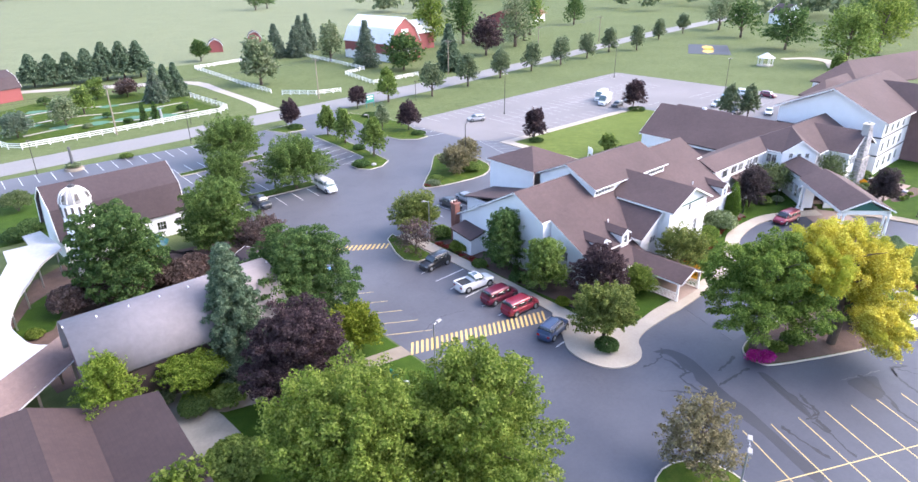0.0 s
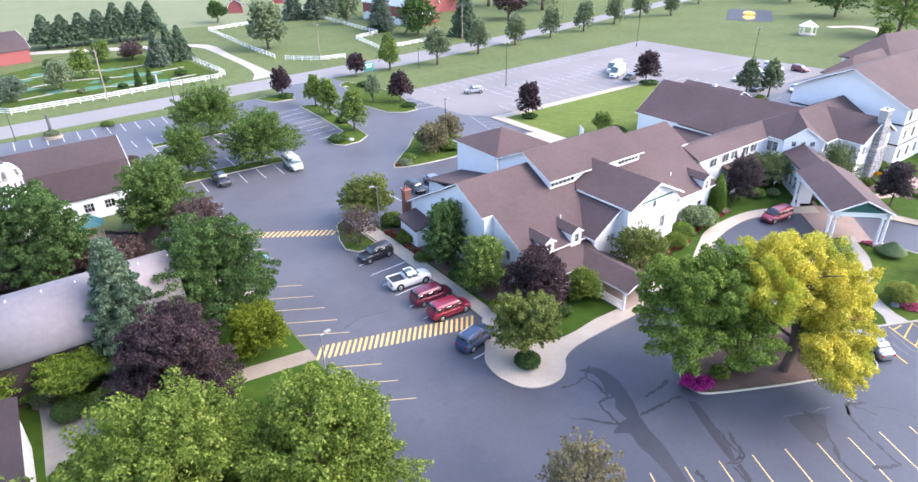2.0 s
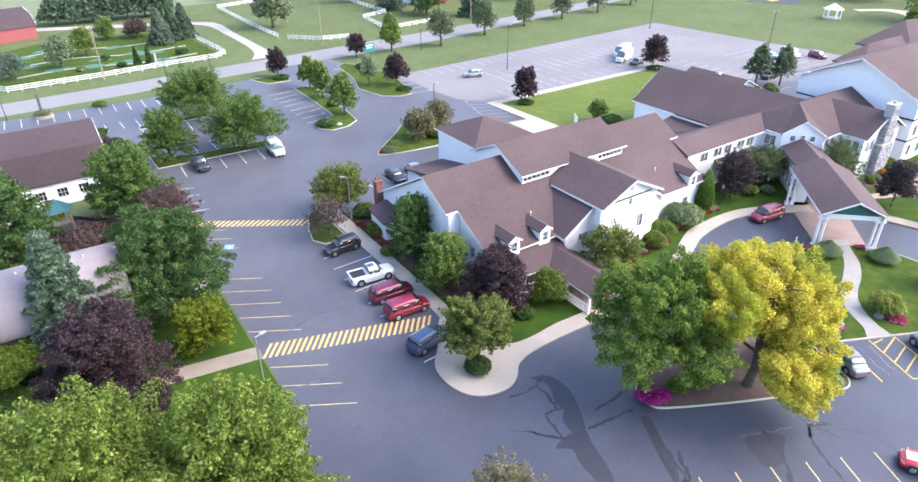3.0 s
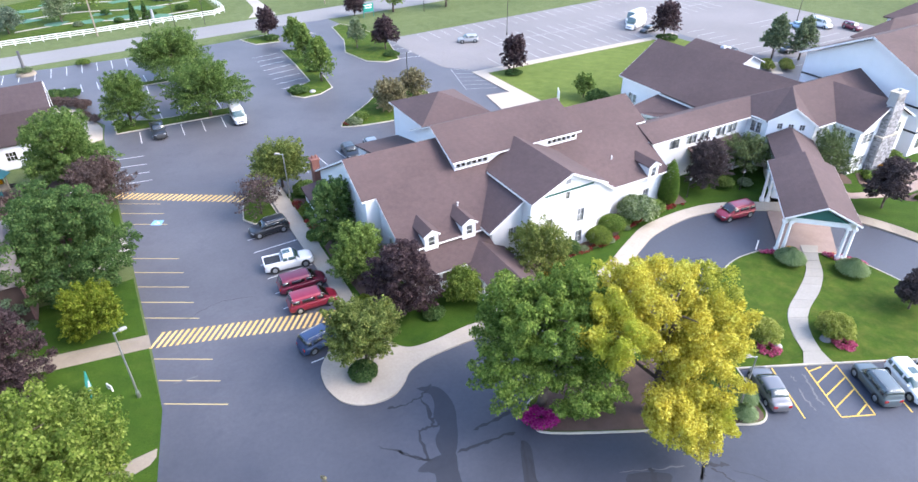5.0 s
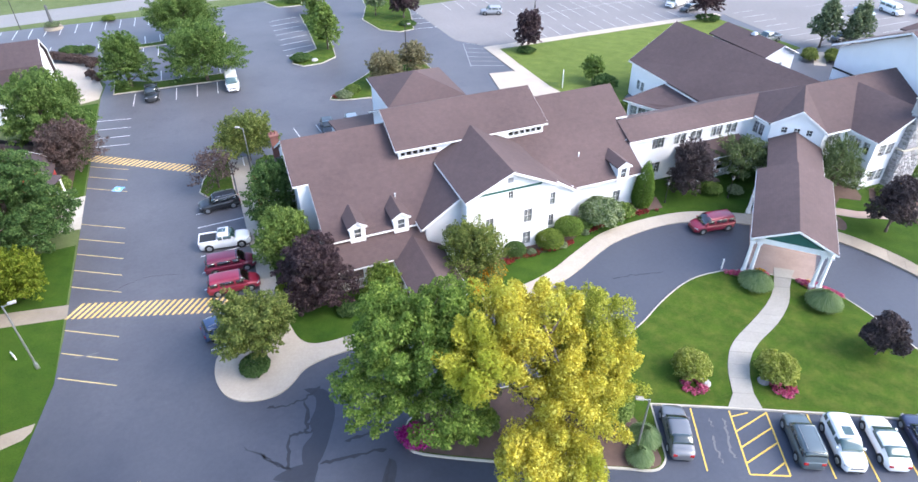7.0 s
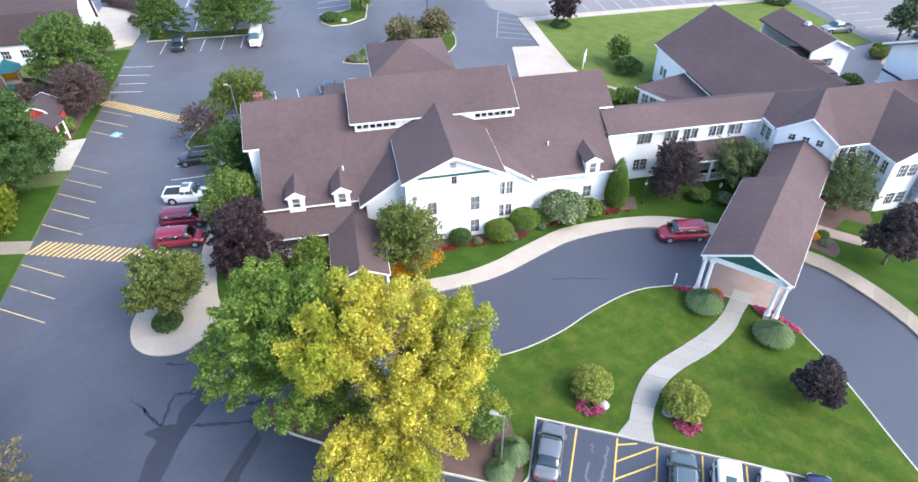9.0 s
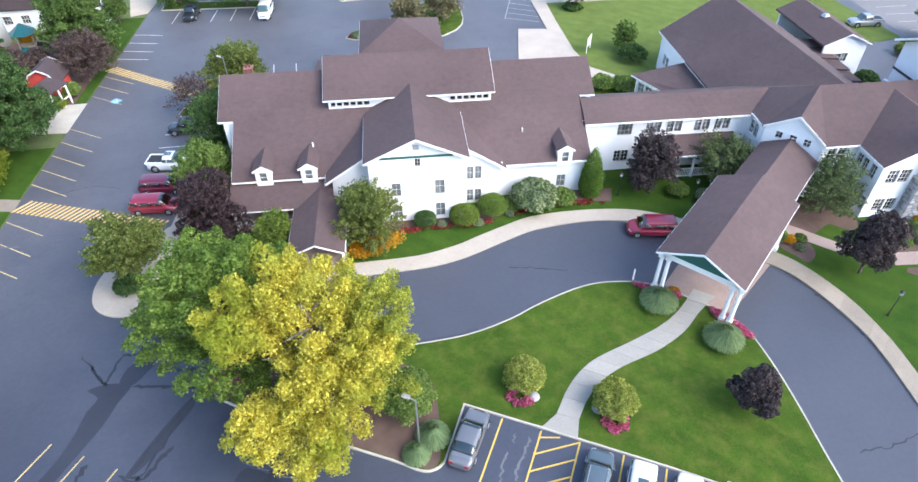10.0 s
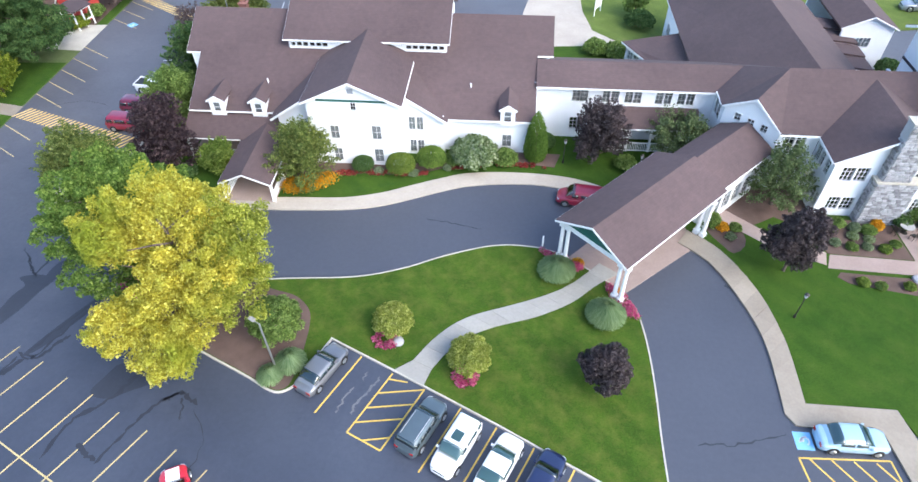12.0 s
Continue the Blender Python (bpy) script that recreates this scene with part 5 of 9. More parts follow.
wall_win(wing, (39.6, 4.0), (39.6, 1.2), 0, 6.0, [(0.6, 1.25, 4.1, 5.4, 2, 3), (1.4, 2.05, 4.1, 5.4, 2, 3)], sash=0.04)
L_ = math.hypot(3.68, 3.48)
wall_win(wing, (39.6, 1.15), (43.28, -2.33), 0, 6.05, [(L_ * 0.5 - 1.5, L_ * 0.5 - 0.95, 5.15, 5.8, 2, 2), (L_ * 0.5 - 0.28, L_ * 0.5 + 0.28, 5.15, 5.8, 2, 2), (L_ * 0.5 + 0.95, L_ * 0.5 + 1.5, 5.15, 5.8, 2, 2)], [(L_, 6.1), (L_ / 2, 7.8), (0, 6.1)], sash=0.04)
wall_win(wing, (43.28, -2.4), (46.5, -2.55), 0, 5.95, [(0.6, 1.35, 4.3, 5.7, 2, 3), (1.5, 2.25, 4.3, 5.7, 2, 3), (0.6, 1.35, 1.2, 2.6, 2, 3), (1.5, 2.25, 1.2, 2.6, 2, 3)], sash=0.04)
wall_win(wing, (46.55, -2.5), (46.75, -5.85), 0, 5.85, [(0.35, 1.0, 3.9, 5.2, 2, 3), (1.1, 1.75, 3.9, 5.2, 2, 3), (2.15, 2.8, 3.9, 5.2, 2, 3), (2.0, 2.6, 0.9, 2.2, 2, 3), (2.7, 3.2, 0.9, 2.2, 2, 3)], sash=0.04)
wall_win(wing, (46.75, -5.85), (56.2, -5.75), 0, 5.8, [(0.75, 1.7, 3.85, 5.15, 3, 3), (1.85, 2.8, 3.85, 5.15, 3, 3), (0.8, 1.75, 0.85, 2.1, 3, 3), (1.9, 2.85, 0.85, 2.1, 3, 3), (6.4, 7.3, 0.95, 2.2, 3, 3), (7.5, 8.4, 0.95, 2.2, 3, 3), (6.4, 7.3, 3.9, 5.2, 3, 3), (7.5, 8.4, 3.9, 5.2, 3, 3)], [(9.45, 5.85), (4.7, 8.6), (0, 5.85)], sash=0.04)
wall(wing, (56.2, -5.75), (56.2, 8.8), 0, 5.8)
wall(wing, (62, 8.8), (23.4, 8.8), 0, 5.4)
# ground-floor lean-to of the wing
roof(wing, [[(29.8, 4.0, 3.75), (29.8, 1.9, 2.7), (38.4, 1.9, 2.7), (38.4, 4.0, 3.75)]], t=0.14)
fascia(wing, [((29.8, 1.88, 2.7), (38.4, 1.88, 2.7))], 0.2)
for x in (30.0, 32.1, 34.2, 36.3, 38.2):
    bm = bmesh.new()
    box(bm, (x - 0.09, 2.0, 0), (x + 0.09, 2.18, 2.6))
    box(bm, (x - 0.13, 1.96, 0), (x + 0.13, 2.22, 0.2))
    part("post", bm, M["trim"], wing)
railing(wing, (30.1, 2.1), (38.1, 2.1))
# stone chimney, built of single stones on a mortar core
chim = tagged(empty("stone_chimney"), "stepped grey fieldstone chimney on the gable end", "chimney")
bm = bmesh.new()
box(bm, (50.0, -6.72, 0), (53.2, -5.8, 4.4))
box(bm, (50.3, -6.62, 4.4), (52.4, -5.8, 8.2))
box(bm, (50.35, -6.55, 8.2), (52.0, -5.6, 9.7))
part("core", bm, M["mortar"], chim)
bm = bmesh.new()
box(bm, (49.9, -6.82, 4.36), (53.3, -5.8, 4.5))
part("ledge", bm, M["kerb"], chim, "pale stone ledge")
bm = bmesh.new()
box(bm, (50.25, -6.7, 9.7), (52.1, -5.5, 9.82))
part("cap", bm, M["kerb"], chim, "pale stone cap")
bm = bmesh.new()
tube(bm, (51.2, -6.1, 9.82), (51.2, -6.1, 10.1), 0.22, 0.2, 10)
part("flue", bm, M["steel"], chim, "metal flue pipe")
rs_ = random.Random(3)
shapes = []
for k in range(6):
    bm = bmesh.new()
    r_ = bmesh.ops.create_cube(bm, size=1.0)["verts"]
    for v in r_:
        v.co = Vector((v.co.x * rs_.uniform(0.85, 1.0), v.co.y, v.co.z * rs_.uniform(0.85, 1.0)))
    bmesh.ops.bevel(bm, geom=bm.edges[:], offset=0.08, segments=1, affect="EDGES")
    me_ = bpy.data.meshes.new("stone")
    bm.to_mesh(me_)
    bm.free()
    me_.materials.append(M["stone"])
    shapes.append(me_)


def stones(x0, x1, z0, z1, y, axis="y"):
    z = z0 + 0.04
    while z < z1 - 0.1:
        h_ = min(rs_.uniform(0.15, 0.27), z1 - z)
        x = x0 + 0.03
        while x < x1 - 0.1:
            w_ = min(rs_.uniform(0.24, 0.58), x1 - x)
            s_ = new("stone", rs_.choice(shapes))
            s_.parent = chim
            c = (x + w_ / 2, y, z + h_ / 2) if axis == "y" else (y, x + w_ / 2, z + h_ / 2)
            s_.matrix_basis = Matrix.Translation(c) @ (Matrix.Rotation(radians(90), 4, "Z") if axis == "x" else Matrix()) @ Matrix.Diagonal((w_ - 0.03, 0.14 + rs_.uniform(-0.02, 0.05), h_ - 0.03, 1))
            x += w_
        z += h_


stones(50.0, 53.2, 0, 4.36, -6.72)
stones(50.3, 52.4, 4.5, 8.2, -6.62)
stones(50.35, 52.0, 8.2, 9.7, -6.55)
stones(-6.6, -5.8, 4.5, 8.2, 50.28, "x")
stones(-6.7, -5.8, 0, 4.36, 49.98, "x")

# hall
hall = tagged(empty("hall"), "low white hall under a broad brown roof", "building")
roof(hall, [[(47.1, 2.6, 8.8), (46.0, 26.6, 8.75), (38.6, 25.9, 4.6), (38.6, 8.6, 4.6)], [(47.1, 2.6, 8.8), (54.5, 8.6, 4.5), (54.0, 25.9, 4.5), (46.0, 26.6, 8.75)], [(39.6, 18.2, 4.2), (33.0, 18.4, 2.85), (35.0, 14.4, 2.85), (39.6, 9.4, 4.2)]])
fascia(hall, [((38.6, 25.9, 4.6), (38.6, 17.5, 4.6)), ((46.0, 26.62, 8.75), (38.6, 25.92, 4.6)), ((33.0, 18.4, 2.85), (35.0, 14.4, 2.85)), ((35.0, 14.4, 2.85), (39.6, 9.4, 4.2))])
wall_win(hall, (38.9, 25.3), (38.9, 9.0), 0, 4.45, [(1.6, 2.2, 1.4, 2.6, 2, 2), (2.5, 3.1, 1.4, 2.6, 2, 2)])
wall(hall, (53.7, 9), (53.5, 25.4), 0, 4.2)
wall(hall, (53.5, 25.4), (38.9, 25.4), 0, 4.2, (), [(14.6, 4.3), (7.5, 8.4), (0, 4.3)])
wall_win(hall, (33.6, 17.9), (35.3, 14.5), 0, 2.65, [(0.25 + 1.15 * k, 1.2 + 1.15 * k, 0.7, 2.3, 2, 3) for k in range(3)])
wall_win(hall, (35.3, 14.5), (39.0, 10.4), 0, 2.65, [(0.5 + 1.3 * k, 1.5 + 1.3 * k, 0.7, 2.3, 2, 3) for k in range(3)])
wall(hall, (38.9, 17.9), (33.5, 17.9), 0, 2.6)
annex = tagged(empty("annex"), "small white gabled annex behind the hall", "building")
roof(annex, [[(58.7, 18.9, 6.15), (55.7, 18.9, 4.85), (55.7, 30.3, 4.85), (58.7, 30.3, 6.15)], [(58.7, 18.9, 6.15), (58.7, 30.3, 6.15), (61.7, 30.3, 4.8), (61.7, 18.9, 4.8)]])
fascia(annex, [((58.7, 18.88, 6.15), (55.7, 18.88, 4.85)), ((58.7, 18.88, 6.15), (61.7, 18.88, 4.8))], 0.2)
wall_win(annex, (56.1, 19.3), (61.4, 19.3), 0, 4.6, [(1.8, 2.5, 2.6, 3.6, 2, 2), (2.6, 3.3, 2.6, 3.6, 2, 2)], [(5.3, 4.7), (2.6, 5.9), (0, 4.7)])
wall(annex, (61.4, 19.3), (61.4, 29.9), 0, 4.6)
wall(annex, (61.4, 29.9), (56.1, 29.9), 0, 4.6, (), [(5.3, 4.7), (2.7, 5.9), (0, 4.7)])
for k in range(4):
    roof(annex, [[(54.0, 13.4 + 2.4 * k, 3.5 + 0.22 * k), (57.7, 13.4 + 2.4 * k, 3.1 + 0.22 * k), (57.7, 15.8 + 2.4 * k, 3.1 + 0.22 * k), (54.0, 15.8 + 2.4 * k, 3.5 + 0.22 * k)]])
    bm = bmesh.new()
    box(bm, (54.0, 13.5 + 2.4 * k, 0), (57.5, 15.7 + 2.4 * k, 2.8 + 0.22 * k))
    part("wall", bm, M["siding"], annex)
bm = bmesh.new()
tube(bm, (58.6, 24.5, 4.6), (58.6, 24.5, 6.0), 0.35, 0.35, 12)
tube(bm, (58.6, 24.5, 6.0), (58.6, 24.5, 6.3), 0.55, 0.3, 12)
part("exhaust_hood", bm, M["steel"], annex, "metal kitchen exhaust hood")

# hotel block
hotel = tagged(empty("lodge"), "tall white three-storey lodge with a brown roof", "building")
roof(hotel, [[(57.0, 1.8, 13.3), (57.0, -7.3, 8.9), (84, -7.3, 8.9), (84, 1.8, 13.3)], [(57.0, 1.8, 13.3), (84, 1.8, 13.3), (84, 10.8, 9.2), (57.0, 10.8, 9.2)], [(76, -12, 12.6), (71, -14, 8.9), (71, 2, 8.9), (76, 2, 12.6)], [(76, -12, 12.6), (76, 2, 12.6), (82, 2, 8.9), (82, -14, 8.9)]])
roof(hotel, [[(76, -12, 12.6), (82, -14, 8.9), (71, -14, 8.9)], [(77, 10.2, 11.2), (70.5, 12.2, 9.0), (90, 14.5, 9.0), (90, 10.2, 11.2)], [(77, 10.2, 11.2), (90, 10.2, 11.2), (90, 5, 9.0), (70.5, 7.0, 9.0)], [(77, 10.2, 11.2), (70.5, 7.0, 9.0), (70.5, 12.2, 9.0)], [(93, 12.2, 13.0), (84, 15.5, 9.5), (84, 6, 9.5)], [(93, 12.2, 13.0), (125, 4.5, 13.4), (128, 14, 9.5), (84, 15.5, 9.5)], [(93, 12.2, 13.0), (84, 6, 9.5), (120, -3, 9.5), (125, 4.5, 13.4)]])
wall(hotel, (71, 11.8), (71, 7.4), 0, 8.9)
wall(hotel, (127.4, 13.6), (84.5, 15.0), 0, 9.4)
wall(hotel, (84.5, 15.0), (84.5, 10.3), 0, 9.4)
fascia(hotel, [((56.98, 1.8, 13.3), (56.98, -7.3, 8.9)), ((56.98, 1.8, 13.3), (56.98, 10.8, 9.2)), ((57, -7.32, 8.9), (71, -7.32, 8.9))], 0.35)
wall(hotel, (57.8, 10.2), (57.8, -6.6), 0, 8.9, (), [(16.8, 8.95), (8.4, 12.9), (0, 9.0)])
wall_win(hotel, (57.8, -6.6), (71.5, -6.6), 0, 8.8, [(1.0 + 2.9 * c, 1.9 + 2.9 * c, 1.0 + 2.9 * f, 2.5 + 2.9 * f, 2, 2) for c in range(4) for f in range(3)])
wall(hotel, (71.5, -6.6), (71.5, -13.5), 0, 8.8, material=M["darkbrick"])
wall_win(hotel, (71.5, -13.5), (81.5, -13.5), 0, 8.8, [(1.0 + 3.2 * c, 2.2 + 3.2 * c, 1.0 + 2.9 * f, 2.5 + 2.9 * f, 2, 2) for c in range(3) for f in range(3)], material=M["darkbrick"])
wall(hotel, (84, 10.2), (57.8, 10.2), 0, 9)
for z in (6.2, 3.2):
    bm = bmesh.new()
    box(bm, (57.7, -6.64, z), (71.5, -6.6, z + 0.22))
    box(bm, (57.72, -6.66, z), (57.8, 10.2, z + 0.22))
    part("band", bm, M["dark"], hotel, "dark horizontal trim band")

# porte-cochere
pc = tagged(empty("porte_cochere", (27.15, -15.05, 0), 45.5 - 90), "white-columned porte-cochere with a brown gabled roof", "canopy")
hw, ze, za, ln = 3.35, 4.4, 5.95, 12.1
roof(pc, [[(0, 0, za), (-hw, 0, ze), (-hw, ln, ze + 0.25), (0, ln, za + 0.15)], [(0, 0, za), (0, ln, za + 0.15), (hw, ln, ze + 0.25), (hw, 0, ze)], [(0, ln - 0.3, 5.7), (-2.4, ln - 0.3, 4.45), (-2.4, 20.2, 4.3), (0, 20.2, 5.55)], [(0, ln - 0.3, 5.7), (0, 20.2, 5.55), (2.85, 20.2, 4.1), (2.85, ln - 0.3, 4.25)]], t=0.18)
fascia(pc, [((0, -0.02, za), (-hw, -0.02, ze)), ((0, -0.02, za), (hw, -0.02, ze)), ((-hw, 0, ze), (-hw, ln, ze + 0.25)), ((hw, 0, ze), (hw, ln, ze + 0.25)), ((2.85, ln, 4.25), (2.85, 19.5, 4.1))], 0.24)
bm = bmesh.new()
prism(bm, [(-2.3, 4.35), (2.3, 4.35), (0, 5.5)], 0.35, 0.42, Matrix(((1, 0, 0, 0), (0, 0, 1, 0), (0, 1, 0, 0), (0, 0, 0, 1))))
part("pediment", bm, M["green"], pc, "dark green pediment panel")
for y0 in (0.5, ln - 0.6):
    bm = bmesh.new()
    box(bm, (-3.05, y0, 3.75), (3.05, y0 + 0.45, 4.35))
    part("beam", bm, M["trim"], pc)
for x0 in (-2.95, 2.55):
    bm = bmesh.new()
    box(bm, (x0, 0.5, 3.75), (x0 + 0.4, ln - 0.3, 4.25))
    part("beam", bm, M["trim"], pc)
for x0 in (-2.75, 2.75):
    for y0 in (0.7, ln - 0.9):
        for dx in (-0.28, 0.28):
            bm = bmesh.new()
            tube(bm, (x0 + dx, y0, 0.55), (x0 + dx, y0, 3.6), 0.17, 0.14, 12)
            box(bm, (x0 + dx - 0.22, y0 - 0.22, 0.05), (x0 + dx + 0.22, y0 + 0.22, 0.55))
            box(bm, (x0 + dx - 0.22, y0 - 0.22, 3.55), (x0 + dx + 0.22, y0 + 0.22, 3.78))
            part("column", bm, M["trim"], pc)
bm = bmesh.new()
box(bm, (-2.95, 0.6, 4.0), (2.95, ln - 0.4, 4.06))
part("soffit", bm, M["trim"], pc)
cw = [(0.6 + 1.5 * k, 1.6 + 1.5 * k, 0.9, 2.6, 2, 3) for k in range(4)]
for a, b in (((2.5, ln), (2.5, 19.2)), ((-1.9, 19.2), (-1.9, ln))):
    wall_win(pc, a, b, 0, 4.1, cw)
wall(pc, (-1.9, ln + 0.02), (2.5, ln + 0.02), 0, 4.2, [(1.3, 2.9, 0.0, 2.3)])

# long barn with a rounded grey roof
lb = tagged(empty("long_barn"), "long barn with a smooth grey rounded roof", "barn")
bm = bmesh.new()
prof = [(0.35 + math.cos(a) * (3.75 - 0.4 * math.sin(a) ** 4), 4.0 + math.sin(a) * 3.9) for a in np.linspace(0, math.pi, 25)]
rings = [[bm.verts.new((x, 15.6 + s * r_[0], r_[1] - dz)) for r_ in prof] for x, s, dz in ((-54.6, 1, 0), (-37.6, 1, 0), (-37.6, 0.97, 0.14), (-54.6, 0.97, 0.14))]
for i in range(4):
    for k in range(len(prof) - 1):
        bm.faces.new((rings[i][k], rings[i][k + 1], rings[(i + 1) % 4][k + 1], rings[(i + 1) % 4][k]))
for k in (0, len(prof) - 1):
    bm.faces.new([rings[i][k] for i in range(4)])
part("roof", bm, M["metalroof"], lb, "smooth grey curved metal roof", True)
bm = bmesh.new()
for k in range(8):
    tube(bm, (-54.6 + 2.4 * k, 15.3, 7.9), (-54.6 + 2.4 * k, 15.3, 8.06), 0.07, 0.05, 8)
part("roof_vent", bm, M["trim"], lb)
for xw, s in ((-54.2, -1), (-38.0, 1)):
    bm = bmesh.new()
    pts = [(-3.2, 0), (3.85, 0)] + [(c * 0.94, z - 0.15) for c, z in prof]
    f, k_ = [bm.verts.new((xw, 15.6 + y, z)) for y, z in pts], [bm.verts.new((xw - s * 0.2, 15.6 + y, z)) for y, z in pts]
    bm.faces.new(f)
    bm.faces.new(k_[::-1])
    for i in range(len(pts)):
        j = (i + 1) % len(pts)
        bm.faces.new((f[i], f[j], k_[j], k_[i]))
    part("end_wall", bm, M["darkbrick"], lb, "dark maroon boarded end wall")
for y in (12.5, 19.1):
    bm = bmesh.new()
    box(bm, (-54.0, y, 0), (-38.2, y + 0.2, 4.1))
    part("wall", bm, M["boards"], lb)
# covered walk and shingled house
CANOPY = smooth_line([(-49.8, 44.9), (-52.2, 42.1), (-54.2, 37.8), (-56.0, 33.8), (-57.2, 29.2), (-56.9, 26.0), (-56.3, 23.8), (-54.9, 22.5)], 3) + [(-57.5, 19.2), (-62, 15.5), (-68, 20), (-66, 32), (-60, 40)] + [(-56.3, 41.2), (-55.2, 44.4), (-55.1, 48.4), (-52.5, 48.4), (-52.6, 52.0), (-50.6, 52.4), (-49.8, 46.2)]
wc = tagged(empty("canopy"), "wide white flat-roofed canopy curving from the barn", "canopy")
bm = bmesh.new()
n_c = len(CANOPY)
tri_c = tessellate_polygon([[Vector((x, y, 0)) for x, y in CANOPY]])
vt_c = [[bm.verts.new((x, y, z)) for x, y in CANOPY] for z in (3.0, 2.72)]
for ring_c in vt_c:
    for tri in tri_c:
        bm.faces.new([ring_c[i] for i in tri])
for i in range(n_c):
    bm.faces.new((vt_c[0][i], vt_c[0][(i + 1) % n_c], vt_c[1][(i + 1) % n_c], vt_c[1][i]))
part("roof", bm, M["canopy"], wc, "white membrane roof")
for x, y in ((-50.4, 45.2), (-52.8, 42.0), (-54.9, 37.6), (-56.7, 33.4), (-57.7, 29.2), (-57.3, 26.0), (-53.0, 48.0), (-55.0, 48.0), (-57.8, 22.0), (-60.4, 37.0), (-64, 27)):
    bm = bmesh.new()
    tube(bm, (x, y, 0), (x, y, 2.75), 0.09, 0.09, 10)
    part("post", bm, M["steel"], wc)
cwk = tagged(empty("covered_walk"), "covered walk, its shingle roof tinted as if sunlit", "canopy")
roof(cwk, [[(-54.4, 21.5, 4.15), (-53.9, 19.3, 2.85), (-58.5, 14.9, 2.85), (-64, 9.6, 2.85), (-66.4, 11.6, 4.15)]], M["walkroof"])
fascia(cwk, [((-53.9, 19.3, 2.85), (-64, 9.6, 2.85))], 0.2)
for x, y in ((-54.3, 19.4), (-57.4, 16.6), (-60.6, 13.9), (-55.3, 20.6), (-60.4, 16.4)):
    bm = bmesh.new()
    box(bm, (x - 0.1, y - 0.1, 0), (x + 0.1, y + 0.1, 3.05))
    part("post", bm, M["wood"], cwk)
hs = tagged(empty("house"), "low house with a brown hipped shingle roof", "house")
roof(hs, [[(-58.4, 11.6, 4.6), (-58.6, -8.0, 4.6), (-55.9, -8.0, 3.2), (-55.2, 10.9, 3.2)], [(-55.2, 10.9, 3.2), (-55.9, -8.0, 3.2), (-51.3, -8.0, 4.5), (-50.7, 7.4, 4.5)],
          [(-58.4, 11.6, 4.6), (-67, 14.0, 3.0), (-67, -8, 3.0), (-58.6, -8.0, 4.6)], [(-55.2, 10.9, 3.2), (-50.7, 7.4, 4.5), (-51.6, 9.6, 3.2)]], M["houseroof"])
wall_win(hs, (-51.5, -7.6), (-51.05, 7.2), 0, 4.3, [(2, 3, 1, 2.2, 2, 2), (6, 7, 1, 2.2, 2, 2)])
wall(hs, (-65.5, -7.6), (-51.5, -7.6), 0, 3.1)
wall(hs, (-51.05, 7.2), (-55.2, 10.4), 0, 3.1)
wall(hs, (-55.2, 10.4), (-58.2, 11.2), 0, 3.1)
wall(hs, (-58.2, 11.2), (-66, 13.2), 0, 2.9)

# gambrel barn with silo
BARN = pose(-42.2, 51.3, 0, 0, 0, 2.5)


def gambrel(parent, length, hw_, eave, brk_x, brk_z, top, wall_mat, roof_m, over=0.4, wins=()):
    prof_ = [(-hw_ - 0.25, eave - 0.15), (-brk_x, brk_z), (0, top), (brk_x, brk_z), (hw_ + 0.25, eave - 0.15)]
    for (y0, z0), (y1, z1) in zip(prof_, prof_[1:]):
        bm = bmesh.new()
        slab(bm, [(-length / 2 - over, y0, z0), (length / 2 + over, y0, z0), (length / 2 + over, y1, z1), (-length / 2 - over, y1, z1)], 0.16)
        part("roof", bm, roof_m, parent)
        for s in (-1, 1):
            bm = bmesh.new()
            beam(bm, (s * (length / 2 + over + 0.03), y0, z0 + 0.02), (s * (length / 2 + over + 0.03), y1, z1 + 0.02), 0.05, 0.17)
            part("fascia", bm, M["trim"], parent)
    wall_win(parent, (-length / 2, -hw_), (length / 2, -hw_), 0, eave - 0.05, wins, material=wall_mat)
    wall(parent, (length / 2, hw_), (-length / 2, hw_), 0, eave - 0.05, material=wall_mat)
    tp = [(2 * hw_, eave), (hw_ + brk_x, brk_z - 0.12), (hw_, top - 0.15), (hw_ - brk_x, brk_z - 0.12), (0, eave)]
    gw = [(hw_ + u, hw_ + u + 0.8, 1.0, 2.3, 2, 3) for u in (-3.4, -1.6, 0.8, 2.6)] if 3 < eave < 4 else []
    wall_win(parent, (length / 2, -hw_), (length / 2, hw_), 0, eave - 0.05, gw, tp, material=wall_mat)
    wall(parent, (-length / 2, hw_), (-length / 2, -hw_), 0, eave - 0.05, (), tp, material=wall_mat)


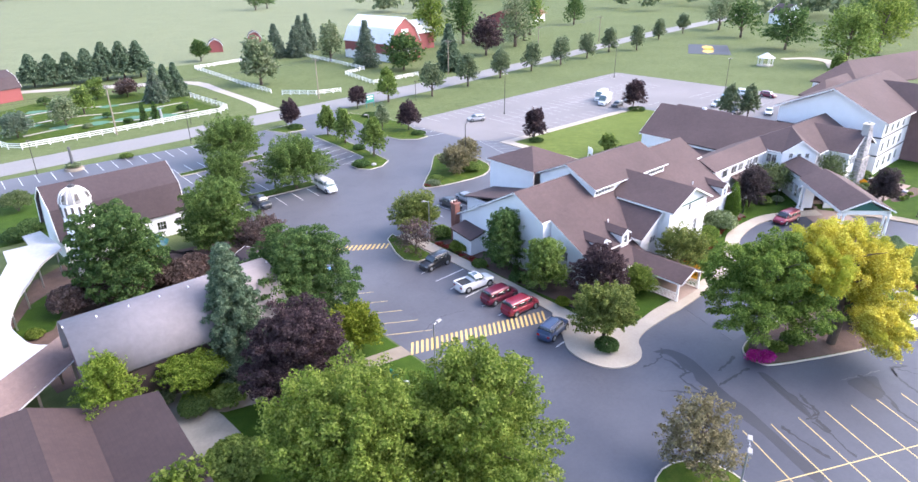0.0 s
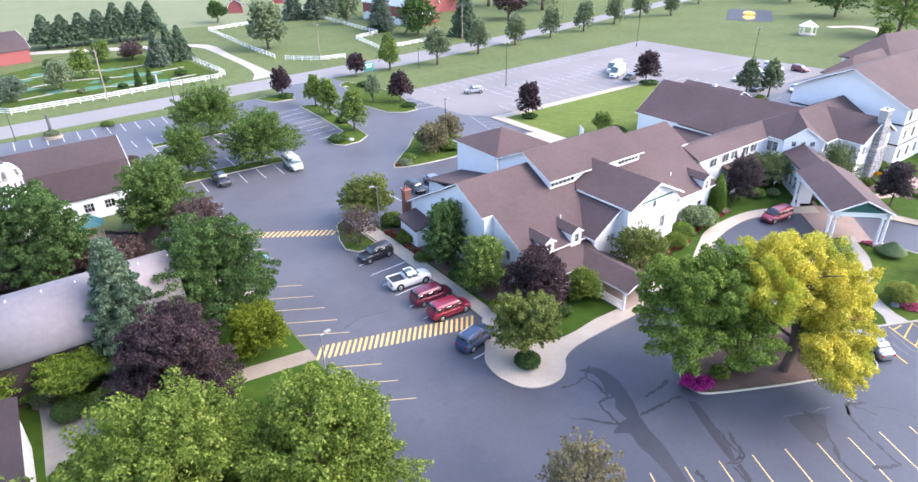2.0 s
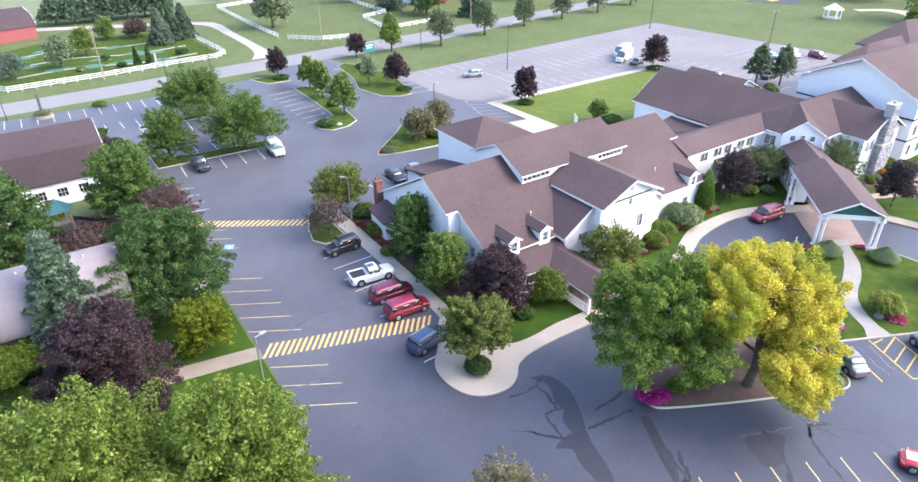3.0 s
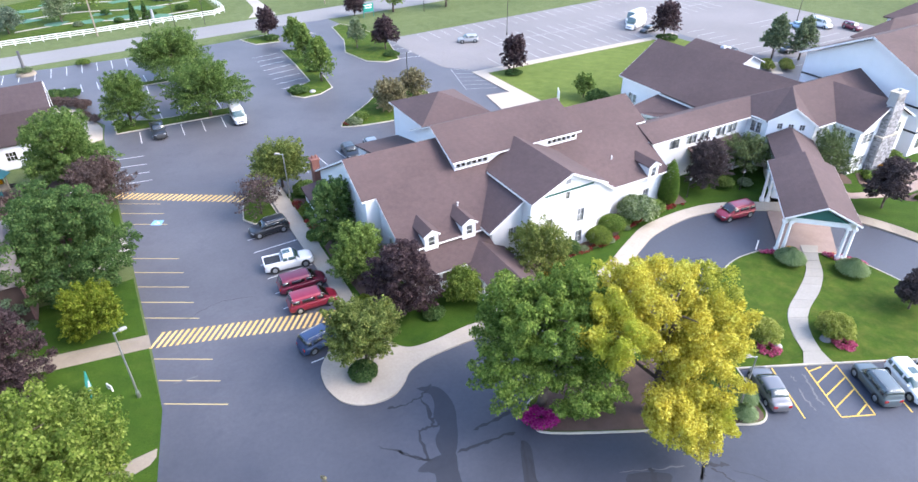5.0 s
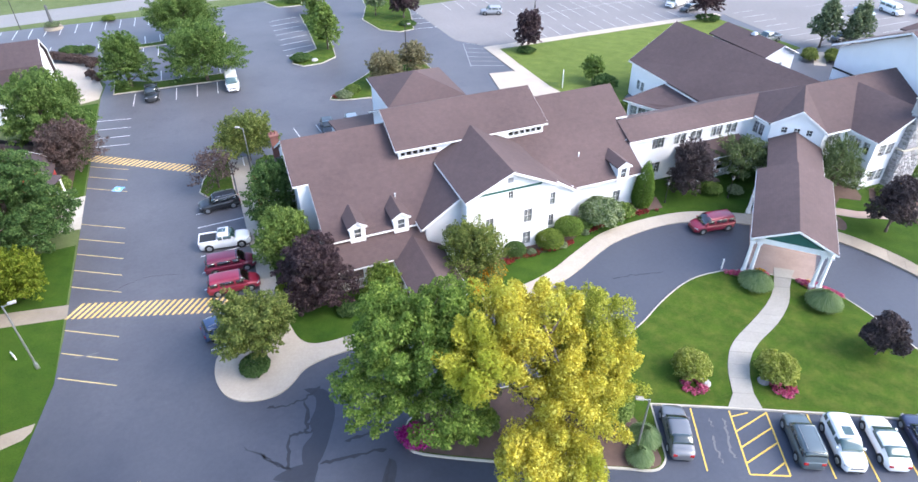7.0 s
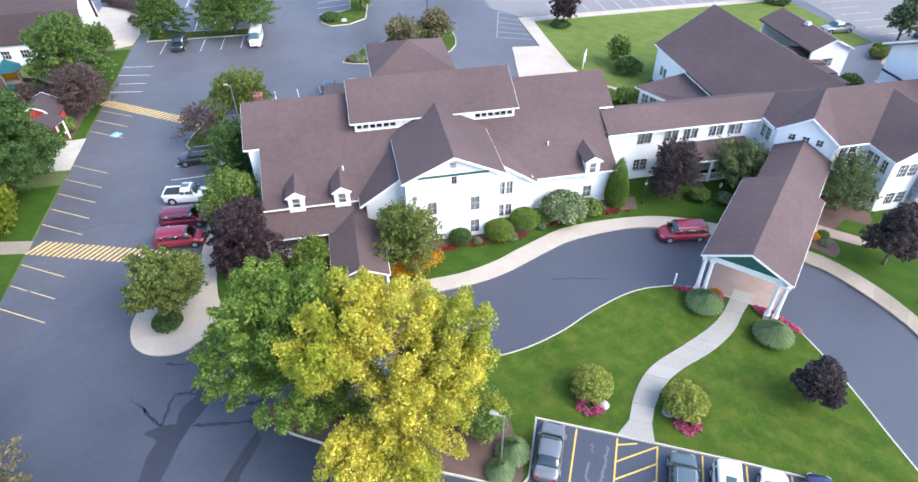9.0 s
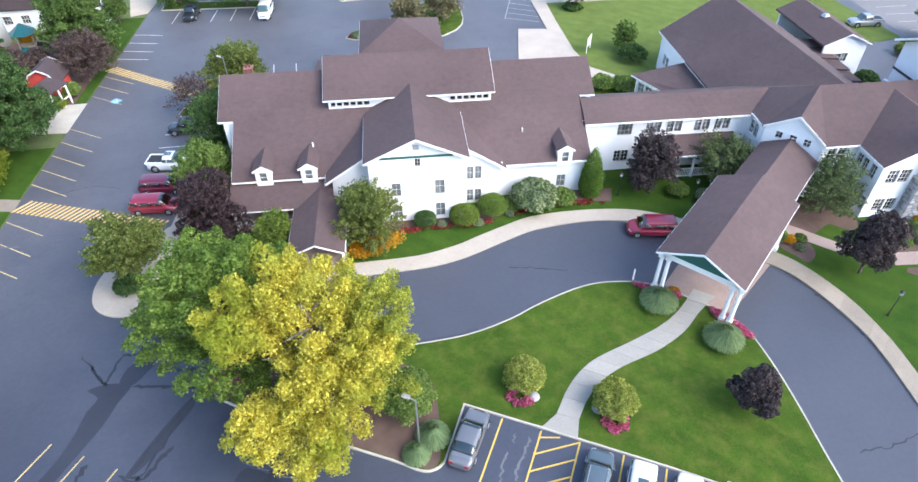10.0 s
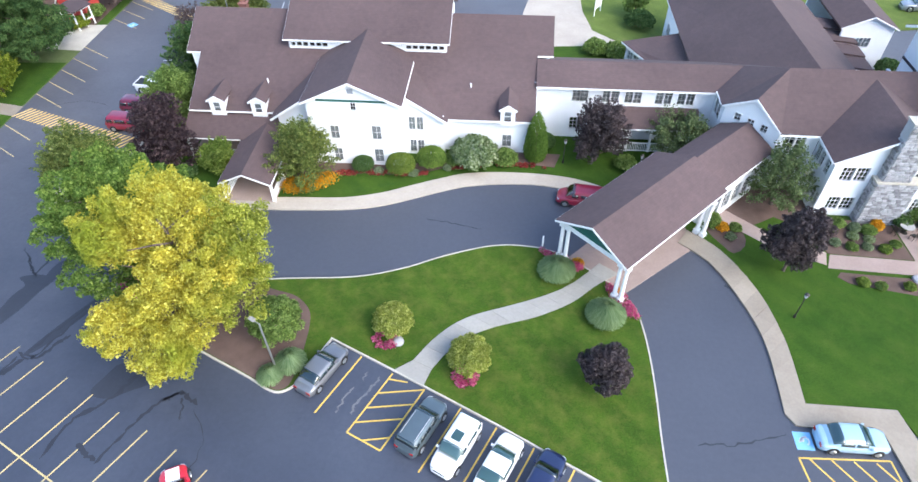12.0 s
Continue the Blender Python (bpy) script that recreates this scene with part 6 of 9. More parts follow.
barn = tagged(empty("barn"), "white barn with a dark brown gambrel roof", "barn")
gambrel(barn, 14.4, 4.15, 3.3, 3.25, 6.7, 8.95, M["siding"], M["barnroof"], wins=[(1.2 + 2.4 * k, 2.3 + 2.4 * k, 1.1, 2.2, 3, 2) for k in range(6)])
barn.matrix_basis = BARN
silo = tagged(empty("silo", (-47.5, 42.6, 0)), "white silo with a stained ribbed dome", "silo")
bm = bmesh.new()
tube(bm, (0, 0, 0), (0, 0, 9.0), 1.56, 1.56, 28)
part("body", bm, M["siding"], silo, "white concrete silo drum", True)
bm = bmesh.new()
pr = [(1.62 * math.cos(a), 9.0 + 1.62 * math.sin(a)) for a in np.linspace(0, math.pi / 2 - 0.08, 9)]
rg = [[bm.verts.new((r_ * math.cos(k * math.tau / 28), r_ * math.sin(k * math.tau / 28), z)) for k in range(28)] for r_, z in pr]
for i in range(len(rg) - 1):
    for k in range(28):
        bm.faces.new((rg[i][k], rg[i][(k + 1) % 28], rg[i + 1][(k + 1) % 28], rg[i + 1][k]))
bm.faces.new(rg[-1])
part("dome", bm, M["membrane"], silo, "pale stained dome", True)
bm = bmesh.new()
tube(bm, (0, 0, 10.6), (0, 0, 10.85), 0.42, 0.30, 12)
tube(bm, (0, 0, 10.85), (0, 0, 11.5), 0.03, 0.02, 6)
beam(bm, (-0.4, 0, 11.3), (0.4, 0, 11.3), 0.04, 0.12)
part("weather_vane", bm, M["dark"], silo, "dark cap and weather vane")
for k in range(14):
    a = k * math.tau / 14
    bm = bmesh.new()
    for (r0, z0), (r1, z1) in zip(pr, pr[1:]):
        tube(bm, ((r0 + 0.02) * math.cos(a), (r0 + 0.02) * math.sin(a), z0), ((r1 + 0.02) * math.cos(a), (r1 + 0.02) * math.sin(a), z1), 0.06, 0.05, 5)
    part("rib", bm, M["trim"], silo)
    a += math.pi / 14
    if k % 2 == 0:
        bm = bmesh.new()
        slab(bm, [(1.72, -0.17, 9.5), (1.72, 0.17, 9.5), (1.45, 0.14, 10.1), (1.45, -0.14, 10.1)], 0.05, )
        bmesh.ops.rotate(bm, verts=bm.verts, matrix=Matrix.Rotation(a, 3, "Z"))
        part("hatch", bm, M["room"], silo, "dark weathered hatch")
    bm = bmesh.new()
    box(bm, (1.62, -0.13, 7.4), (1.70, 0.13, 8.7), Matrix.Rotation(a, 4, "Z"))
    part("panel", bm, M["room"], silo, "dark weathered panel")
# far farm buildings
rb = tagged(empty("red_barn"), "big red dairy barn with a white gambrel roof", "barn")
gambrel(rb, 24, 7.5, 6.2, 5.0, 11.0, 14.5, M["redsiding"], M["whiteroof"])
for s_ in (-1, 1):
    bm = bmesh.new()
    slab(bm, [(-8 + s_ * 5.4, 6.0, 6.4), (-8 + s_ * 5.4, 32, 6.4), (-8, 32, 11.0), (-8, 6.0, 11.0)], 0.16)
    part("roof", bm, M["whiteroof"], rb)
wall(rb, (-3.2, 7.6), (-3.2, 31.6), 0, 6.3, material=M["redsiding"])
wall(rb, (-3.2, 31.6), (-12.8, 31.6), 0, 6.3, (), [(9.6, 6.4), (4.8, 10.6), (0, 6.4)], material=M["redsiding"])
bm = bmesh.new()
slab(bm, [(12.2, -7.0, 4.6), (16.5, -7.0, 2.9), (16.5, 1.0, 2.9), (12.2, 1.0, 4.6)], 0.15)
part("lean_to", bm, M["whiteroof"], rb, "white lean-to roof")
bm = bmesh.new()
box(bm, (12.1, -6.8, 0), (16.2, 0.8, 2.8))
part("wall", bm, M["redsiding"], rb)
bm = bmesh.new()
box(bm, (12.06, -1.6, 9.0), (12.12, 1.6, 10.6))
part("sign_board", bm, M["trim"], rb, "white board on the barn gable")
for k in range(4):
    bm = bmesh.new()
    box(bm, (-10.5 + 3.2 * k, -7.62, 0.4), (-8.6 + 3.2 * k, -7.52, 3.0))
    part("barn_door", bm, M["trim"], rb, "white barn door")
bm = bmesh.new()
box(bm, (-12.05, -7.58, 0), (12.05, -7.5, 2.6))
part("lower_wall", bm, M["siding"], rb, "white lower wall of the barn")
rb.matrix_basis = pose(79, 163, 0, 0, 0, -82)
for nm, x, y, rz in (("shed", 40.3, 223, 70), ("shed", 64.6, 240, 68)):
    sh = tagged(empty(nm), "small red shed with a gambrel roof", "shed", "farm sheds")
    gambrel(sh, 6, 2.7, 2.4, 1.9, 4.1, 5.0, M["redsiding"], M["barnroof"])
    sh.matrix_basis = pose(x, y, 0, 0, 0, rz)
fb = tagged(empty("farm_store"), "long low building with a red roof", "building")
for s in (-1, 1):
    bm = bmesh.new()
    slab(bm, [(-22, 0, 8), (22, 0, 8), (22, s * 9, 4.5), (-22, s * 9, 4.5)], 0.2)
    part("roof", bm, M["redroof"], fb)
for a, b in (((-21, -8), (21, -8)), ((21, 8), (-21, 8))):
    wall(fb, a, b, 0, 4.6)
for a, b in (((21, -8), (21, 8)), ((-21, 8), (-21, -8))):
    wall(fb, a, b, 0, 4.6, (), [(16, 4.7), (8, 7.8), (0, 4.7)], material=M["redsiding"])
fb.matrix_basis = pose(205, 215, 0, 0, 0, 20)
fh = tagged(empty("farmhouse"), "white farmhouse beyond the lawn", "house")
gambrel(fh, 12, 5, 5.5, 3, 8, 10, M["siding"], M["barnroof"])
fh.matrix_basis = pose(300, 112, 0, 0, 0, 60)
bl = tagged(empty("barn_blue"), "dark-roofed red barn at the field edge", "barn")
gambrel(bl, 16, 5, 3.5, 3.4, 6, 7.5, M["redsiding"], M["barnroof"])
bl.matrix_basis = pose(-44, 168, 0, 0, 0, 20)


# ---- trees ----
def leaf_cloud(rng, centres, radii, count, size, flat=0.75, droop=0.0, spray=0.0):
    """Bent leaf cards scattered over clumps, as vertex and face lists."""
    k = rng.integers(0, len(centres), count)
    d = rng.normal(size=(count, 3))
    d /= np.linalg.norm(d, axis=1)[:, None]
    d[:, 2] = np.where(d[:, 2] < -0.3, -d[:, 2] * 0.6, d[:, 2])
    rad = radii[k][:, None] * rng.uniform(0.55, 1.08, (count, 1)) ** 0.7
    pos = centres[k] + d * rad * np.array([1, 1, flat])
    if spray:
        out = centres - centres.mean(axis=0) * np.array([1, 1, 0.8])
        out[:, 2] += radii * 1.6
        out += rng.normal(size=out.shape) * radii[:, None] * 0.9
        out /= np.linalg.norm(out, axis=1)[:, None]
        along = rng.uniform(-0.5, 1.0, (count, 1))
        pos = centres[k] + d * rad * (0.86 - 0.5 * np.maximum(along, 0)) * np.array([1, 1, flat]) + out[k] * radii[k][:, None] * along * spray
    nrm = d * 0.75 + rng.normal(size=(count, 3)) * 0.55 + np.array([0, 0, 0.35 - droop])
    nrm /= np.linalg.norm(nrm, axis=1)[:, None]
    a = np.cross(nrm, rng.normal(size=(count, 3)))
    a /= np.linalg.norm(a, axis=1)[:, None]
    b = np.cross(nrm, a)
    s = size * rng.uniform(0.6, 1.35, (count, 1))
    if droop:
        pos[:, 2] -= droop * rng.uniform(0, 1, count)
    v = np.empty((count, 4, 3))
    v[:, 0] = pos - a * s * 0.62
    v[:, 1] = pos - b * s * 0.42 + nrm * s * 0.10
    v[:, 2] = pos + a * s * 0.62 - nrm * s * 0.16
    v[:, 3] = pos + b * s * 0.42 + nrm * s * 0.10
    return v.reshape(-1, 3)


def quads_ob(name, verts, material, parent):
    n = len(verts) // 4
    me = bpy.data.meshes.new(name)
    me.vertices.add(len(verts))
    me.vertices.foreach_set("co", verts.astype(np.float32).ravel())
    me.loops.add(n * 4)
    me.loops.foreach_set("vertex_index", np.arange(n * 4, dtype=np.int32))
    me.polygons.add(n)
    me.polygons.foreach_set("loop_start", np.arange(0, n * 4, 4, dtype=np.int32))
    me.update(calc_edges=True)
    me.materials.append(material)
    ob = new(name, me)
    ob.parent = parent
    return ob


def limbs(bm, rng, base, top, r, spread, count, clear):
    """A tapered, slightly crooked trunk with limbs reaching into the crown."""
    p = Vector(base)
    steps = 5
    line = [p]
    for i in range(1, steps + 1):
        f = i / steps
        line.append(Vector((base[0] + rng.normal() * 0.06 * spread * f, base[1] + rng.normal() * 0.06 * spread * f, base[2] + (top - base[2]) * f)))
    for i in range(steps):
        tube(bm, line[i], line[i + 1], r * (1 - 0.16 * i), r * (1 - 0.16 * (i + 1)), 7)
    ends = []
    for i in range(count):
        f = clear + (0.92 - clear) * i / max(1, count - 1)
        j = min(steps - 1, int(f * steps))
        s = line[j].lerp(line[j + 1], f * steps - j)
        an = i * 2.4 + rng.uniform(-0.4, 0.4)
        ln = spread * rng.uniform(0.55, 0.85) * (1.05 - 0.55 * f)
        m_ = s + Vector((math.cos(an) * ln * 0.5, math.sin(an) * ln * 0.5, ln * 0.35))
        e = s + Vector((math.cos(an) * ln, math.sin(an) * ln, ln * rng.uniform(0.45, 0.8)))
        rr = r * 0.42 * (1.1 - 0.6 * f)
        tube(bm, s, m_, rr, rr * 0.65, 5)
        tube(bm, m_, e, rr * 0.65, rr * 0.25, 5)
        ends.append(e)
    return ends


def broadleaf(seed, h, r, leaf, count, size, clear=0.22, shape=1.0, gaps=0.15, droop=0.0, name="tree", spray=1.5, broad=1.0, form=None, second=None):
    """A broadleaf tree: crown of leaf clumps over an uneven ellipsoid, or over limbs' masses (x, y, z, radius, half height) given as form;
    second = (leaf material, masses) puts another leaf colour on some of them."""
    rng = np.random.default_rng(seed)
    r, size, count = r * 0.92, size * 0.87, int(count * 0.75)
    root = empty(name)
    bm = bmesh.new()
    limbs(bm, rng, (0, 0, -0.1), h * 0.86, 0.035 * h * (0.7 if r < 2.6 else 1.0), r, 9, clear + 0.06)
    part("trunk", bm, M["bark"], root, smooth=True)
    zc, rz = h * (1 + clear) / 2, h * (1 - clear) / 2
    cs, rs = [], []
    lobes = [(0.0, 0.0, zc + rz * 0.18 / broad, 0.66, 0.80 / broad)]
    nl = 7 if r > 4 else 5
    for i in range(nl):
        an = i * math.tau / nl + rng.uniform(-0.35, 0.35)
        k = rng.uniform(0.40, 0.68)
        lobes.append((r * k * math.cos(an), r * k * math.sin(an), zc + rz * rng.uniform(-0.50, 0.05) * (1.0 if shape >= 1 else 0.7), rng.uniform(0.30, 0.50), rng.uniform(0.34, 0.60)))
    for i in range(4):
        an = i * 1.7 + rng.uniform(0, 1)
        k = rng.uniform(0.22, 0.42) * (1.0 if shape >= 1 else 0.6) * broad
        lobes.append((r * k * math.cos(an), r * k * math.sin(an), zc + rz * rng.uniform(0.30, 0.62), rng.uniform(0.30, 0.42), rng.uniform(0.30, 0.42)))
    if form:
        lobes = [(x, y, z, a / r, c / rz) for x, y, z, a, c in form]
    own = []
    for li, (lx, ly, lz, lr, lh) in enumerate(lobes):
        n = int(60 * lr + 8)
        own += [li] * n
        for i in range(n):
            z = 1 - 2 * (i + 0.5) / n
            an = i * 2.39996 + rng.uniform(-0.3, 0.3)
            q_ = rng.uniform(0.66, 1.1)
            rad = math.sqrt(max(0, 1 - z * z)) * (1.0 if shape >= 1 else 1 - 0.45 * z)
            cs.append((lx + r * lr * rad * q_ * math.cos(an), ly + r * lr * rad * q_ * math.sin(an), max(h * clear * 0.75, lz + rz * lh * z * q_)))
            rs.append(r * rng.uniform(0.09, 0.17) + 0.14)
    cs, rs = np.array(cs), np.array(rs)
    keep = rng.uniform(size=len(cs)) > gaps * 0.6
    if second:
        far_ = keep & np.isin(own, second[1])
        keep = keep & ~far_
        share = far_.sum() / (far_.sum() + keep.sum())
        quads_ob("crown", leaf_cloud(rng, cs[far_], rs[far_], int(count * share), size, 0.8, droop, spray), second[0], root)
        count = int(count * (1 - share))
    quads_ob("crown", leaf_cloud(rng, cs[keep], rs[keep], count, size, 0.8, droop, spray), leaf, root)
    return root


def conifer(seed, h, r, leaf, count, size, name="tree", base=0.06):
    """A conifer: whorls of drooping boughs on a straight stem."""
    rng = np.random.default_rng(seed)
    root = empty(name)
    bm = bmesh.new()
    tube(bm, (0, 0, -0.1), (0, 0, h * 0.96), 0.02 * h + 0.06, 0.02, 7)
    cs, rs = [], []
    levels = int(9 + h * 0.9)
    for i in range(levels):
        f = i / (levels - 1)
        z = h * (base + (0.97 - base) * f)
        rad = r * (1 - f) ** 0.8 * rng.uniform(0.85, 1.08) + 0.12
        arms = max(4, int(9 * (1 - f) + 4))
        for k in range(arms):
            an = k * math.tau / arms + i * 0.7 + rng.uniform(-0.2, 0.2)
            ln = rad * rng.uniform(0.8, 1.12)
            if k % 2 == 0:
                tube(bm, (0, 0, z), (math.cos(an) * ln * 0.8, math.sin(an) * ln * 0.8, z - 0.12 * ln), 0.035, 0.012, 4)
            for s in (0.35, 0.62, 0.9):
                cs.append((math.cos(an) * ln * s, math.sin(an) * ln * s, z - 0.16 * ln * s + 0.05))
                rs.append(0.16 * r * (1.05 - 0.5 * s) + 0.10)
    part("trunk", bm, M["bark"], root, smooth=True)
    quads_ob("crown", leaf_cloud(rng, np.array(cs), np.array(rs), count, size, 0.55, 0.15), leaf, root)
    return root


def shrub(seed, r, h, leaf, count, size, name="shrub", even=0.0):
    """A shrub: stems at the base under a low dome of leaves."""
    rng = np.random.default_rng(seed)
    root = empty(name)
    bm = bmesh.new()
    for k in range(5):
        an = k * 1.26
        tube(bm, (0, 0, -0.05), (math.cos(an) * r * 0.45, math.sin(an) * r * 0.45, h * 0.6), 0.05, 0.02, 5)
    part("woody_base", bm, M["bark"], root)
    cs, rs = [], []
    n = 150 if even else 40
    for i in range(n):
        z = 1 - (1.25 if h < 2.2 * r else 1.9) * (i + 0.5) / n
        an = i * 2.39996
        j = 1 + (rng.uniform(-0.16, 0.08) if not even else rng.uniform(-0.02, 0.02))
        rad = math.sqrt(max(0, 1 - z * z))
        cs.append((rad * r * 0.82 * j * math.cos(an), rad * r * 0.82 * j * math.sin(an), max(0.12 * h, h * 0.48 + h * 0.44 * z * j)))
        rs.append(min(r, h) * (0.13 if even else 0.27))
    quads_ob("foliage", leaf_cloud(rng, np.array(cs), np.array(rs), count, size, 0.9), leaf, root)
    return root


def column_shrub(seed, r, h, leaf, count, size):
    """A dense clipped evergreen tapering to a blunt point."""
    rng = np.random.default_rng(seed)
    root = empty("arborvitae")
    bm = bmesh.new()
    tube(bm, (0, 0, -0.05), (0, 0, h * 0.8), 0.11, 0.03, 7)
    part("trunk", bm, M["bark"], root)
    cs = []
    for i in range(420):
        f = (i + 0.5) / 420
        z = 1 - math.sqrt(1 - f)
        rad = (r - 0.16) * min(1.0, 0.72 + 1.6 * z) * (1 - z ** 2.4) * rng.uniform(0.94, 1.03)
        cs.append((rad * math.cos(i * 2.39996), rad * math.sin(i * 2.39996), 0.12 + (h - 0.25) * z))
    quads_ob("foliage", leaf_cloud(rng, np.array(cs), np.full(420, 0.19), count, size, 1.3), leaf, root)
    return root


def place(root, x, y, label, category="tree", rz=0.0, z=0.0, group=""):
    root.matrix_basis = pose(x, y, z, 0, 0, rz)
    return tagged(root, label, category, group)


# big near trees
place(broadleaf(11, 11.0, 7.0, M["leaflight"], 98000, 0.195, 0.10, 1.2, spray=1.25), -44.2, -8.6, "large light green maple with a dense lumpy crown")
place(broadleaf(12, 11.0, 5.9, M["leaflight"], 80000, 0.195, 0.10, 1.2, spray=1.25), -36.9, -12.3, "large light green maple beside another maple")
YELLOW_FORM = [(-2.2, 1.8, 9.6, 2.6, 2.0), (0.2, 2.0, 9.4, 2.6, 2.2), (0.8, 0.1, 7.6, 3.1, 2.8), (0.7, -2.7, 5.8, 2.4, 2.4), (-2.7, -3.6, 5.3, 1.5, 1.3), (-0.4, -3.9, 3.5, 1.7, 1.8), (-4.0, 0.7, 8.6, 1.9, 1.6), (2.2, -1.4, 7.7, 2.4, 2.3), (3.6, 1.1, 8.3, 2.3, 2.2), (3.4, -0.8, 6.0, 2.1, 2.3)]
place(broadleaf(13, 12.4, 6.7, M["leafyellow"], 150000, 0.165, 0.17, 1.3, 0.25, 0.40, spray=1.0, form=YELLOW_FORM, second=(M["leaflime"], [8, 9])), 0.3, -21.4, "large tree with bright yellow autumn leaves")
place(broadleaf(14, 11.2, 5.7, M["leafmaple"], 96000, 0.185, 0.24, 1.3, 0.15, spray=0.8, broad=1.25), -5.9, -16.9, "large green tree in the mulch bed")
place(broadleaf(15, 10.2, 6.3, M["leafdark"], 84000, 0.20, 0.04, 1.2, 0.0, spray=0.35), -34.6, 15.6, "dense dark green maple at the car park")
place(broadleaf(16, 9.8, 5.2, M["leafpurple"], 88000, 0.175, 0.04, 1.1, 0.0, spray=0.2), -41.0, 3.6, "dark purple copper maple with a dense crown")
place(conifer(17, 12.2, 4.4, M["leafblue"], 46000, 0.19), -42.6, 12.6, "blue-green spruce with soft grey needles")
place(broadleaf(18, 4.4, 2.7, M["leafacid"], 20000, 0.20, 0.05, 1.2), -33.6, 8.0, "low yellow-green tree on the lawn")
place(broadleaf(19, 10.8, 5.8, M["leafdark"], 46000, 0.26, 0.05, 1.2, 0.0, spray=0.4), -46.7, 32.6, "big dark green maple near the barn")
place(broadleaf(20, 9.2, 5.6, M["leafmid"], 30000, 0.28, 0.04, 1.2, 0.05, spray=0.9), -34.2, 37.4, "round green maple near the playground")
place(broadleaf(43, 4.4, 2.0, M["leafmid"], 9000, 0.2, 0.15, 1.0, 0.2), -33.2, 48.3, "small green tree at the barn corner")
place(broadleaf(21, 3.8, 3.2, M["leaffresh"], 17000, 0.16, 0.6, 1.2, 0.5, spray=0.6, broad=1.3), -47.3, 10.5, "low spreading light green tree by the patio")
place(broadleaf(22, 6.6, 2.7, M["leaffresh"], 17000, 0.17, 0.08, 0.8, 0.4), -53.3, 11.4, "ragged light green tree beside the long barn")
place(broadleaf(23, 5.6, 3.8, M["leafplum"], 22000, 0.20, 0.10, 1.2, 0.3), -31.6, 31.0, "brownish plum tree beside the crosswalk")
place(broadleaf(24, 5.8, 2.9, M["leafbrown"], 9000, 0.19, 0.12, 1.1, 0.9), -23.9, -21.2, "sparse brownish olive young tree in a grass bed")
place(broadleaf(25, 5.8, 3.4, M["leafolive"], 30000, 0.19, 0.24, 1.1, broad=1.2), -15.5, -7.0, "green tree on the round concrete island")
place(broadleaf(26, 5.4, 3.6, M["leafolive"], 22000, 0.22, 0.14, 1.1), -12.7, 25.6, "green tree at the corner of the walk")
place(broadleaf(27, 4.4, 2.8, M["leafplum"], 2600, 0.22, 0.2, 1.1, 0.6), -16.6, 20.4, "sparse plum-coloured small tree")
place(broadleaf(28, 7.4, 2.75, M["leafdark"], 22000, 0.20, 0.03, 1.2), -11.5, 10.2, "dense dark green tree against the white wall")
place(broadleaf(29, 5.8, 3.0, M["leaf"], 20000, 0.20, 0.08, 1.1), -11.8, 3.8, "green tree beside the inn wall")
place(broadleaf(30, 6.9, 3.2, M["leafpurple"], 26000, 0.19, 0.05, 1.1, 0.0, spray=0.6), -10.4, -2.6, "dark purple tree at the inn corner")
place(broadleaf(31, 3.2, 1.85, M["leaflight"], 11000, 0.17, 0.05, 1.1), -5.0, -3.7, "bright green bush in the porch court")
place(broadleaf(32, 5.4, 3.2, M["leafolive"], 20000, 0.18, 0.08, 1.1, 0.25), 3.2, -4.0, "olive green small tree in front of the gable")
place(broadleaf(33, 6.0, 2.7, M["leafdusk"], 26000, 0.16, 0.10, 1.0), 29.2, 0.4, "plum-red tree on the lawn before the wing")
place(broadleaf(34, 4.3, 3.5, M["leafsage"], 13000, 0.18, 0.2, 1.2, 0.8), 36.6, 0.8, "grey-green tree beside the wing")
place(broadleaf(35, 5.7, 3.0, M["leafsage"], 10500, 0.18, 0.12, 1.0, 0.8), 43.8, -4.8, "green tree between porte-cochere and wing")
place(broadleaf(36, 5.8, 2.6, M["leafdusk"], 27000, 0.17, 0.16, 1.0, 0.0, spray=0.5), 42.7, -12.6, "dark purple round tree on the east lawn")
place(broadleaf(37, 3.9, 1.85, M["leafdusk"], 24000, 0.155, 0.16, 1.0, 0.0, spray=0.4), 27.9, -24.0, "dark purple round tree on the loop lawn")
place(broadleaf(38, 7.8, 6.1, M["leafmid"], 42000, 0.24, 0.16, 1.2), -17.2, 72.8, "broad green maple in the parking strip")
place(broadleaf(39, 7.6, 5.8, M["leafmid"], 34000, 0.25, 0.16, 1.2), -15.6, 52.6, "broad green maple in the parking strip")
place(broadleaf(40, 7.4, 3.9, M["leafmid"], 26000, 0.22, 0.08, 1.0), -26.0, 54.4, "green maple at the end of the strip")

tagged(sheet("hall_path", [(71.1, 23.4), (72.6, 22.4), (77.2, 27.1), (75.7, 27.9)], 0.03, M["concrete"], 0.1), "pale concrete path between low hedges", "path", kind="structure")
for k, (x, y, r) in enumerate(((71.9, 25.2, 1.2), (73.4, 26.6, 1.1), (74.6, 23.4, 1.2), (76.2, 24.8, 1.1))):
    place(shrub(240 + k, r, 1.3, M["leafolive"], 1800, 0.2), x, y, "olive green low hedge shrub beside the path", "shrub", group="hedges behind the hall")

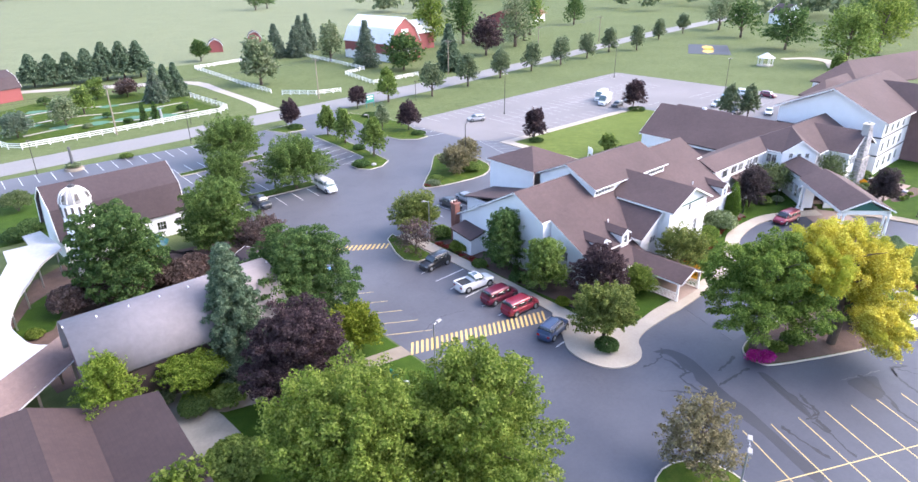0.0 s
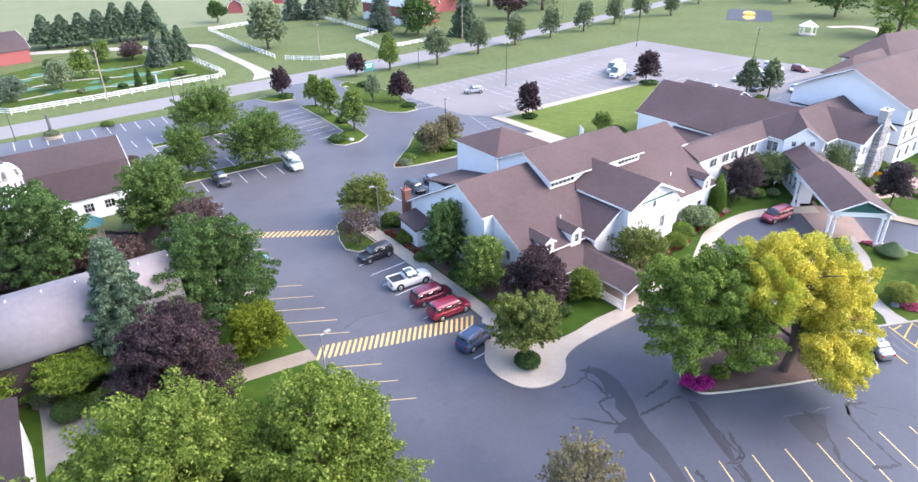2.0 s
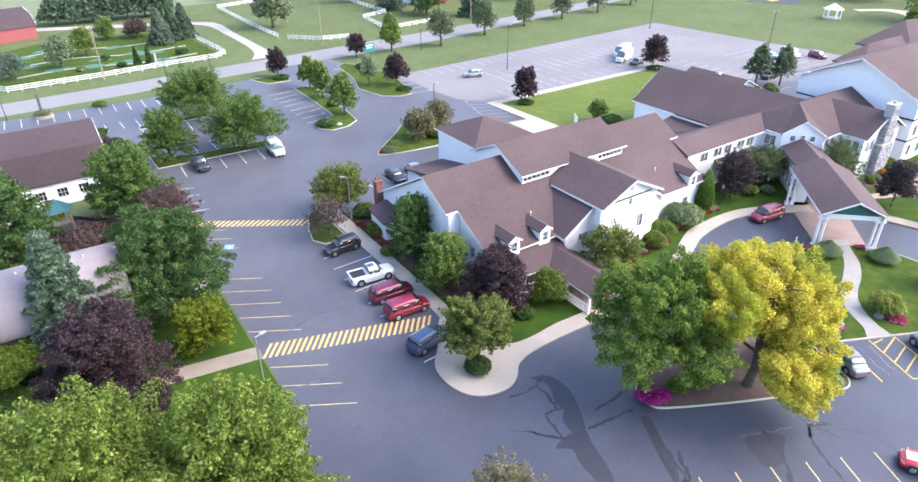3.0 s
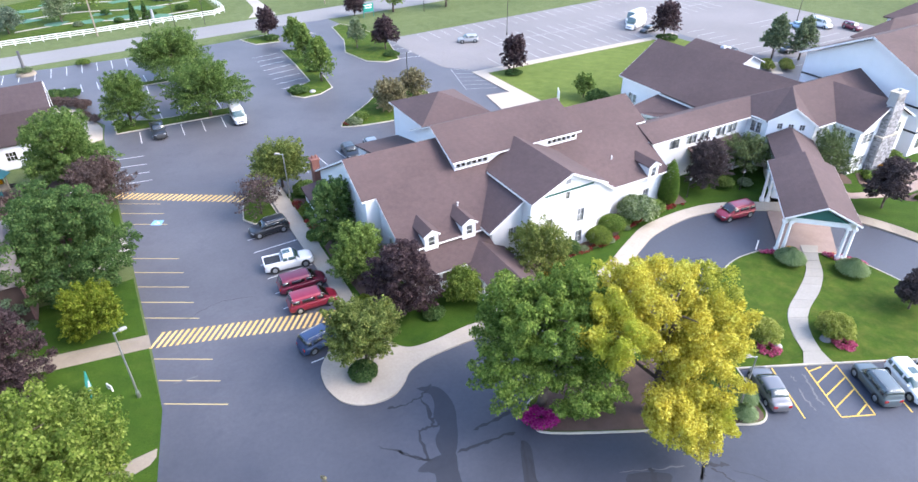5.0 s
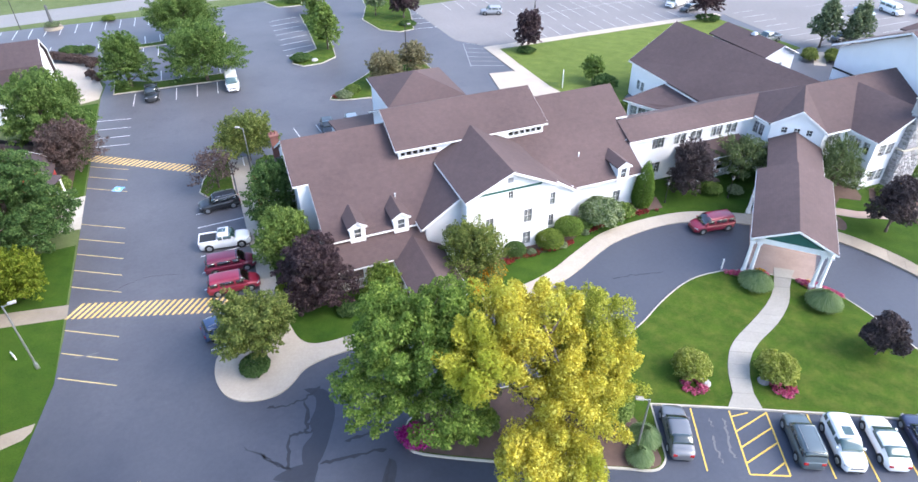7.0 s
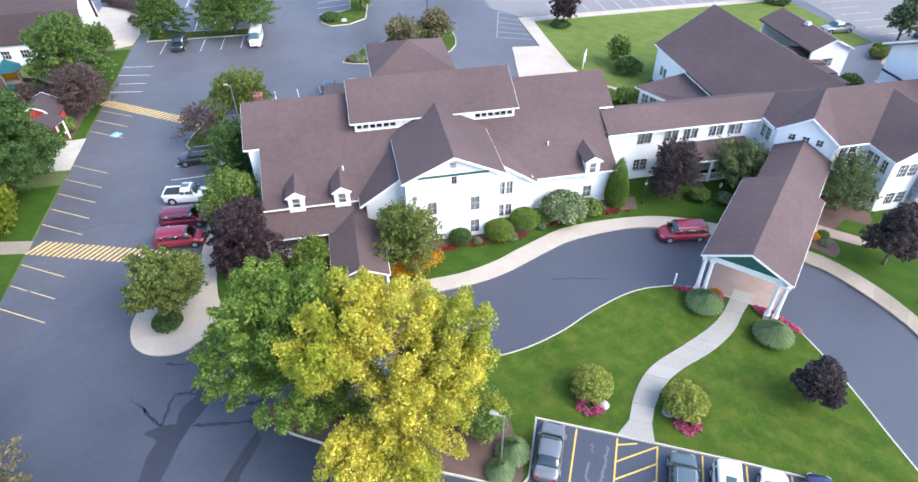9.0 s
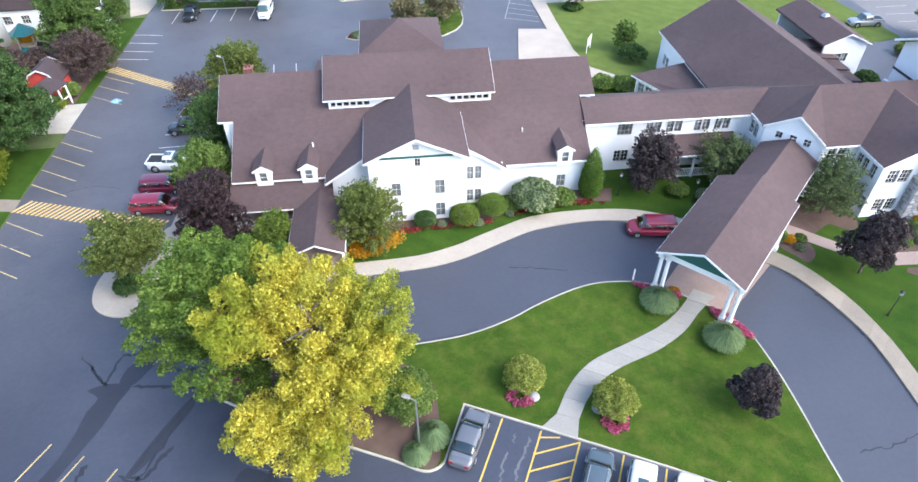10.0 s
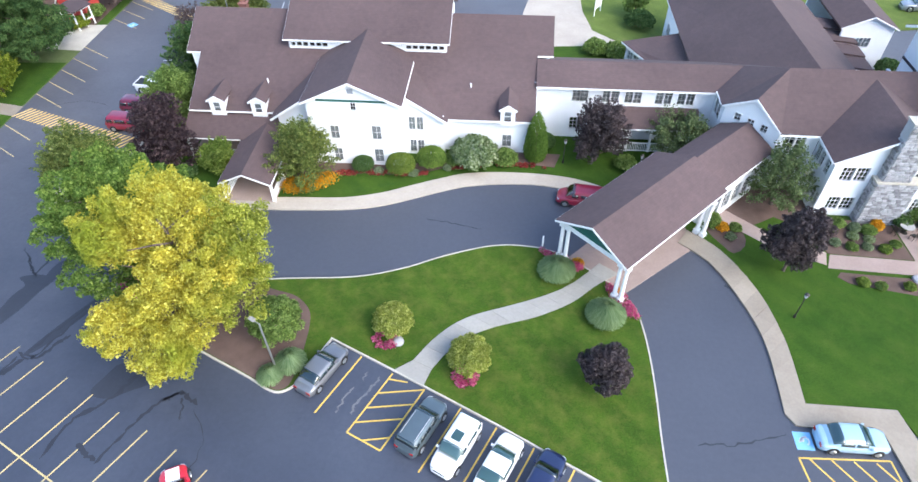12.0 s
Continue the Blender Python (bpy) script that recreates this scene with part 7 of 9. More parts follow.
for k, (x, y, r, h) in enumerate(((-48.2, 8.9, 1.35, 1.6), (-45.9, 8.6, 1.2, 1.2), (-50.4, 15.2, 0.8, 0.9))):
    place(shrub(250 + k, r, h, M["leafdark"], 6000, 0.1, even=1), x, y, "dark green clipped round bush by the patio", "shrub", group="bushes by the patio")

# islands and lot trees
for k, (x, y, h, r) in enumerate(((3.6, 58.9, 7.4, 2.5), (4.6, 70.3, 6.8, 2.2), (5.2, 77.9, 6.4, 2.0))):
    place(broadleaf(50 + k, h, r, M["leaf"], 5000, 0.40, 0.12, 0.8), x, y, "slim upright green tree on the island", group="trees on the island")
for k, (x, y, h, r) in enumerate(((3.2, 90.0, 5.6, 2.3), (24.2, 96.0, 5.0, 2.5), (20.2, 70.1, 6.0, 2.4), (33.9, 46.6, 6.0, 2.5), (71.3, 49.0, 6.6, 2.8))):
    place(broadleaf(60 + k, h, r, M["leafpurple"], 5500, 0.40, 0.18, 1.0), x, y, "small dark purple round-headed tree", group="purple trees of the car park")
place(broadleaf(66, 8.2, 3.0, M["leaf"], 5000, 0.42, 0.15, 0.8), 33.8, 96.4, "green tree by the road")
place(broadleaf(67, 5.6, 1.8, M["leafgrey"], 2500, 0.36, 0.2, 0.8, 0.4), 15.8, 73.5, "thin young tree on the island")
place(broadleaf(68, 3.6, 1.7, M["leaf"], 4000, 0.30, 0.25, 1.0), 36.2, 30.6, "small round green tree on the back lawn")
place(broadleaf(69, 4.4, 3.0, M["leafbrown"], 6000, 0.32, 0.1, 1.1, 0.3), 8.2, 41.4, "olive brown shrub tree in the island bed", "shrub")
place(broadleaf(70, 4.2, 2.6, M["leafbrown"], 5000, 0.32, 0.1, 1.1, 0.4), 13.4, 44.2, "olive brown shrub tree in the island bed", "shrub")
for k, (x, y) in enumerate(((46.6, 94.5), (63, 98.5), (79, 101.5), (95, 103.4), (111.5, 105.2), (130, 108.6), (148.5, 112.6), (160, 108), (196, 121), (224, 126))):
    place(broadleaf(80 + k, 8.6 + 0.5 * math.sin(k * 2.1), 3.3, M["leafhaze"], 4400, 0.48, 0.14, 1.0), x, y, "roadside tree with a round crown, haze tint in its leaves", group="roadside trees")
for k, (x, y) in enumerate(((78.0, 29.0), (81.4, 26.0))):
    place(broadleaf(92 + k, 7.6, 2.6, M["leafhaze"], 6500, 0.36, 0.12, 0.9, 0.5), x, y, "loose grey-green tree behind the hall")


# ---- vehicles ----
def paint_mat(name, col, metal=0.25):
    m, nt, b = mat_base(name)
    n = noise_node(nt, 1.2, 4)
    r = ramp(nt, ((0.3, tuple(v * 0.93 for v in col)), (0.7, tuple(min(1, v * 1.04) for v in col))))
    nt.links.new(n.outputs[0], r.inputs[0])
    nt.links.new(r.outputs[0], b.inputs["Base Color"])
    b.inputs["Roughness"].default_value, b.inputs["Metallic"].default_value = 0.38, metal
    b.inputs["Coat Weight"].default_value, b.inputs["Coat Roughness"].default_value = 1.0, 0.06
    return m


PAINT = {"black": paint_mat("black_car_paint", (0.015, 0.017, 0.022)), "white": paint_mat("white_car_paint", (0.78, 0.78, 0.78), 0.0), "maroon": paint_mat("maroon_car_paint", (0.15, 0.010, 0.034)), "red": paint_mat("red_car_paint", (0.26, 0.010, 0.036)), "cherry": paint_mat("bright_red_car_paint", (0.55, 0.015, 0.035), 0.0),
         "blue": paint_mat("blue_car_paint", (0.03, 0.06, 0.14)), "navy": paint_mat("navy_car_paint", (0.012, 0.02, 0.07)), "silver": paint_mat("silver_car_paint", (0.36, 0.37, 0.39), 0.5), "grey": paint_mat("grey_car_paint", (0.16, 0.165, 0.18), 0.4), "teal": paint_mat("grey_teal_car_paint", (0.095, 0.125, 0.14), 0.4), "pale": paint_mat("pale_blue_car_paint", (0.34, 0.49, 0.62), 0.2)}
# kind: length, width, height, belt line, cabin (rear base, rear roof, front roof, front base), nose height, tail height, wheel radius
CARS = {"sedan": (4.6, 1.80, 1.45, 0.90, (-0.41, -0.20, 0.05, 0.25), 0.72, 0.90, 0.33), "coupe": (4.5, 1.84, 1.38, 0.90, (-0.45, -0.20, 0.03, 0.24), 0.72, 0.88, 0.34), "suv": (4.45, 1.84, 1.66, 0.99, (-0.485, -0.40, 0.08, 0.26), 0.86, 0.99, 0.36), "minivan": (4.75, 1.92, 1.72, 0.98, (-0.488, -0.41, 0.13, 0.33), 0.80, 0.98, 0.34), "pickup": (5.1, 1.92, 1.80, 1.08, (-0.15, -0.10, 0.09, 0.23), 0.98, 1.06, 0.39), "van": (5.3, 1.98, 2.05, 1.08, (-0.492, -0.46, 0.22, 0.34), 0.94, 1.08, 0.36), "camper": (6.4, 2.15, 2.8, 1.2, (-0.495, -0.48, 0.30, 0.40), 1.05, 1.2, 0.37)}
SECTION = ((1.0, 0.0), (0.985, 0.22), (0.955, 0.45), (0.91, 0.68), (0.85, 0.86), (0.74, 0.955), (0.50, 0.995), (0.18, 1.01))


def car(kind, paint, x, y, rz, label, extra=""):
    ln, wd, ht, belt, (gb, tb, tf, gf), nose, tail, wr = CARS[kind]
    w, z0 = wd / 2, 0.22
    root = empty("car")
    bm = bmesh.new()
    st = [(-0.5, 0.52, 0.62), (-0.496, tail - 0.22, 0.74), (-0.48, tail - 0.07, 0.85), (-0.44, tail - 0.01, 0.94), (-0.34, (tail + belt) / 2, 0.99), (-0.18, belt + 0.01, 1), (0.0, belt, 1), (0.14, belt - 0.01, 1), (gf, belt - 0.03, 0.99), (0.36, (belt + nose) / 2 + 0.02, 0.955), (0.42, nose + 0.02, 0.90), (0.462, nose - 0.05, 0.81), (0.488, nose - 0.17, 0.69), (0.5, 0.44, 0.54)]
    rings = []
    for fx, zt, fw in st:
        ww = w * fw
        half = [(ww * 0.88, z0), (ww * 0.97, z0 + 0.09), (ww, z0 + 0.42 * (zt - z0)), (ww * 0.99, z0 + 0.66 * (zt - z0)), (ww * 0.965, zt - 0.09), (ww * 0.90, zt - 0.025), (ww * 0.78, zt + 0.005), (ww * 0.55, zt + 0.025), (ww * 0.2, zt + 0.035)]
        pts = half + [(-a, b) for a, b in half[::-1]]
        rings.append([bm.verts.new((fx * ln, a, b)) for a, b in pts])
    for r0, r1 in zip(rings, rings[1:]):
        for k in range(len(r0)):
            j = (k + 1) % len(r0)
            bm.faces.new((r0[k], r0[j], r1[j], r1[k]))
    bm.faces.new(rings[0][::-1])
    bm.faces.new(rings[-1])
    part("body", bm, PAINT[paint], root, smooth=True)
    # rounded cabin, a loft from the rear base over the roof to the windscreen base
    zb, rise = belt - 0.04, ht - belt + 0.04
    xs, hs_ = [], []
    for u in np.linspace(0, 1, 7):
        xs.append(gb + (tb - gb) * u)
        hs_.append(math.sin(u * math.pi / 2) ** 0.9 * 0.985 if u < 1 else 0.985)
    mid = max(4, int((tf - tb) * 12))
    for u in np.linspace(0, 1, mid + 1)[1:-1]:
        xs.append(tb + (tf - tb) * u)
        hs_.append(0.985 + 0.025 * math.sin(u * math.pi))
    for u in np.linspace(1, 0, 7):
        xs.append(gf + (tf - gf) * u)
        hs_.append(math.sin(u * math.pi / 2) ** 0.95 * 0.985 if u < 1 else 0.985)
    wide = 0.93 if kind not in ("van", "camper") else 0.96
    tuck = 1.0 if kind not in ("van", "camper") else 0.45

    def cabin_point(i, k, s):
        e = xs[i]
        taper = 1 - 0.16 * max(0.0, (e - tf) / (gf - tf)) ** 2 - 0.10 * max(0.0, (tb - e) / (tb - gb)) ** 2
        f, g = SECTION[k]
        return Vector((e * ln, s * w * wide * taper * (1 - (1 - f) * (tuck if k < 5 else 1.0)), zb + rise * hs_[i] * g))

    m_, ns = len(xs), len(SECTION)
    bm = bmesh.new()
    grid = [[bm.verts.new(cabin_point(i, k, 1)) for k in range(ns)] + [bm.verts.new(cabin_point(i, k, -1)) for k in range(ns - 1, -1, -1)] for i in range(m_)]
    for g0, g1 in zip(grid, grid[1:]):
        for k in range(2 * ns - 1):
            bm.faces.new((g0[k], g0[k + 1], g1[k + 1], g1[k]))
    part("cabin", bm, PAINT[paint], root, smooth=True)

    def pane(nm, i0, i1, cols):
        """A glass panel lying 10 mm proud of the cabin over stations i0 to i1."""
        b_ = bmesh.new()
        rows = []
        for i in np.linspace(i0, i1, max(2, int(round(i1 - i0)) + 1)):
            lo, f = int(min(m_ - 2, math.floor(i))), i - min(m_ - 2, math.floor(i))
            rows.append([cabin_point(lo, k, s).lerp(cabin_point(lo + 1, k, s), f) for k, s in cols])
        c_ = Vector(((tb + tf) / 2 * ln, 0, zb + 0.2 * rise))
        vs = []
        for r_ in rows:
            line = []
            for p_ in r_:
                d_ = Vector(((p_.x - c_.x) * 0.4, p_.y, p_.z - c_.z)).normalized()
                line.append((b_.verts.new(p_ - d_ * 0.02), b_.verts.new(p_ + d_ * 0.011)))
            vs.append(line)
        for r0, r1 in zip(vs, vs[1:]):
            for a_, b2 in zip(zip(r0, r0[1:]), zip(r1, r1[1:])):
                b_.faces.new((a_[0][1], a_[1][1], b2[1][1], b2[0][1]))
        rim = [v for v in vs[0]] + [r_[-1] for r_ in vs[1:]] + vs[-1][-2::-1] + [r_[0] for r_ in vs[-2:0:-1]]
        for a_, c2 in zip(rim, rim[1:] + rim[:1]):
            b_.faces.new((a_[0], a_[1], c2[1], c2[0]))
        part(nm, b_, M["carglass"], root, smooth=True)

    across = [(k, 1) for k in range(3, ns)] + [(k, -1) for k in range(ns - 1, 2, -1)]
    pane("windscreen", m_ - 6.7, m_ - 1.35, across)
    if kind not in ("camper",):
        pane("rear_window", 1.6 if kind in ("sedan", "coupe") else 2.2, 5.6, across)
    a0, a1 = (4.2, m_ - 4.6) if kind != "pickup" else (3.6, m_ - 4.6)
    cuts = {"sedan": (0, 0.5, 1), "coupe": (0.1, 1), "pickup": (0, 0.46, 1), "suv": (0, 0.30, 0.64, 1), "minivan": (0, 0.34, 0.67, 1), "van": (0.04, 0.4, 0.75, 1), "camper": (0.78, 1)}[kind]
    for s in (-1, 1):
        for c0, c1 in zip(cuts, cuts[1:]):
            pane("side_window", a0 + (a1 - a0) * (c0 + 0.025), a0 + (a1 - a0) * (c1 - 0.025), [(1, s), (2, s), (3, s)])
    zt, wt = ht, w * 0.62
    for fx in (-0.31, 0.31):
        for s in (-1, 1):
            bm = bmesh.new()
            tube(bm, (fx * ln, s * (w - 0.06), wr + 0.02), (fx * ln, s * (w + 0.006), wr + 0.02), wr * 1.20, wr * 1.18, 20)
            part("wheel_arch", bm, M["blackplastic"], root)
    for fx in (-0.31, 0.31):
        for s in (-1, 1):
            yy = s * (w - 0.085)
            bm = bmesh.new()
            tube(bm, (fx * ln, yy - s * 0.12, wr), (fx * ln, yy + s * 0.10, wr), wr, wr * 0.97, 20)
            tyre = part("wheel", bm, M["tyre"], root)
            bm = bmesh.new()
            tube(bm, (fx * ln, yy + s * 0.09, wr), (fx * ln, yy + s * 0.115, wr), wr * 0.68, wr * 0.62, 14)
            for k in range(5):
                a = k * math.tau / 5
                tube(bm, (fx * ln, yy + s * 0.115, wr), (fx * ln + math.cos(a) * wr * 0.6, yy + s * 0.12, wr + math.sin(a) * wr * 0.6), 0.035, 0.03, 4)
            part("rim", bm, M["rim"], tyre)
    for s in (-1, 1):
        bm = bmesh.new()
        prism(bm, [(0.425 * ln, s * w * 0.72), (0.436 * ln, s * w * 0.86), (0.466 * ln, s * w * 0.77), (0.486 * ln, s * w * 0.54), (0.470 * ln, s * w * 0.50)][::s], nose - 0.22, nose - 0.07)
        part("headlight", bm, M["headlight"], root)
        bm = bmesh.new()
        box(bm, (-0.499 * ln, s * w * 0.48, tail - 0.34), (-0.478 * ln, s * w * 0.80, tail - 0.14))
        part("tail_light", bm, M["taillight"], root)
        bm = bmesh.new()
        box(bm, (gf * ln - 0.42, s * w * 0.94, belt), (gf * ln - 0.28, s * w * 1.10, belt + 0.13))
        part("mirror", bm, PAINT[paint], root)
    bm = bmesh.new()
    box(bm, (0.47 * ln, -w * 0.46, nose - 0.36), (0.494 * ln, w * 0.46, nose - 0.16))
    part("grille", bm, M["blackplastic"], root)
    bm = bmesh.new()
    box(bm, (0.46 * ln, -w * 0.56, 0.24), (0.502 * ln, w * 0.56, 0.42))
    part("bumper", bm, M["blackplastic"], root)
    if kind == "pickup":
        bm = bmesh.new()
        box(bm, (-0.475 * ln, -w * 0.78, 1.06), (-0.16 * ln, w * 0.78, 1.13))
        part("bed", bm, M["blackplastic"], root, "dark open cargo bed")
        for s in (-1, 1):
            bm = bmesh.new()
            box(bm, (-0.49 * ln, s * w * 0.80, 1.0), (-0.14 * ln, s * w * 0.97, 1.22))
            part("bed_side", bm, PAINT[paint], root)
        bm = bmesh.new()
        box(bm, (-0.495 * ln, -w * 0.95, 0.95), (-0.475 * ln, w * 0.95, 1.2))
        part("tailgate", bm, PAINT[paint], root)
    if extra == "sunroof":
        bm = bmesh.new()
        box(bm, (ln * tf - 0.95, -0.34, zt - 0.02), (ln * tf - 0.2, 0.34, zt + 0.015))
        part("sunroof", bm, M["carglass"], root, "dark glass sunroof")
    if extra == "stripes":
        for nm, a, b, z in (("stripe", 0.22 * ln, 0.42 * ln, belt + 0.0), ("stripe", tb * ln + 0.05, tf * ln - 0.05, ht + 0.012), ("stripe", -0.48 * ln, -0.42 * ln, tail + 0.025)):
            bm = bmesh.new()
            box(bm, (a, -0.42, z - 0.08), (b, 0.42, z + 0.02))
            part(nm, bm, M["trim"], root, "wide white racing stripe")
    if extra == "rails":
        for s in (-1, 1):
            bm = bmesh.new()
            tube(bm, (tb * ln + 0.15, s * wt, zt + 0.03), (tf * ln - 0.1, s * wt, zt + 0.03), 0.022, 0.022, 6)
            part("roof_rail", bm, M["steel"], root)
    root.matrix_basis = pose(x, y, 0.025, 0, 0, rz) @ Matrix.Scale(0.92, 4)
    return tagged(root, label, "car")


LW = math.degrees(math.atan2(0.90, 0.44))
car("suv", "black", -16.8, 16.5, 183, "black SUV parked nose out beside the walk", "rails")
car("pickup", "white", -16.8, 9.5, -6, "white crew-cab pickup with a dark bed", "sunroof")
car("minivan", "maroon", -16.7, 5.65, -3, "dark maroon SUV parked at the walk")
car("minivan", "red", -16.7, 2.6, -3, "red minivan parked by the crosswalk")
car("suv", "blue", -17.6, -2.6, 12, "dark blue SUV beside the concrete island", "rails")
car("sedan", "grey", 9.3, -24.3, LW, "grey sedan parked at the lawn kerb")
car("suv", "teal", 16.5, -28.0, LW, "grey-teal SUV beside the hatched bay", "rails")
car("suv", "white", 18.75, -29.2, LW + 180, "white SUV with a dark sunroof", "sunroof")
car("coupe", "white", 21.4, -30.1, LW, "white coupe parked at the lawn kerb")
car("sedan", "navy", 23.9, -31.0, LW, "navy blue sedan at the lawn kerb")
car("sedan", "pale", 42.7, -26.9, 0, "pale blue sedan in the accessible bay")
car("minivan", "red", 27.6, -5.6, 172, "red minivan waiting in the loop drive")
car("coupe", "cherry", 3.0, -33.6, 117, "bright red sports car with white stripes", "stripes")
car("van", "white", -12.4, 48.9, 268, "white passenger van by the grass strip")
car("pickup", "black", -23.2, 49.4, 270, "black pickup parked by the grass strip")
car("sedan", "silver", 0.6, 30.0, 265, "silver sedan behind the inn")
car("sedan", "black", -2.6, 30.0, 265, "black sedan behind the inn")
car("suv", "silver", 36.2, 66.3, 160, "silver hatchback in the empty car park")
for kind, p, x, y, rz, lab in (("camper", "white", 71.5, 57.4, 200, "white camper van in the back lot"), ("camper", "white", 74.5, 60.8, 200, "white camper van in the back lot"), ("sedan", "black", 71.5, 53.6, 190, "dark car beside the campers"), ("sedan", "silver", 79.0, 55.2, 190, "grey car in the back lot"), ("suv", "white", 89, 37, 180, "white SUV in the back lot"), ("sedan", "pale", 100, 39.5, 260, "pale car in the back lot"), ("van", "white", 105, 38, 260, "white van in the back lot"), ("suv", "maroon", 108.5, 33.5, 260, "maroon SUV in the back lot"), ("sedan", "white", 90, 25, 200, "white car in the back lot"), ("sedan", "red", 94, 22.5, 200, "red car in the back lot"), ("pickup", "silver", 72.3, 34.6, 178, "silver pickup behind the hall"), ("suv", "black", 84, 30, 180, "black SUV behind the hall")):
    car(kind, p, x, y, rz, lab)


# ---- shrubs, flowers and garden ----
def grass_clump(seed, r, h, count=900):
    """Arching grass blades fanning out of one crown."""
    rng = np.random.default_rng(seed)
    an = rng.uniform(0, math.tau, count)
    reach = r * np.sqrt(rng.uniform(0.02, 1, count))
    top = h * (1.05 - 0.45 * (reach / r) ** 2) * rng.uniform(0.8, 1.1, count)
    dr = np.stack([np.cos(an), np.sin(an), np.zeros(count)], 1)
    sd_ = np.stack([-np.sin(an), np.cos(an), np.zeros(count)], 1) * 0.016
    up = np.array([0, 0, 1.0])
    base = dr * (reach * 0.16)[:, None]
    knee = dr * (reach * 0.55)[:, None] + up * top[:, None]
    tip = dr * (reach * 1.02)[:, None] + up * (top * rng.uniform(0.45, 0.8, count))[:, None]
    quads = []
    for a, b in ((base, knee), (knee, tip)):
        quads.append(np.stack([a - sd_, a + sd_, b + sd_ * 0.7, b - sd_ * 0.7], 1))
    root = empty("grass_clump")
    quads_ob("blade_tuft", np.concatenate(quads).reshape(-1, 3), M["blade"], root)
    return root


place(shrub(101, 1.45, 1.9, M["leaflight"], 13000, 0.085, even=1), 11.4, -2.5, "clipped round green boxwood", "shrub")
place(shrub(102, 1.5, 1.9, M["leafmaple"], 13000, 0.085, even=1), 14.1, -1.4, "clipped round dark green yew", "shrub")
place(shrub(103, 1.1, 1.4, M["leafdark"], 9000, 0.08, even=1), 7.9, -2.4, "clipped low dark green yew", "shrub")
place(shrub(104, 2.1, 2.5, M["leafbloom"], 8000, 0.20), 18.0, -0.9, "pale flowering hydrangea bush at the wall", "shrub")
place(shrub(105, 1.2, 1.2, M["leaf"], 3000, 0.18), 20.8, -0.5, "low green shrub at the wall", "shrub")
place(column_shrub(106, 1.15, 5.4, M["leafarbor"], 17000, 0.09), 23.6, 0.3, "tall clipped green arborvitae column", "shrub")
place(shrub(107, 1.0, 1.8, M["leafdark"], 8000, 0.08, even=1), 24.6, 1.9, "round dark green shrub by the wing", "shrub")
place(shrub(108, 0.9, 1.0, M["leaf"], 2200, 0.16), 16.1, -0.9, "small green shrub at the wall", "shrub")
for k, (x, y, r) in enumerate(((12.6, -2.9, 0.5), (9.4, -2.8, 0.45), (15.6, -2.0, 0.4))):
    place(shrub(110 + k, r, 0.55, M["leafgrey"], 800, 0.12), x, y, "small grey-green perennial clump", "plant", group="perennial clumps")
place(shrub(114, 1.2, 1.3, M["leafdark"], 4000, 0.16, even=1), -16.2, -7.9, "clipped round shrub under the island tree", "shrub")
for k, (x, y) in enumerate(((25.2, -14.2), (28.6, -18.3))):
    place(grass_clump(116 + k, 1.5, 1.45, 4600), x, y, "fountain of fine green ornamental grass", "grass clump", z=0.1, group="ornamental grasses")
for k, (x, y, r) in enumerate(((13.5, -20.3, 1.75), (19.1, -22.9, 1.85))):
    place(shrub(118 + k, r * 0.80, 1.9, M["leafhydrangea"], 10000, 0.115), x, y, "round light green hydrangea bush", "shrub", z=0.1, group="hydrangeas on the lawn")
place(shrub(121, 1.9, 2.9, M["leaf"], 11000, 0.14), 5.4, -21.3, "big rounded green bush in the mulch bed", "shrub")
place(grass_clump(122, 1.15, 1.3, 3200), 7.0, -23.9, "grey-green grass clump at the kerb", "grass clump")
place(grass_clump(123, 0.95, 1.1, 2600), 5.9, -25.0, "grey-green grass clump at the kerb", "grass clump")
place(shrub(124, 1.0, 1.2, M["leaf"], 3000, 0.18), -2.4, -18.9, "low green shrub under the trees", "shrub")
place(shrub(125, 0.8, 0.9, M["leaflight"], 2200, 0.16), -4.6, -18.6, "low light green shrub under the trees", "shrub")
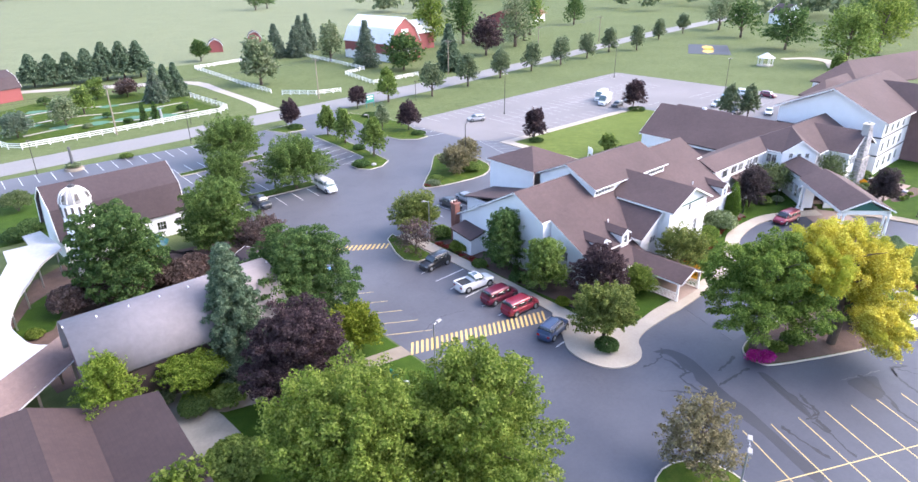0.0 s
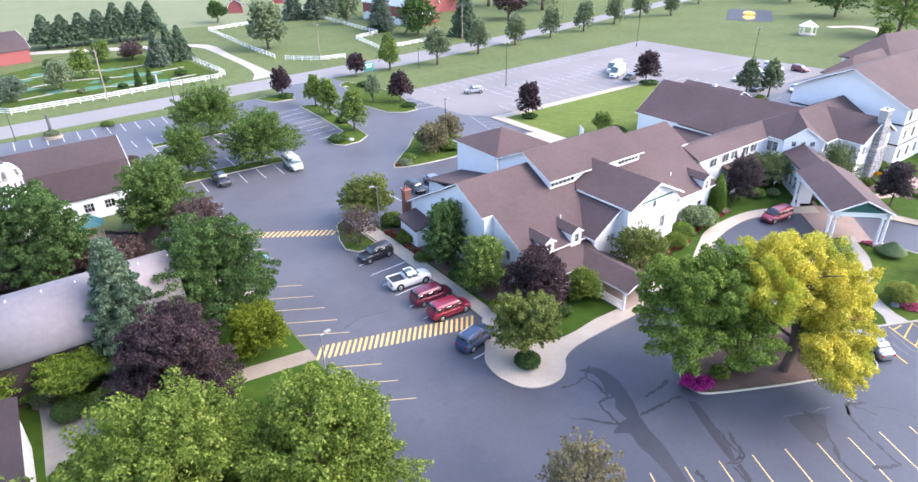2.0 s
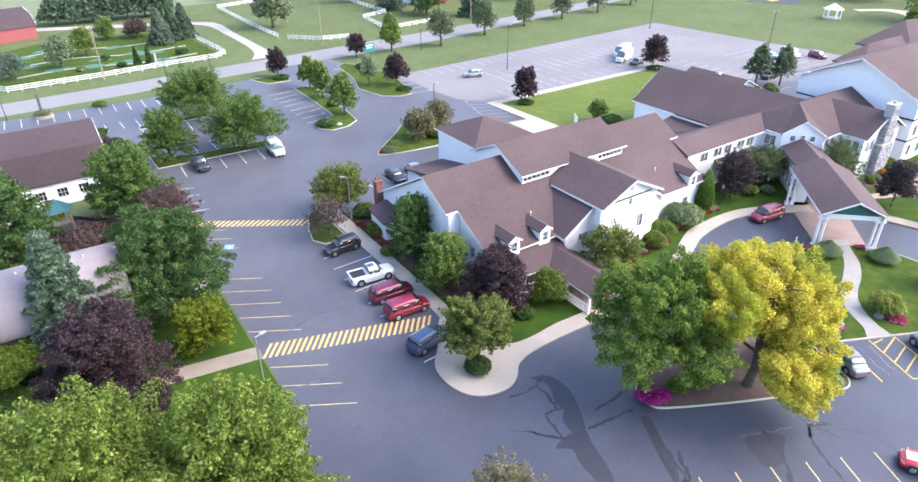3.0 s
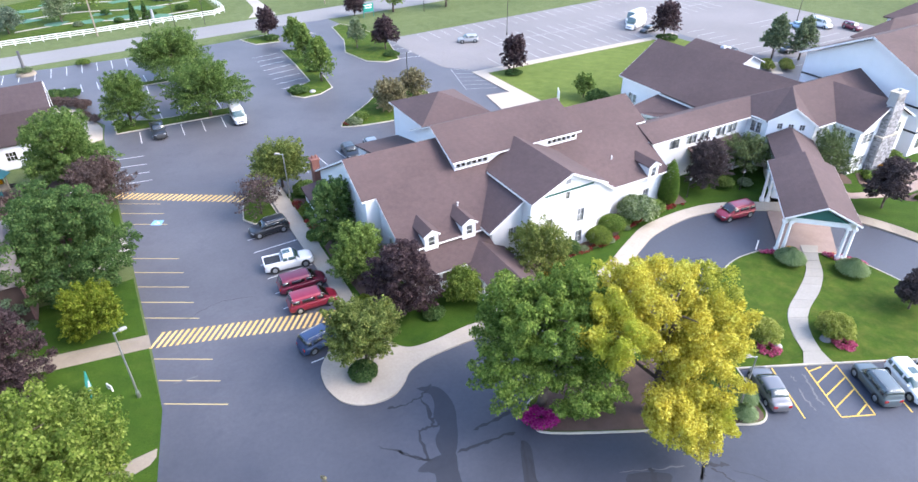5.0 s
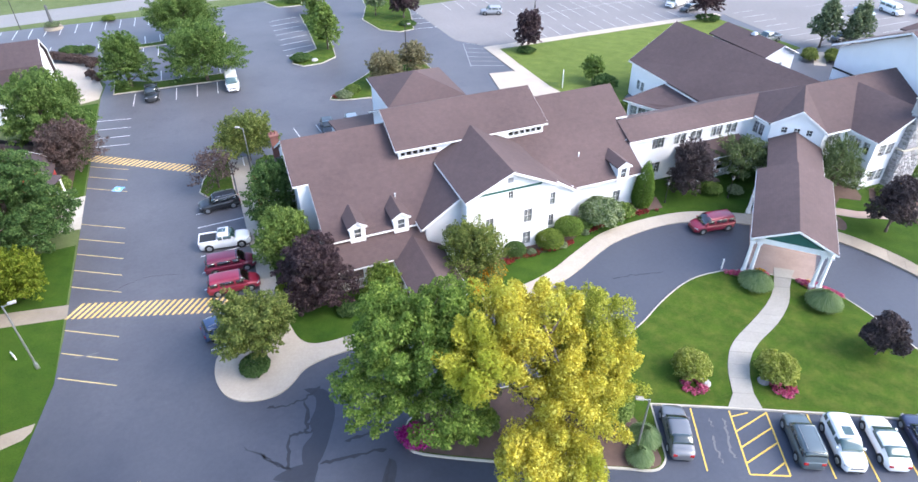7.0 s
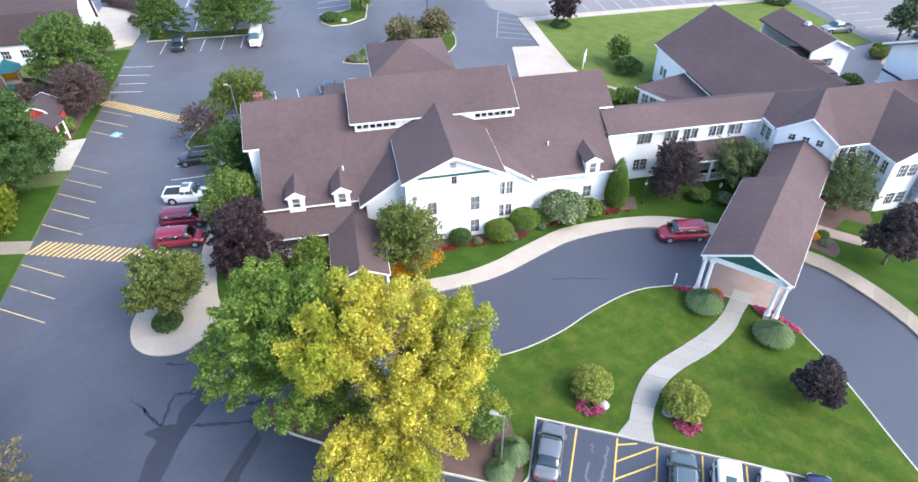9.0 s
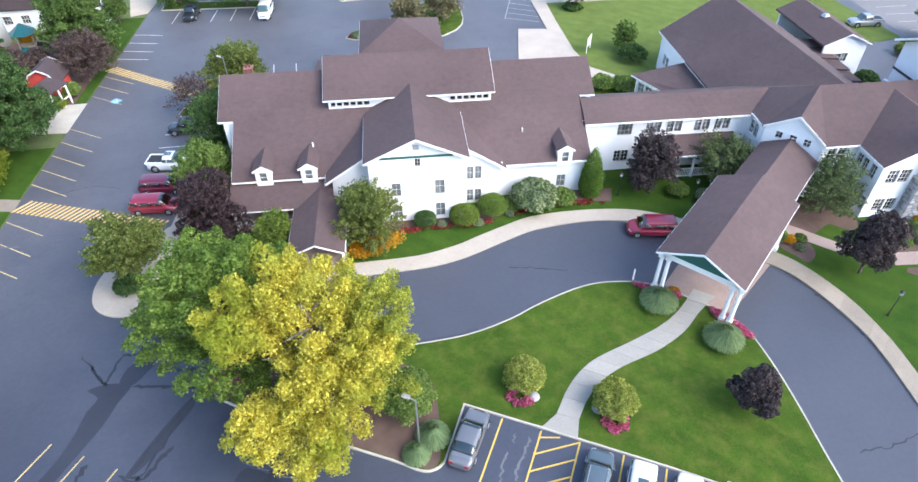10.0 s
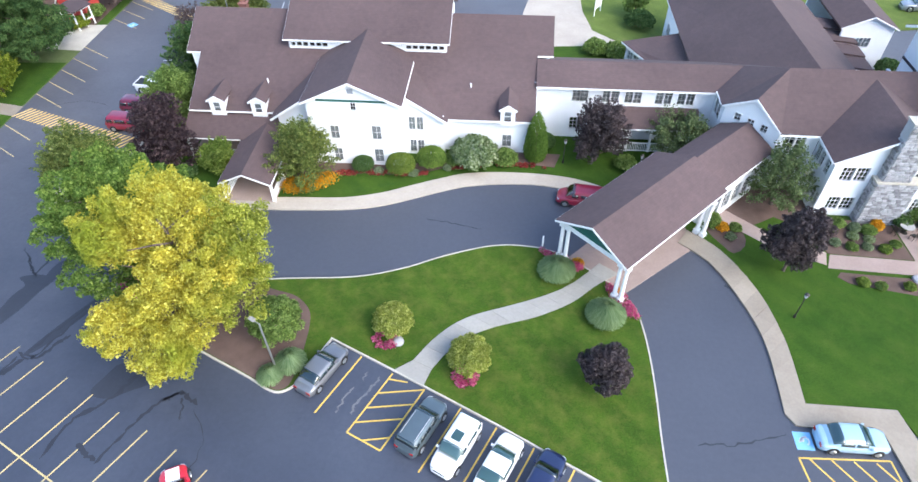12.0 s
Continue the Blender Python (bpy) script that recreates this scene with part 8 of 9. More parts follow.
for k, (x, y, r, h, lf, lab) in enumerate(((38.0, -7.6, 0.9, 1.0, "leaf", "low green shrub by the porch columns"), (38.9, -8.3, 0.5, 0.6, "orange", "yellow flowering plant by the walk"), (31.8, -0.6, 1.0, 1.1, "leaf", "low green shrub by the lamp"), (34.0, -1.6, 0.8, 0.9, "leafgrey", "low grey-green shrub on the front lawn"), (48.4, -7.2, 0.6, 0.7, "leaf", "low leafy garden bed plant"), (49.6, -7.6, 0.5, 0.6, "leafgrey", "low leafy garden bed plant"), (50.6, -7.9, 0.6, 0.7, "leaf", "low leafy garden bed plant"), (47.6, -7.9, 0.5, 0.6, "leaflight", "low leafy garden bed plant"), (51.4, -7.4, 0.5, 0.9, "orange", "bush covered in orange-yellow flowers"), (47.5, -9.4, 0.4, 0.5, "leafgrey", "low leafy garden bed plant"), (48.7, -9.8, 0.45, 0.5, "leaf", "low leafy garden bed plant"), (49.9, -9.7, 0.4, 0.45, "leafgrey", "low leafy garden bed plant"), (51.2, -9.9, 0.45, 0.5, "leaflight", "low leafy garden bed plant"), (52.2, -9.3, 0.4, 0.5, "leaf", "low leafy garden bed plant"), (49.2, -8.5, 0.45, 0.4, "leafbloom", "white-flowering garden bed plant"), (50.4, -8.8, 0.4, 0.4, "leafbloom", "white-flowering garden bed plant"), (40.0, -8.2, 0.5, 0.5, "leaf", "low leafy plant beside the walk"), (39.4, -9.3, 0.4, 0.45, "leafgrey", "low leafy plant beside the walk"), (48.2, -13.6, 0.45, 0.5, "leaflight", "low leafy garden bed plant"), (49.4, -13.9, 0.4, 0.5, "leaf", "low leafy garden bed plant"), (51.5, -13.8, 0.4, 0.5, "leaflight", "low leafy garden bed plant"), (55.4, -6.2, 1.1, 1.2, "leaf", "dark green shrub at the gable"), (53.6, -6.9, 0.8, 0.9, "leafdark", "dark green shrub at the gable"))):
    place(shrub(130 + k, r, h, M[lf], 1800, 0.15), x, y, lab, "plant", z=0.1)
for k, (x, y, r, h, lf, lab) in enumerate(((-13.0, 12.8, 0.9, 0.8, "leaf", "low green shrub by the walk"), (-12.2, 7.2, 1.0, 1.0, "leafdark", "dark green shrub at the wall"), (-11.8, 17.6, 1.4, 1.3, "leaflight", "light green shrub at the wall"), (-11.0, 22.4, 1.4, 1.5, "leaf", "green shrub by the chimney"), (-12.8, 0.2, 0.7, 0.9, "leafacid", "yellow-green shrub at the corner"), (-8.2, -4.2, 1.0, 0.8, "leafdark", "low dark shrub by the porch"), (30.6, 20.8, 1.5, 1.5, "leaf", "green shrub behind the inn"), (33.2, 20.0, 1.7, 1.6, "leaf", "green shrub behind the wing"), (36.4, 27.6, 1.8, 2.0, "leafdark", "dark green shrub by the hall"), (61.6, 17.4, 1.4, 2.0, "leafdark", "round dark shrub by the annex"))):
    place(shrub(150 + k, r, h, M[lf], 3000, 0.2), x, y, lab, "shrub")
for k, (x, y, r, h, lf, lab) in enumerate(((1.6, 39.2, 1.3, 0.7, "leafgrey", "low grey-green shrub on the island"), (3.2, 40.4, 1.2, 0.9, "leaf", "low green shrub on the island"), (11.2, 40.6, 1.9, 1.3, "leaf", "green shrub on the island"), (14.0, 48.8, 1.0, 0.8, "redflower", "red flowering clump on the island"), (-1.4, 55.6, 1.7, 1.0, "leafdark", "low dark shrub on the island"), (4.2, 64.8, 1.2, 0.9, "leafdark", "low dark shrub on the island"), (19.6, 66.0, 1.6, 0.7, "leafdark", "low dark shrub on the island"), (3.2, 88.2, 1.8, 0.8, "leafdark", "low dark shrub under the tree"), (21.0, 86.0, 1.8, 1.0, "leafdark", "low dark shrub on the island"), (33.0, 45.4, 1.6, 0.8, "leafdark", "dark hedge under the purple tree"), (71.0, 47.8, 2.4, 0.8, "leafdark", "dark hedge under the purple tree"), (-30.6, 89.9, 1.2, 0.8, "leaf", "green shrub on the verge"))):
    place(shrub(170 + k, r, h, M[lf], 2200, 0.24), x, y, lab, "shrub")


def flower_bed(seed, pts, leaf, count, label, h=0.3, size=0.13, green=0.35):
    """A dense bed of blossom and leaf over an outline."""
    rng = np.random.default_rng(seed)
    pts = np.array(pts, float)
    k = rng.integers(0, len(pts), 60)
    f = rng.uniform(0, 1, (60, 1))
    cs = pts[k] * f + pts[(k + 1) % len(pts)] * (1 - f)
    mid = pts.mean(0)
    cs = mid + (cs - mid) * rng.uniform(0.2, 1, (60, 1)) ** 0.5
    cs = np.c_[cs, np.full(60, 0.14 + h * 0.4)]
    root = empty("flowers")
    quads_ob("blossom", leaf_cloud(rng, cs, np.full(60, h), int(count * (1 - green)), size, 0.7), leaf, root)
    quads_ob("foliage", leaf_cloud(rng, cs - [0, 0, 0.08], np.full(60, h * 0.9), int(count * green), size * 1.2, 0.6), M["leaf"], root)
    return tagged(root, label, "flowers")


def ring(cx, cy, r, n=10, a0=0, a1=360):
    return [(cx + r * math.cos(radians(a0 + (a1 - a0) * i / n)), cy + r * math.sin(radians(a0 + (a1 - a0) * i / n))) for i in range(n)]


flower_bed(1, ring(13.1, -21.4, 0.9, 8), M["pink"], 1600, "pink flowers ringing the hydrangea", 0.22)
flower_bed(2, ring(18.9, -24.0, 0.85, 8), M["pink"], 1600, "bright pink flowers below the hydrangea", 0.22)
flower_bed(3, [(1.6, -6.2), (3.2, -5.9), (5.4, -4.6), (5.8, -3.9), (3.0, -4.8), (1.6, -5.4)], M["orange"], 8000, "bank of orange flowers below the gable", 0.75)
flower_bed(4, [(5.6, -3.5), (9, -3.3), (13, -3.1), (14.6, -2.4), (9, -2.9), (5.8, -3.0)], M["redflower"], 3000, "red flowers edging the bed", 0.22)
flower_bed(5, [(15, -2.2), (17, -1.6), (20.5, -1.0), (22.4, -1.0), (25, -1.3), (24.6, -0.7), (20, -0.7), (16, -1.2)], M["redflower"], 2600, "red flowers edging the bed", 0.2)
flower_bed(6, [(-8.0, -17.4), (-7.6, -18.6), (-6.4, -19.1), (-5.8, -18.4), (-6.8, -17.2)], M["magenta"], 3200, "mound of magenta petunias on the island tip", 0.4, green=0.15)
flower_bed(7, [(24.0, -11.8), (26.2, -12.6), (27.4, -13.6), (26.6, -13.8), (25.2, -12.9)], M["pink"], 2600, "pink flowers at the porch columns", 0.3)
flower_bed(8, [(29.0, -15.0), (30.3, -16.4), (31.0, -18.2), (30.2, -18.0), (29.2, -16.2)], M["pink"], 2400, "pink flowers at the porch columns", 0.3)
flower_bed(9, ring(26.9, -13.0, 0.4, 6), M["orange"], 500, "yellow flowers at the porch columns", 0.25)
flower_bed(10, ring(29.5, -15.8, 0.4, 6), M["orange"], 500, "yellow flowers at the porch columns", 0.25)
flower_bed(11, [(-13.0, 21), (-12.9, 12), (-12.2, 12), (-12.2, 21)], M["redflower"], 2600, "red flowers along the wall bed", 0.25)
flower_bed(12, ring(0.8, 39.2, 0.7, 6), M["redflower"], 500, "red flowers at the island tip", 0.3)
for k, (x, y, r) in enumerate(((14.0, -21.5, 0.42), (18.1, -22.9, 0.45), (52.6, -12.9, 0.5), (0.6, 54.6, 0.5))):
    rng = np.random.default_rng(40 + k)
    bm = bmesh.new()
    bmesh.ops.create_icosphere(bm, subdivisions=2, radius=r)
    for v in bm.verts:
        v.co = v.co * (1 + 0.18 * noise.noise(v.co * 2.2 + Vector((k, 0, 0))))
        v.co.z = max(-0.1, v.co.z * 0.7)
    ob = mesh_ob("boulder", bm, M["stone"])
    ob.matrix_basis = pose(x, y, 0.15, 0, 0, 40 * k)
    tagged(ob, "pale grey garden boulder", "stone", "garden boulders")
# brownish plum hedges behind the long barn
for k in range(6):
    place(shrub(270 + k, 1.0, 1.3, M["leafplum"], 2600, 0.16), -37.6 + 1.22 * k, 70.9 - 1.05 * k, "clipped dark plum hedge shrub", "shrub", group="court hedge")
for k, (x, y, r) in enumerate(((-31.9, 64.6, 0.7), (-31.6, 60.4, 0.8), (-30.6, 58.6, 0.8))):
    place(shrub(280 + k, r, 1.2, M["leafplum"], 1400, 0.16), x, y, "small plum shrub at the court", "shrub", group="court shrubs")
for k in range(11):
    place(shrub(190 + k, 2.0 + 0.3 * math.sin(k), 2.6 + 0.4 * math.cos(k * 1.7), M["leafplum"], 4200, 0.22), -51.8 + 1.3 * k, 33.4 + 0.9 * math.sin(k * 1.3), "brownish plum-leaved hedge shrub", "shrub", group="plum hedge")
for k, (x, y, r, h, lf) in enumerate(((-50.2, 13.2, 1.2, 1.3, "leaf"), (-47.9, 9.4, 1.25, 1.4, "leafmaple"), (-45.6, 8.4, 1.4, 1.5, "leaf"), (-49.6, 12.0, 0.9, 1.0, "leafgrey"), (-33.0, 23.4, 1.2, 1.2, "leafacid"), (-32.6, 26.5, 1.3, 1.4, "leaf"), (-34.8, 41.2, 1.4, 1.2, "leaf"), (-36.8, 22.0, 1.5, 1.5, "leaflight"), (-52.6, 59.6, 2.0, 1.5, "leafdark"), (-50.4, 61.6, 2.0, 1.5, "leafdark"), (-50.6, 71.8, 2.2, 2.9, "leafsage"), (-55.6, 30.8, 0.8, 0.8, "leaflight"), (-35.6, 73.2, 1.6, 1.1, "leafdark"), (-33.2, 72.4, 1.6, 1.1, "leafdark"))):
    place(shrub(205 + k, r, h, M[lf], 3200, 0.2), x, y, "rounded garden shrub beside the barns", "shrub")
place(broadleaf(220, 5.0, 3.0, M["leaflight"], 7000, 0.3, 0.1, 1.1), -52.8, -2.6, "light green tree beside the house roof")
place(shrub(221, 2.6, 1.8, M["leaf"], 7000, 0.22), -48.4, 0.6, "wide green shrub by the patio", "shrub")


# ---- lamps, signs, poles ----
def lot_lamp(x, y, h, label, arms=1, rz=0.0, metal="steel"):
    root = empty("street_lamp", (x, y, 0), rz)
    bm = bmesh.new()
    tube(bm, (0, 0, 0.5), (0, 0, h), 0.075, 0.055, 10)
    part("pole", bm, M[metal], root)
    bm = bmesh.new()
    tube(bm, (0, 0, 0), (0, 0, 0.55), 0.15, 0.13, 12)
    part("footing", bm, M[metal], root)
    for k in range(arms):
        s = 1 if k == 0 else -1
        bm = bmesh.new()
        tube(bm, (0, 0, h - 0.1), (s * 0.45, 0, h), 0.035, 0.03, 6)
        part("arm", bm, M[metal], root)
        bm = bmesh.new()
        prism(bm, [(s * 0.35, -0.15), (s * 0.88, -0.15), (s * 0.88, 0.15), (s * 0.35, 0.15)][:: s], h - 0.05, h + 0.10)
        bmesh.ops.bevel(bm, geom=bm.edges[:], offset=0.04, segments=1, affect="EDGES")
        part("lamp_head", bm, M["membrane"], root, "pale shoebox lamp head")
    return tagged(root, label, "street lamp", "car park lamps")


lot_lamp(-31.5, -1.4, 6.3, "grey steel lamp post on the lawn edge", rz=10)
lot_lamp(-12.8, 22.4, 5.6, "grey steel lamp post by the walk", rz=150)
lot_lamp(-25.9, -25.1, 6.2, "grey steel lamp post with twin heads", 2, 25)
lot_lamp(12.2, 43.2, 7.6, "dark lamp post in the island bed", metal="pole")
lot_lamp(45.5, 66.6, 9.2, "tall dark lamp post in the back lot", 2, metal="pole")
lot_lamp(104, 43, 9.2, "tall dark lamp post in the back lot", 2, metal="pole")
lot_lamp(104, 78, 9.2, "tall dark lamp post in the back lot", 2, metal="pole")
lot_lamp(4.0, 60.5, 7.6, "grey steel lamp post on the island", rz=180)
lot_lamp(6.1, -24.4, 5.2, "grey steel lamp post at the mulch bed", rz=150)


def garden_lamp(x, y, label):
    root = empty("garden_lamp", (x, y, 0.1))
    bm = bmesh.new()
    tube(bm, (0, 0, 0), (0, 0, 2.2), 0.045, 0.035, 8)
    tube(bm, (0, 0, 0), (0, 0, 0.3), 0.10, 0.07, 8)
    part("post", bm, M["pole"], root)
    bm = bmesh.new()
    tube(bm, (0, 0, 2.2), (0, 0, 2.5), 0.10, 0.16, 6)
    part("lantern", bm, M["blind"], root)
    bm = bmesh.new()
    tube(bm, (0, 0, 2.5), (0, 0, 2.7), 0.20, 0.02, 6)
    part("cap", bm, M["pole"], root)
    return tagged(root, label, "garden lamp", "garden lamps")


for x, y in ((42.2, -17.2), (38.8, -6.0), (32.8, -2.0), (26.2, -0.2)):
    garden_lamp(x, y, "black garden lamp post with small lantern")


def board_sign(x, y, rz, w, h, z, material, bars, label, posts=True):
    root = empty("sign", (x, y, 0), rz)
    for s in (-1, 1):
        if posts:
            bm = bmesh.new()
            box(bm, (s * w / 2 - 0.05, -0.05, 0), (s * w / 2 + 0.05, 0.05, z + h))
            part("post", bm, material, root)
    bm = bmesh.new()
    box(bm, (-w / 2, -0.04, z), (w / 2, 0.04, z + h))
    part("board", bm, material, root)
    for k, (bx, bz, bw, bh) in enumerate(bars):
        bm = bmesh.new()
        box(bm, (bx - bw / 2, -0.055, bz), (bx + bw / 2, -0.041, bz + bh))
        part("lettering_bar", bm, M["trim"], root)
    return tagged(root, label, "sign")


board_sign(-34.45, 0.1, 90, 1.6, 1.7, 0.35, M["signgreen"], [(0, 1.35, 0.9, 0.14), (0, 1.12, 1.1, 0.12), (0, 0.88, 0.8, 0.12), (-0.1, 0.68, 0.6, 0.1)], "dark green direction sign with white lettering")
board_sign(-33.3, 0.4, -60, 0.5, 0.35, 0.2, M["whitepaint"], [], "small pale ground sign on the lawn")
board_sign(27.0, 94.6, 10, 2.6, 1.8, 1.2, M["signgreen"], [(0, 2.5, 2.0, 0.25), (0, 2.0, 1.6, 0.2)], "roadside entrance sign on two posts")
board_sign(31.6, 31.0, 60, 1.8, 1.2, 0.9, M["trim"], [], "plain white board on the back lawn")
for x, y in ((24.2, -11.2), (-13.5, 24.3)):
    bm = bmesh.new()
    tube(bm, (0, 0, 0), (0, 0, 1.1), 0.07, 0.07, 8)
    ob = mesh_ob("bollard", bm, M["trim"])
    ob.matrix_basis = pose(x, y, 0.05)
    tagged(ob, "slim white bollard at the kerb", "bollard")


def pictogram(x, y, rz, s, z=0.037):
    """A blue accessible-parking square with a white wheelchair symbol."""
    bm = bmesh.new()
    box(bm, (-s, -s * 0.9, -0.003), (s, s * 0.9, 0))
    ob = mesh_ob("bay_symbol", bm, M["bluepaint"])
    bm = bmesh.new()
    for k in range(9):
        a0, a1 = radians(200 + 28 * k), radians(228 + 28 * k)
        beam(bm, (math.cos(a0) * s * 0.42, -0.15 * s + math.sin(a0) * s * 0.42, 0.003), (math.cos(a1) * s * 0.42, -0.15 * s + math.sin(a1) * s * 0.42, 0.003), 0.09 * s / 0.55, 0.002)
    for p, q_ in (((-0.1, 0.5), (0.0, 0.0)), ((0.0, 0.0), (0.35, 0.0)), ((0.35, 0.0), (0.5, -0.4)), ((-0.05, 0.25), (0.28, 0.25))):
        beam(bm, (p[0] * s, p[1] * s, 0.003), (q_[0] * s, q_[1] * s, 0.003), 0.1 * s / 0.55, 0.002)
    part("wheelchair_symbol", bm, M["whitepaint"], ob)
    ob.matrix_basis = pose(x, y, z, 0, 0, rz)
    tagged(ob, "blue painted accessible bay symbol", "road marking", kind="structure")


pictogram(40.0, -26.95, 90, 0.6)
pictogram(-26.8, 24.4, -30, 0.55, 0.027)

def utility_pole(x, y, h, rz, label):
    root = empty("utility_pole", (x, y, 0), rz)
    bm = bmesh.new()
    tube(bm, (0, 0, 0), (0, 0, h), 0.17, 0.11, 10)
    part("pole", bm, M["wood"], root)
    bm = bmesh.new()
    box(bm, (-1.2, -0.06, h - 0.7), (1.2, 0.06, h - 0.55))
    part("crossarm", bm, M["wood"], root)
    for u in (-1.1, -0.4, 0.4, 1.1):
        bm = bmesh.new()
        tube(bm, (u, 0, h - 0.55), (u, 0, h - 0.38), 0.05, 0.03, 6)
        part("insulator", bm, M["steel"], root)
    return tagged(root, label, "utility pole", "roadside poles")


POLES = [(-75, 106.5), (-27, 109.4), (23, 112.5), (72, 117.5), (122, 125), (172, 135)]
for x, y in POLES:
    utility_pole(x, y, 10.5, 96, "weathered wooden utility pole with crossarm")
for (x0, y0), (x1, y1) in zip(POLES, POLES[1:]):
    for off in (-1.1, 1.1):
        bm = bmesh.new()
        sweep(bm, [(x0 + (x1 - x0) * f, y0 + (y1 - y0) * f + off, 10.1 - 4.0 * f * (1 - f)) for f in np.linspace(0, 1, 13)], [(-0.018, 0), (0, -0.018), (0.018, 0), (0, 0.018)])
        tagged(mesh_ob("power_line", bm, M["dark"]), "sagging dark overhead power line", "cable", "power lines")
for x, y, h in ((-18, 91.6, 6.5), (-6, 107.2, 5.0), (-12, 108, 5.0), (40, 93, 5.0), (-45, 90, 6.0)):
    bm = bmesh.new()
    tube(bm, (0, 0, 0), (0, 0, h), 0.07, 0.05, 8)
    box(bm, (-0.3, -0.1, h - 0.12), (0.4, 0.1, h))
    ob = mesh_ob("roadside_post", bm, M["pole"])
    ob.matrix_basis = pose(x, y, 0)
    tagged(ob, "thin dark roadside post", "post", "roadside posts")
# stone marker in a planter
mk = tagged(empty("marker", (-39.6, 88.6, 0)), "grey stone marker in a round planter", "monument")
bm = bmesh.new()
tube(bm, (0, 0, 0.4), (0, 0, 3.9), 0.30, 0.20, 8)
tube(bm, (0, 0, 3.9), (0, 0, 4.15), 0.30, 0.14, 8)
part("shaft", bm, M["darkstone"], mk)
bm = bmesh.new()
tube(bm, (0, 0, 0), (0, 0, 0.45), 1.6, 1.5, 18)
part("planter", bm, M["oldconcrete"], mk)
place(shrub(230, 1.35, 0.9, M["leafgrey"], 1500, 0.2), -39.6, 88.6, "grey-green plants in the stone planter", "plant", z=0.3)

# ---- white rail fences ----
bm = bmesh.new()
box(bm, (-0.07, -0.07, 0), (0.07, 0.07, 1.3))
POST = bpy.data.meshes.new("post")
bm.to_mesh(POST)
bm.free()
bm = bmesh.new()
box(bm, (0, -0.025, -0.07), (1, 0.025, 0.07))
RAIL = bpy.data.meshes.new("rail")
bm.to_mesh(RAIL)
bm.free()
for me_ in (POST, RAIL):
    me_.materials.append(M["trim"])


def rail_fence(pts, label, step=2.6):
    root = empty("fence")
    pts = [Vector((*p, 0)) for p in pts]
    for a, b in zip(pts, pts[1:]):
        n = max(1, round((b - a).length / step))
        for k in range(n):
            c, e = a.lerp(b, k / n), a.lerp(b, (k + 1) / n)
            po = new("post", POST)
            po.parent = root
            po.matrix_basis = Matrix.Translation(c)
            ang = math.degrees(math.atan2(e.y - c.y, e.x - c.x))
            for z in (0.45, 0.82, 1.18):
                r_ = new("rail", RAIL)
                r_.parent = root
                r_.matrix_basis = pose(c.x, c.y, z, 0, 0, ang) @ Matrix.Diagonal(((e - c).length, 1, 1, 1))
    po = new("post", POST)
    po.parent = root
    po.matrix_basis = Matrix.Translation(pts[-1])
    return tagged(root, label, "fence")


rail_fence([(-49, 122), (-46, 112), (-44, 109.8), (-27, 111.0), (-13.8, 113.0), (-2.6, 114.2), (0.2, 117), (0.2, 121), (-1.0, 138)], "white three-rail fence round the mini golf")
rail_fence([(17.4, 184), (17.0, 160), (16.6, 146), (17.2, 128)], "white three-rail paddock fence")
rail_fence([(18.5, 124), (25, 117.2), (32, 116.2)], "white three-rail paddock fence")
rail_fence([(45, 119.4), (47.8, 139), (57.5, 143), (59, 188)], "white three-rail paddock fence")
rail_fence([(45, 119.4), (63.5, 122.0)], "white three-rail paddock fence")
rail_fence([(17.4, 184), (40, 190)], "white three-rail paddock fence")

# ---- mini golf ----
tagged(sheet("golf_ground", [(-48, 122), (-44, 112), (-3, 116), (-1, 120), (-2, 140), (-10, 156), (-34, 158), (-46, 150)], 0.03, M["lawn"], 0.1), "green mini golf ground", "golf course", kind="structure")
rg_ = random.Random(9)
for k in range(13):
    cx, cy = rg_.uniform(-41, -6), rg_.uniform(118, 148)
    pts = [(cx + (2.6 + rg_.uniform(-0.8, 1.2)) * math.cos(a), cy + (1.5 + rg_.uniform(-0.4, 0.8)) * math.sin(a)) for a in np.linspace(0, 5.5, 9)]
    tagged(sheet("putting_green", ccw(pts), 0.045 + 0.001 * k, M["felt"], 0.05), "bright green felt putting surface", "putting green", kind="structure")
for k in range(3):
    y = 121 + 10.4 * k
    tagged(sheet("golf_path", smooth_line([(-42, y), (-30, y + 2.5), (-18, y - 1), (-5, y + 1)], 4) + smooth_line([(-42, y + 1), (-30, y + 3.5), (-18, y), (-5, y + 2)], 4)[::-1], 0.038 + 0.001 * (k % 2), M["gravel"], 0.05), "thin pale golf path", "path", kind="structure")
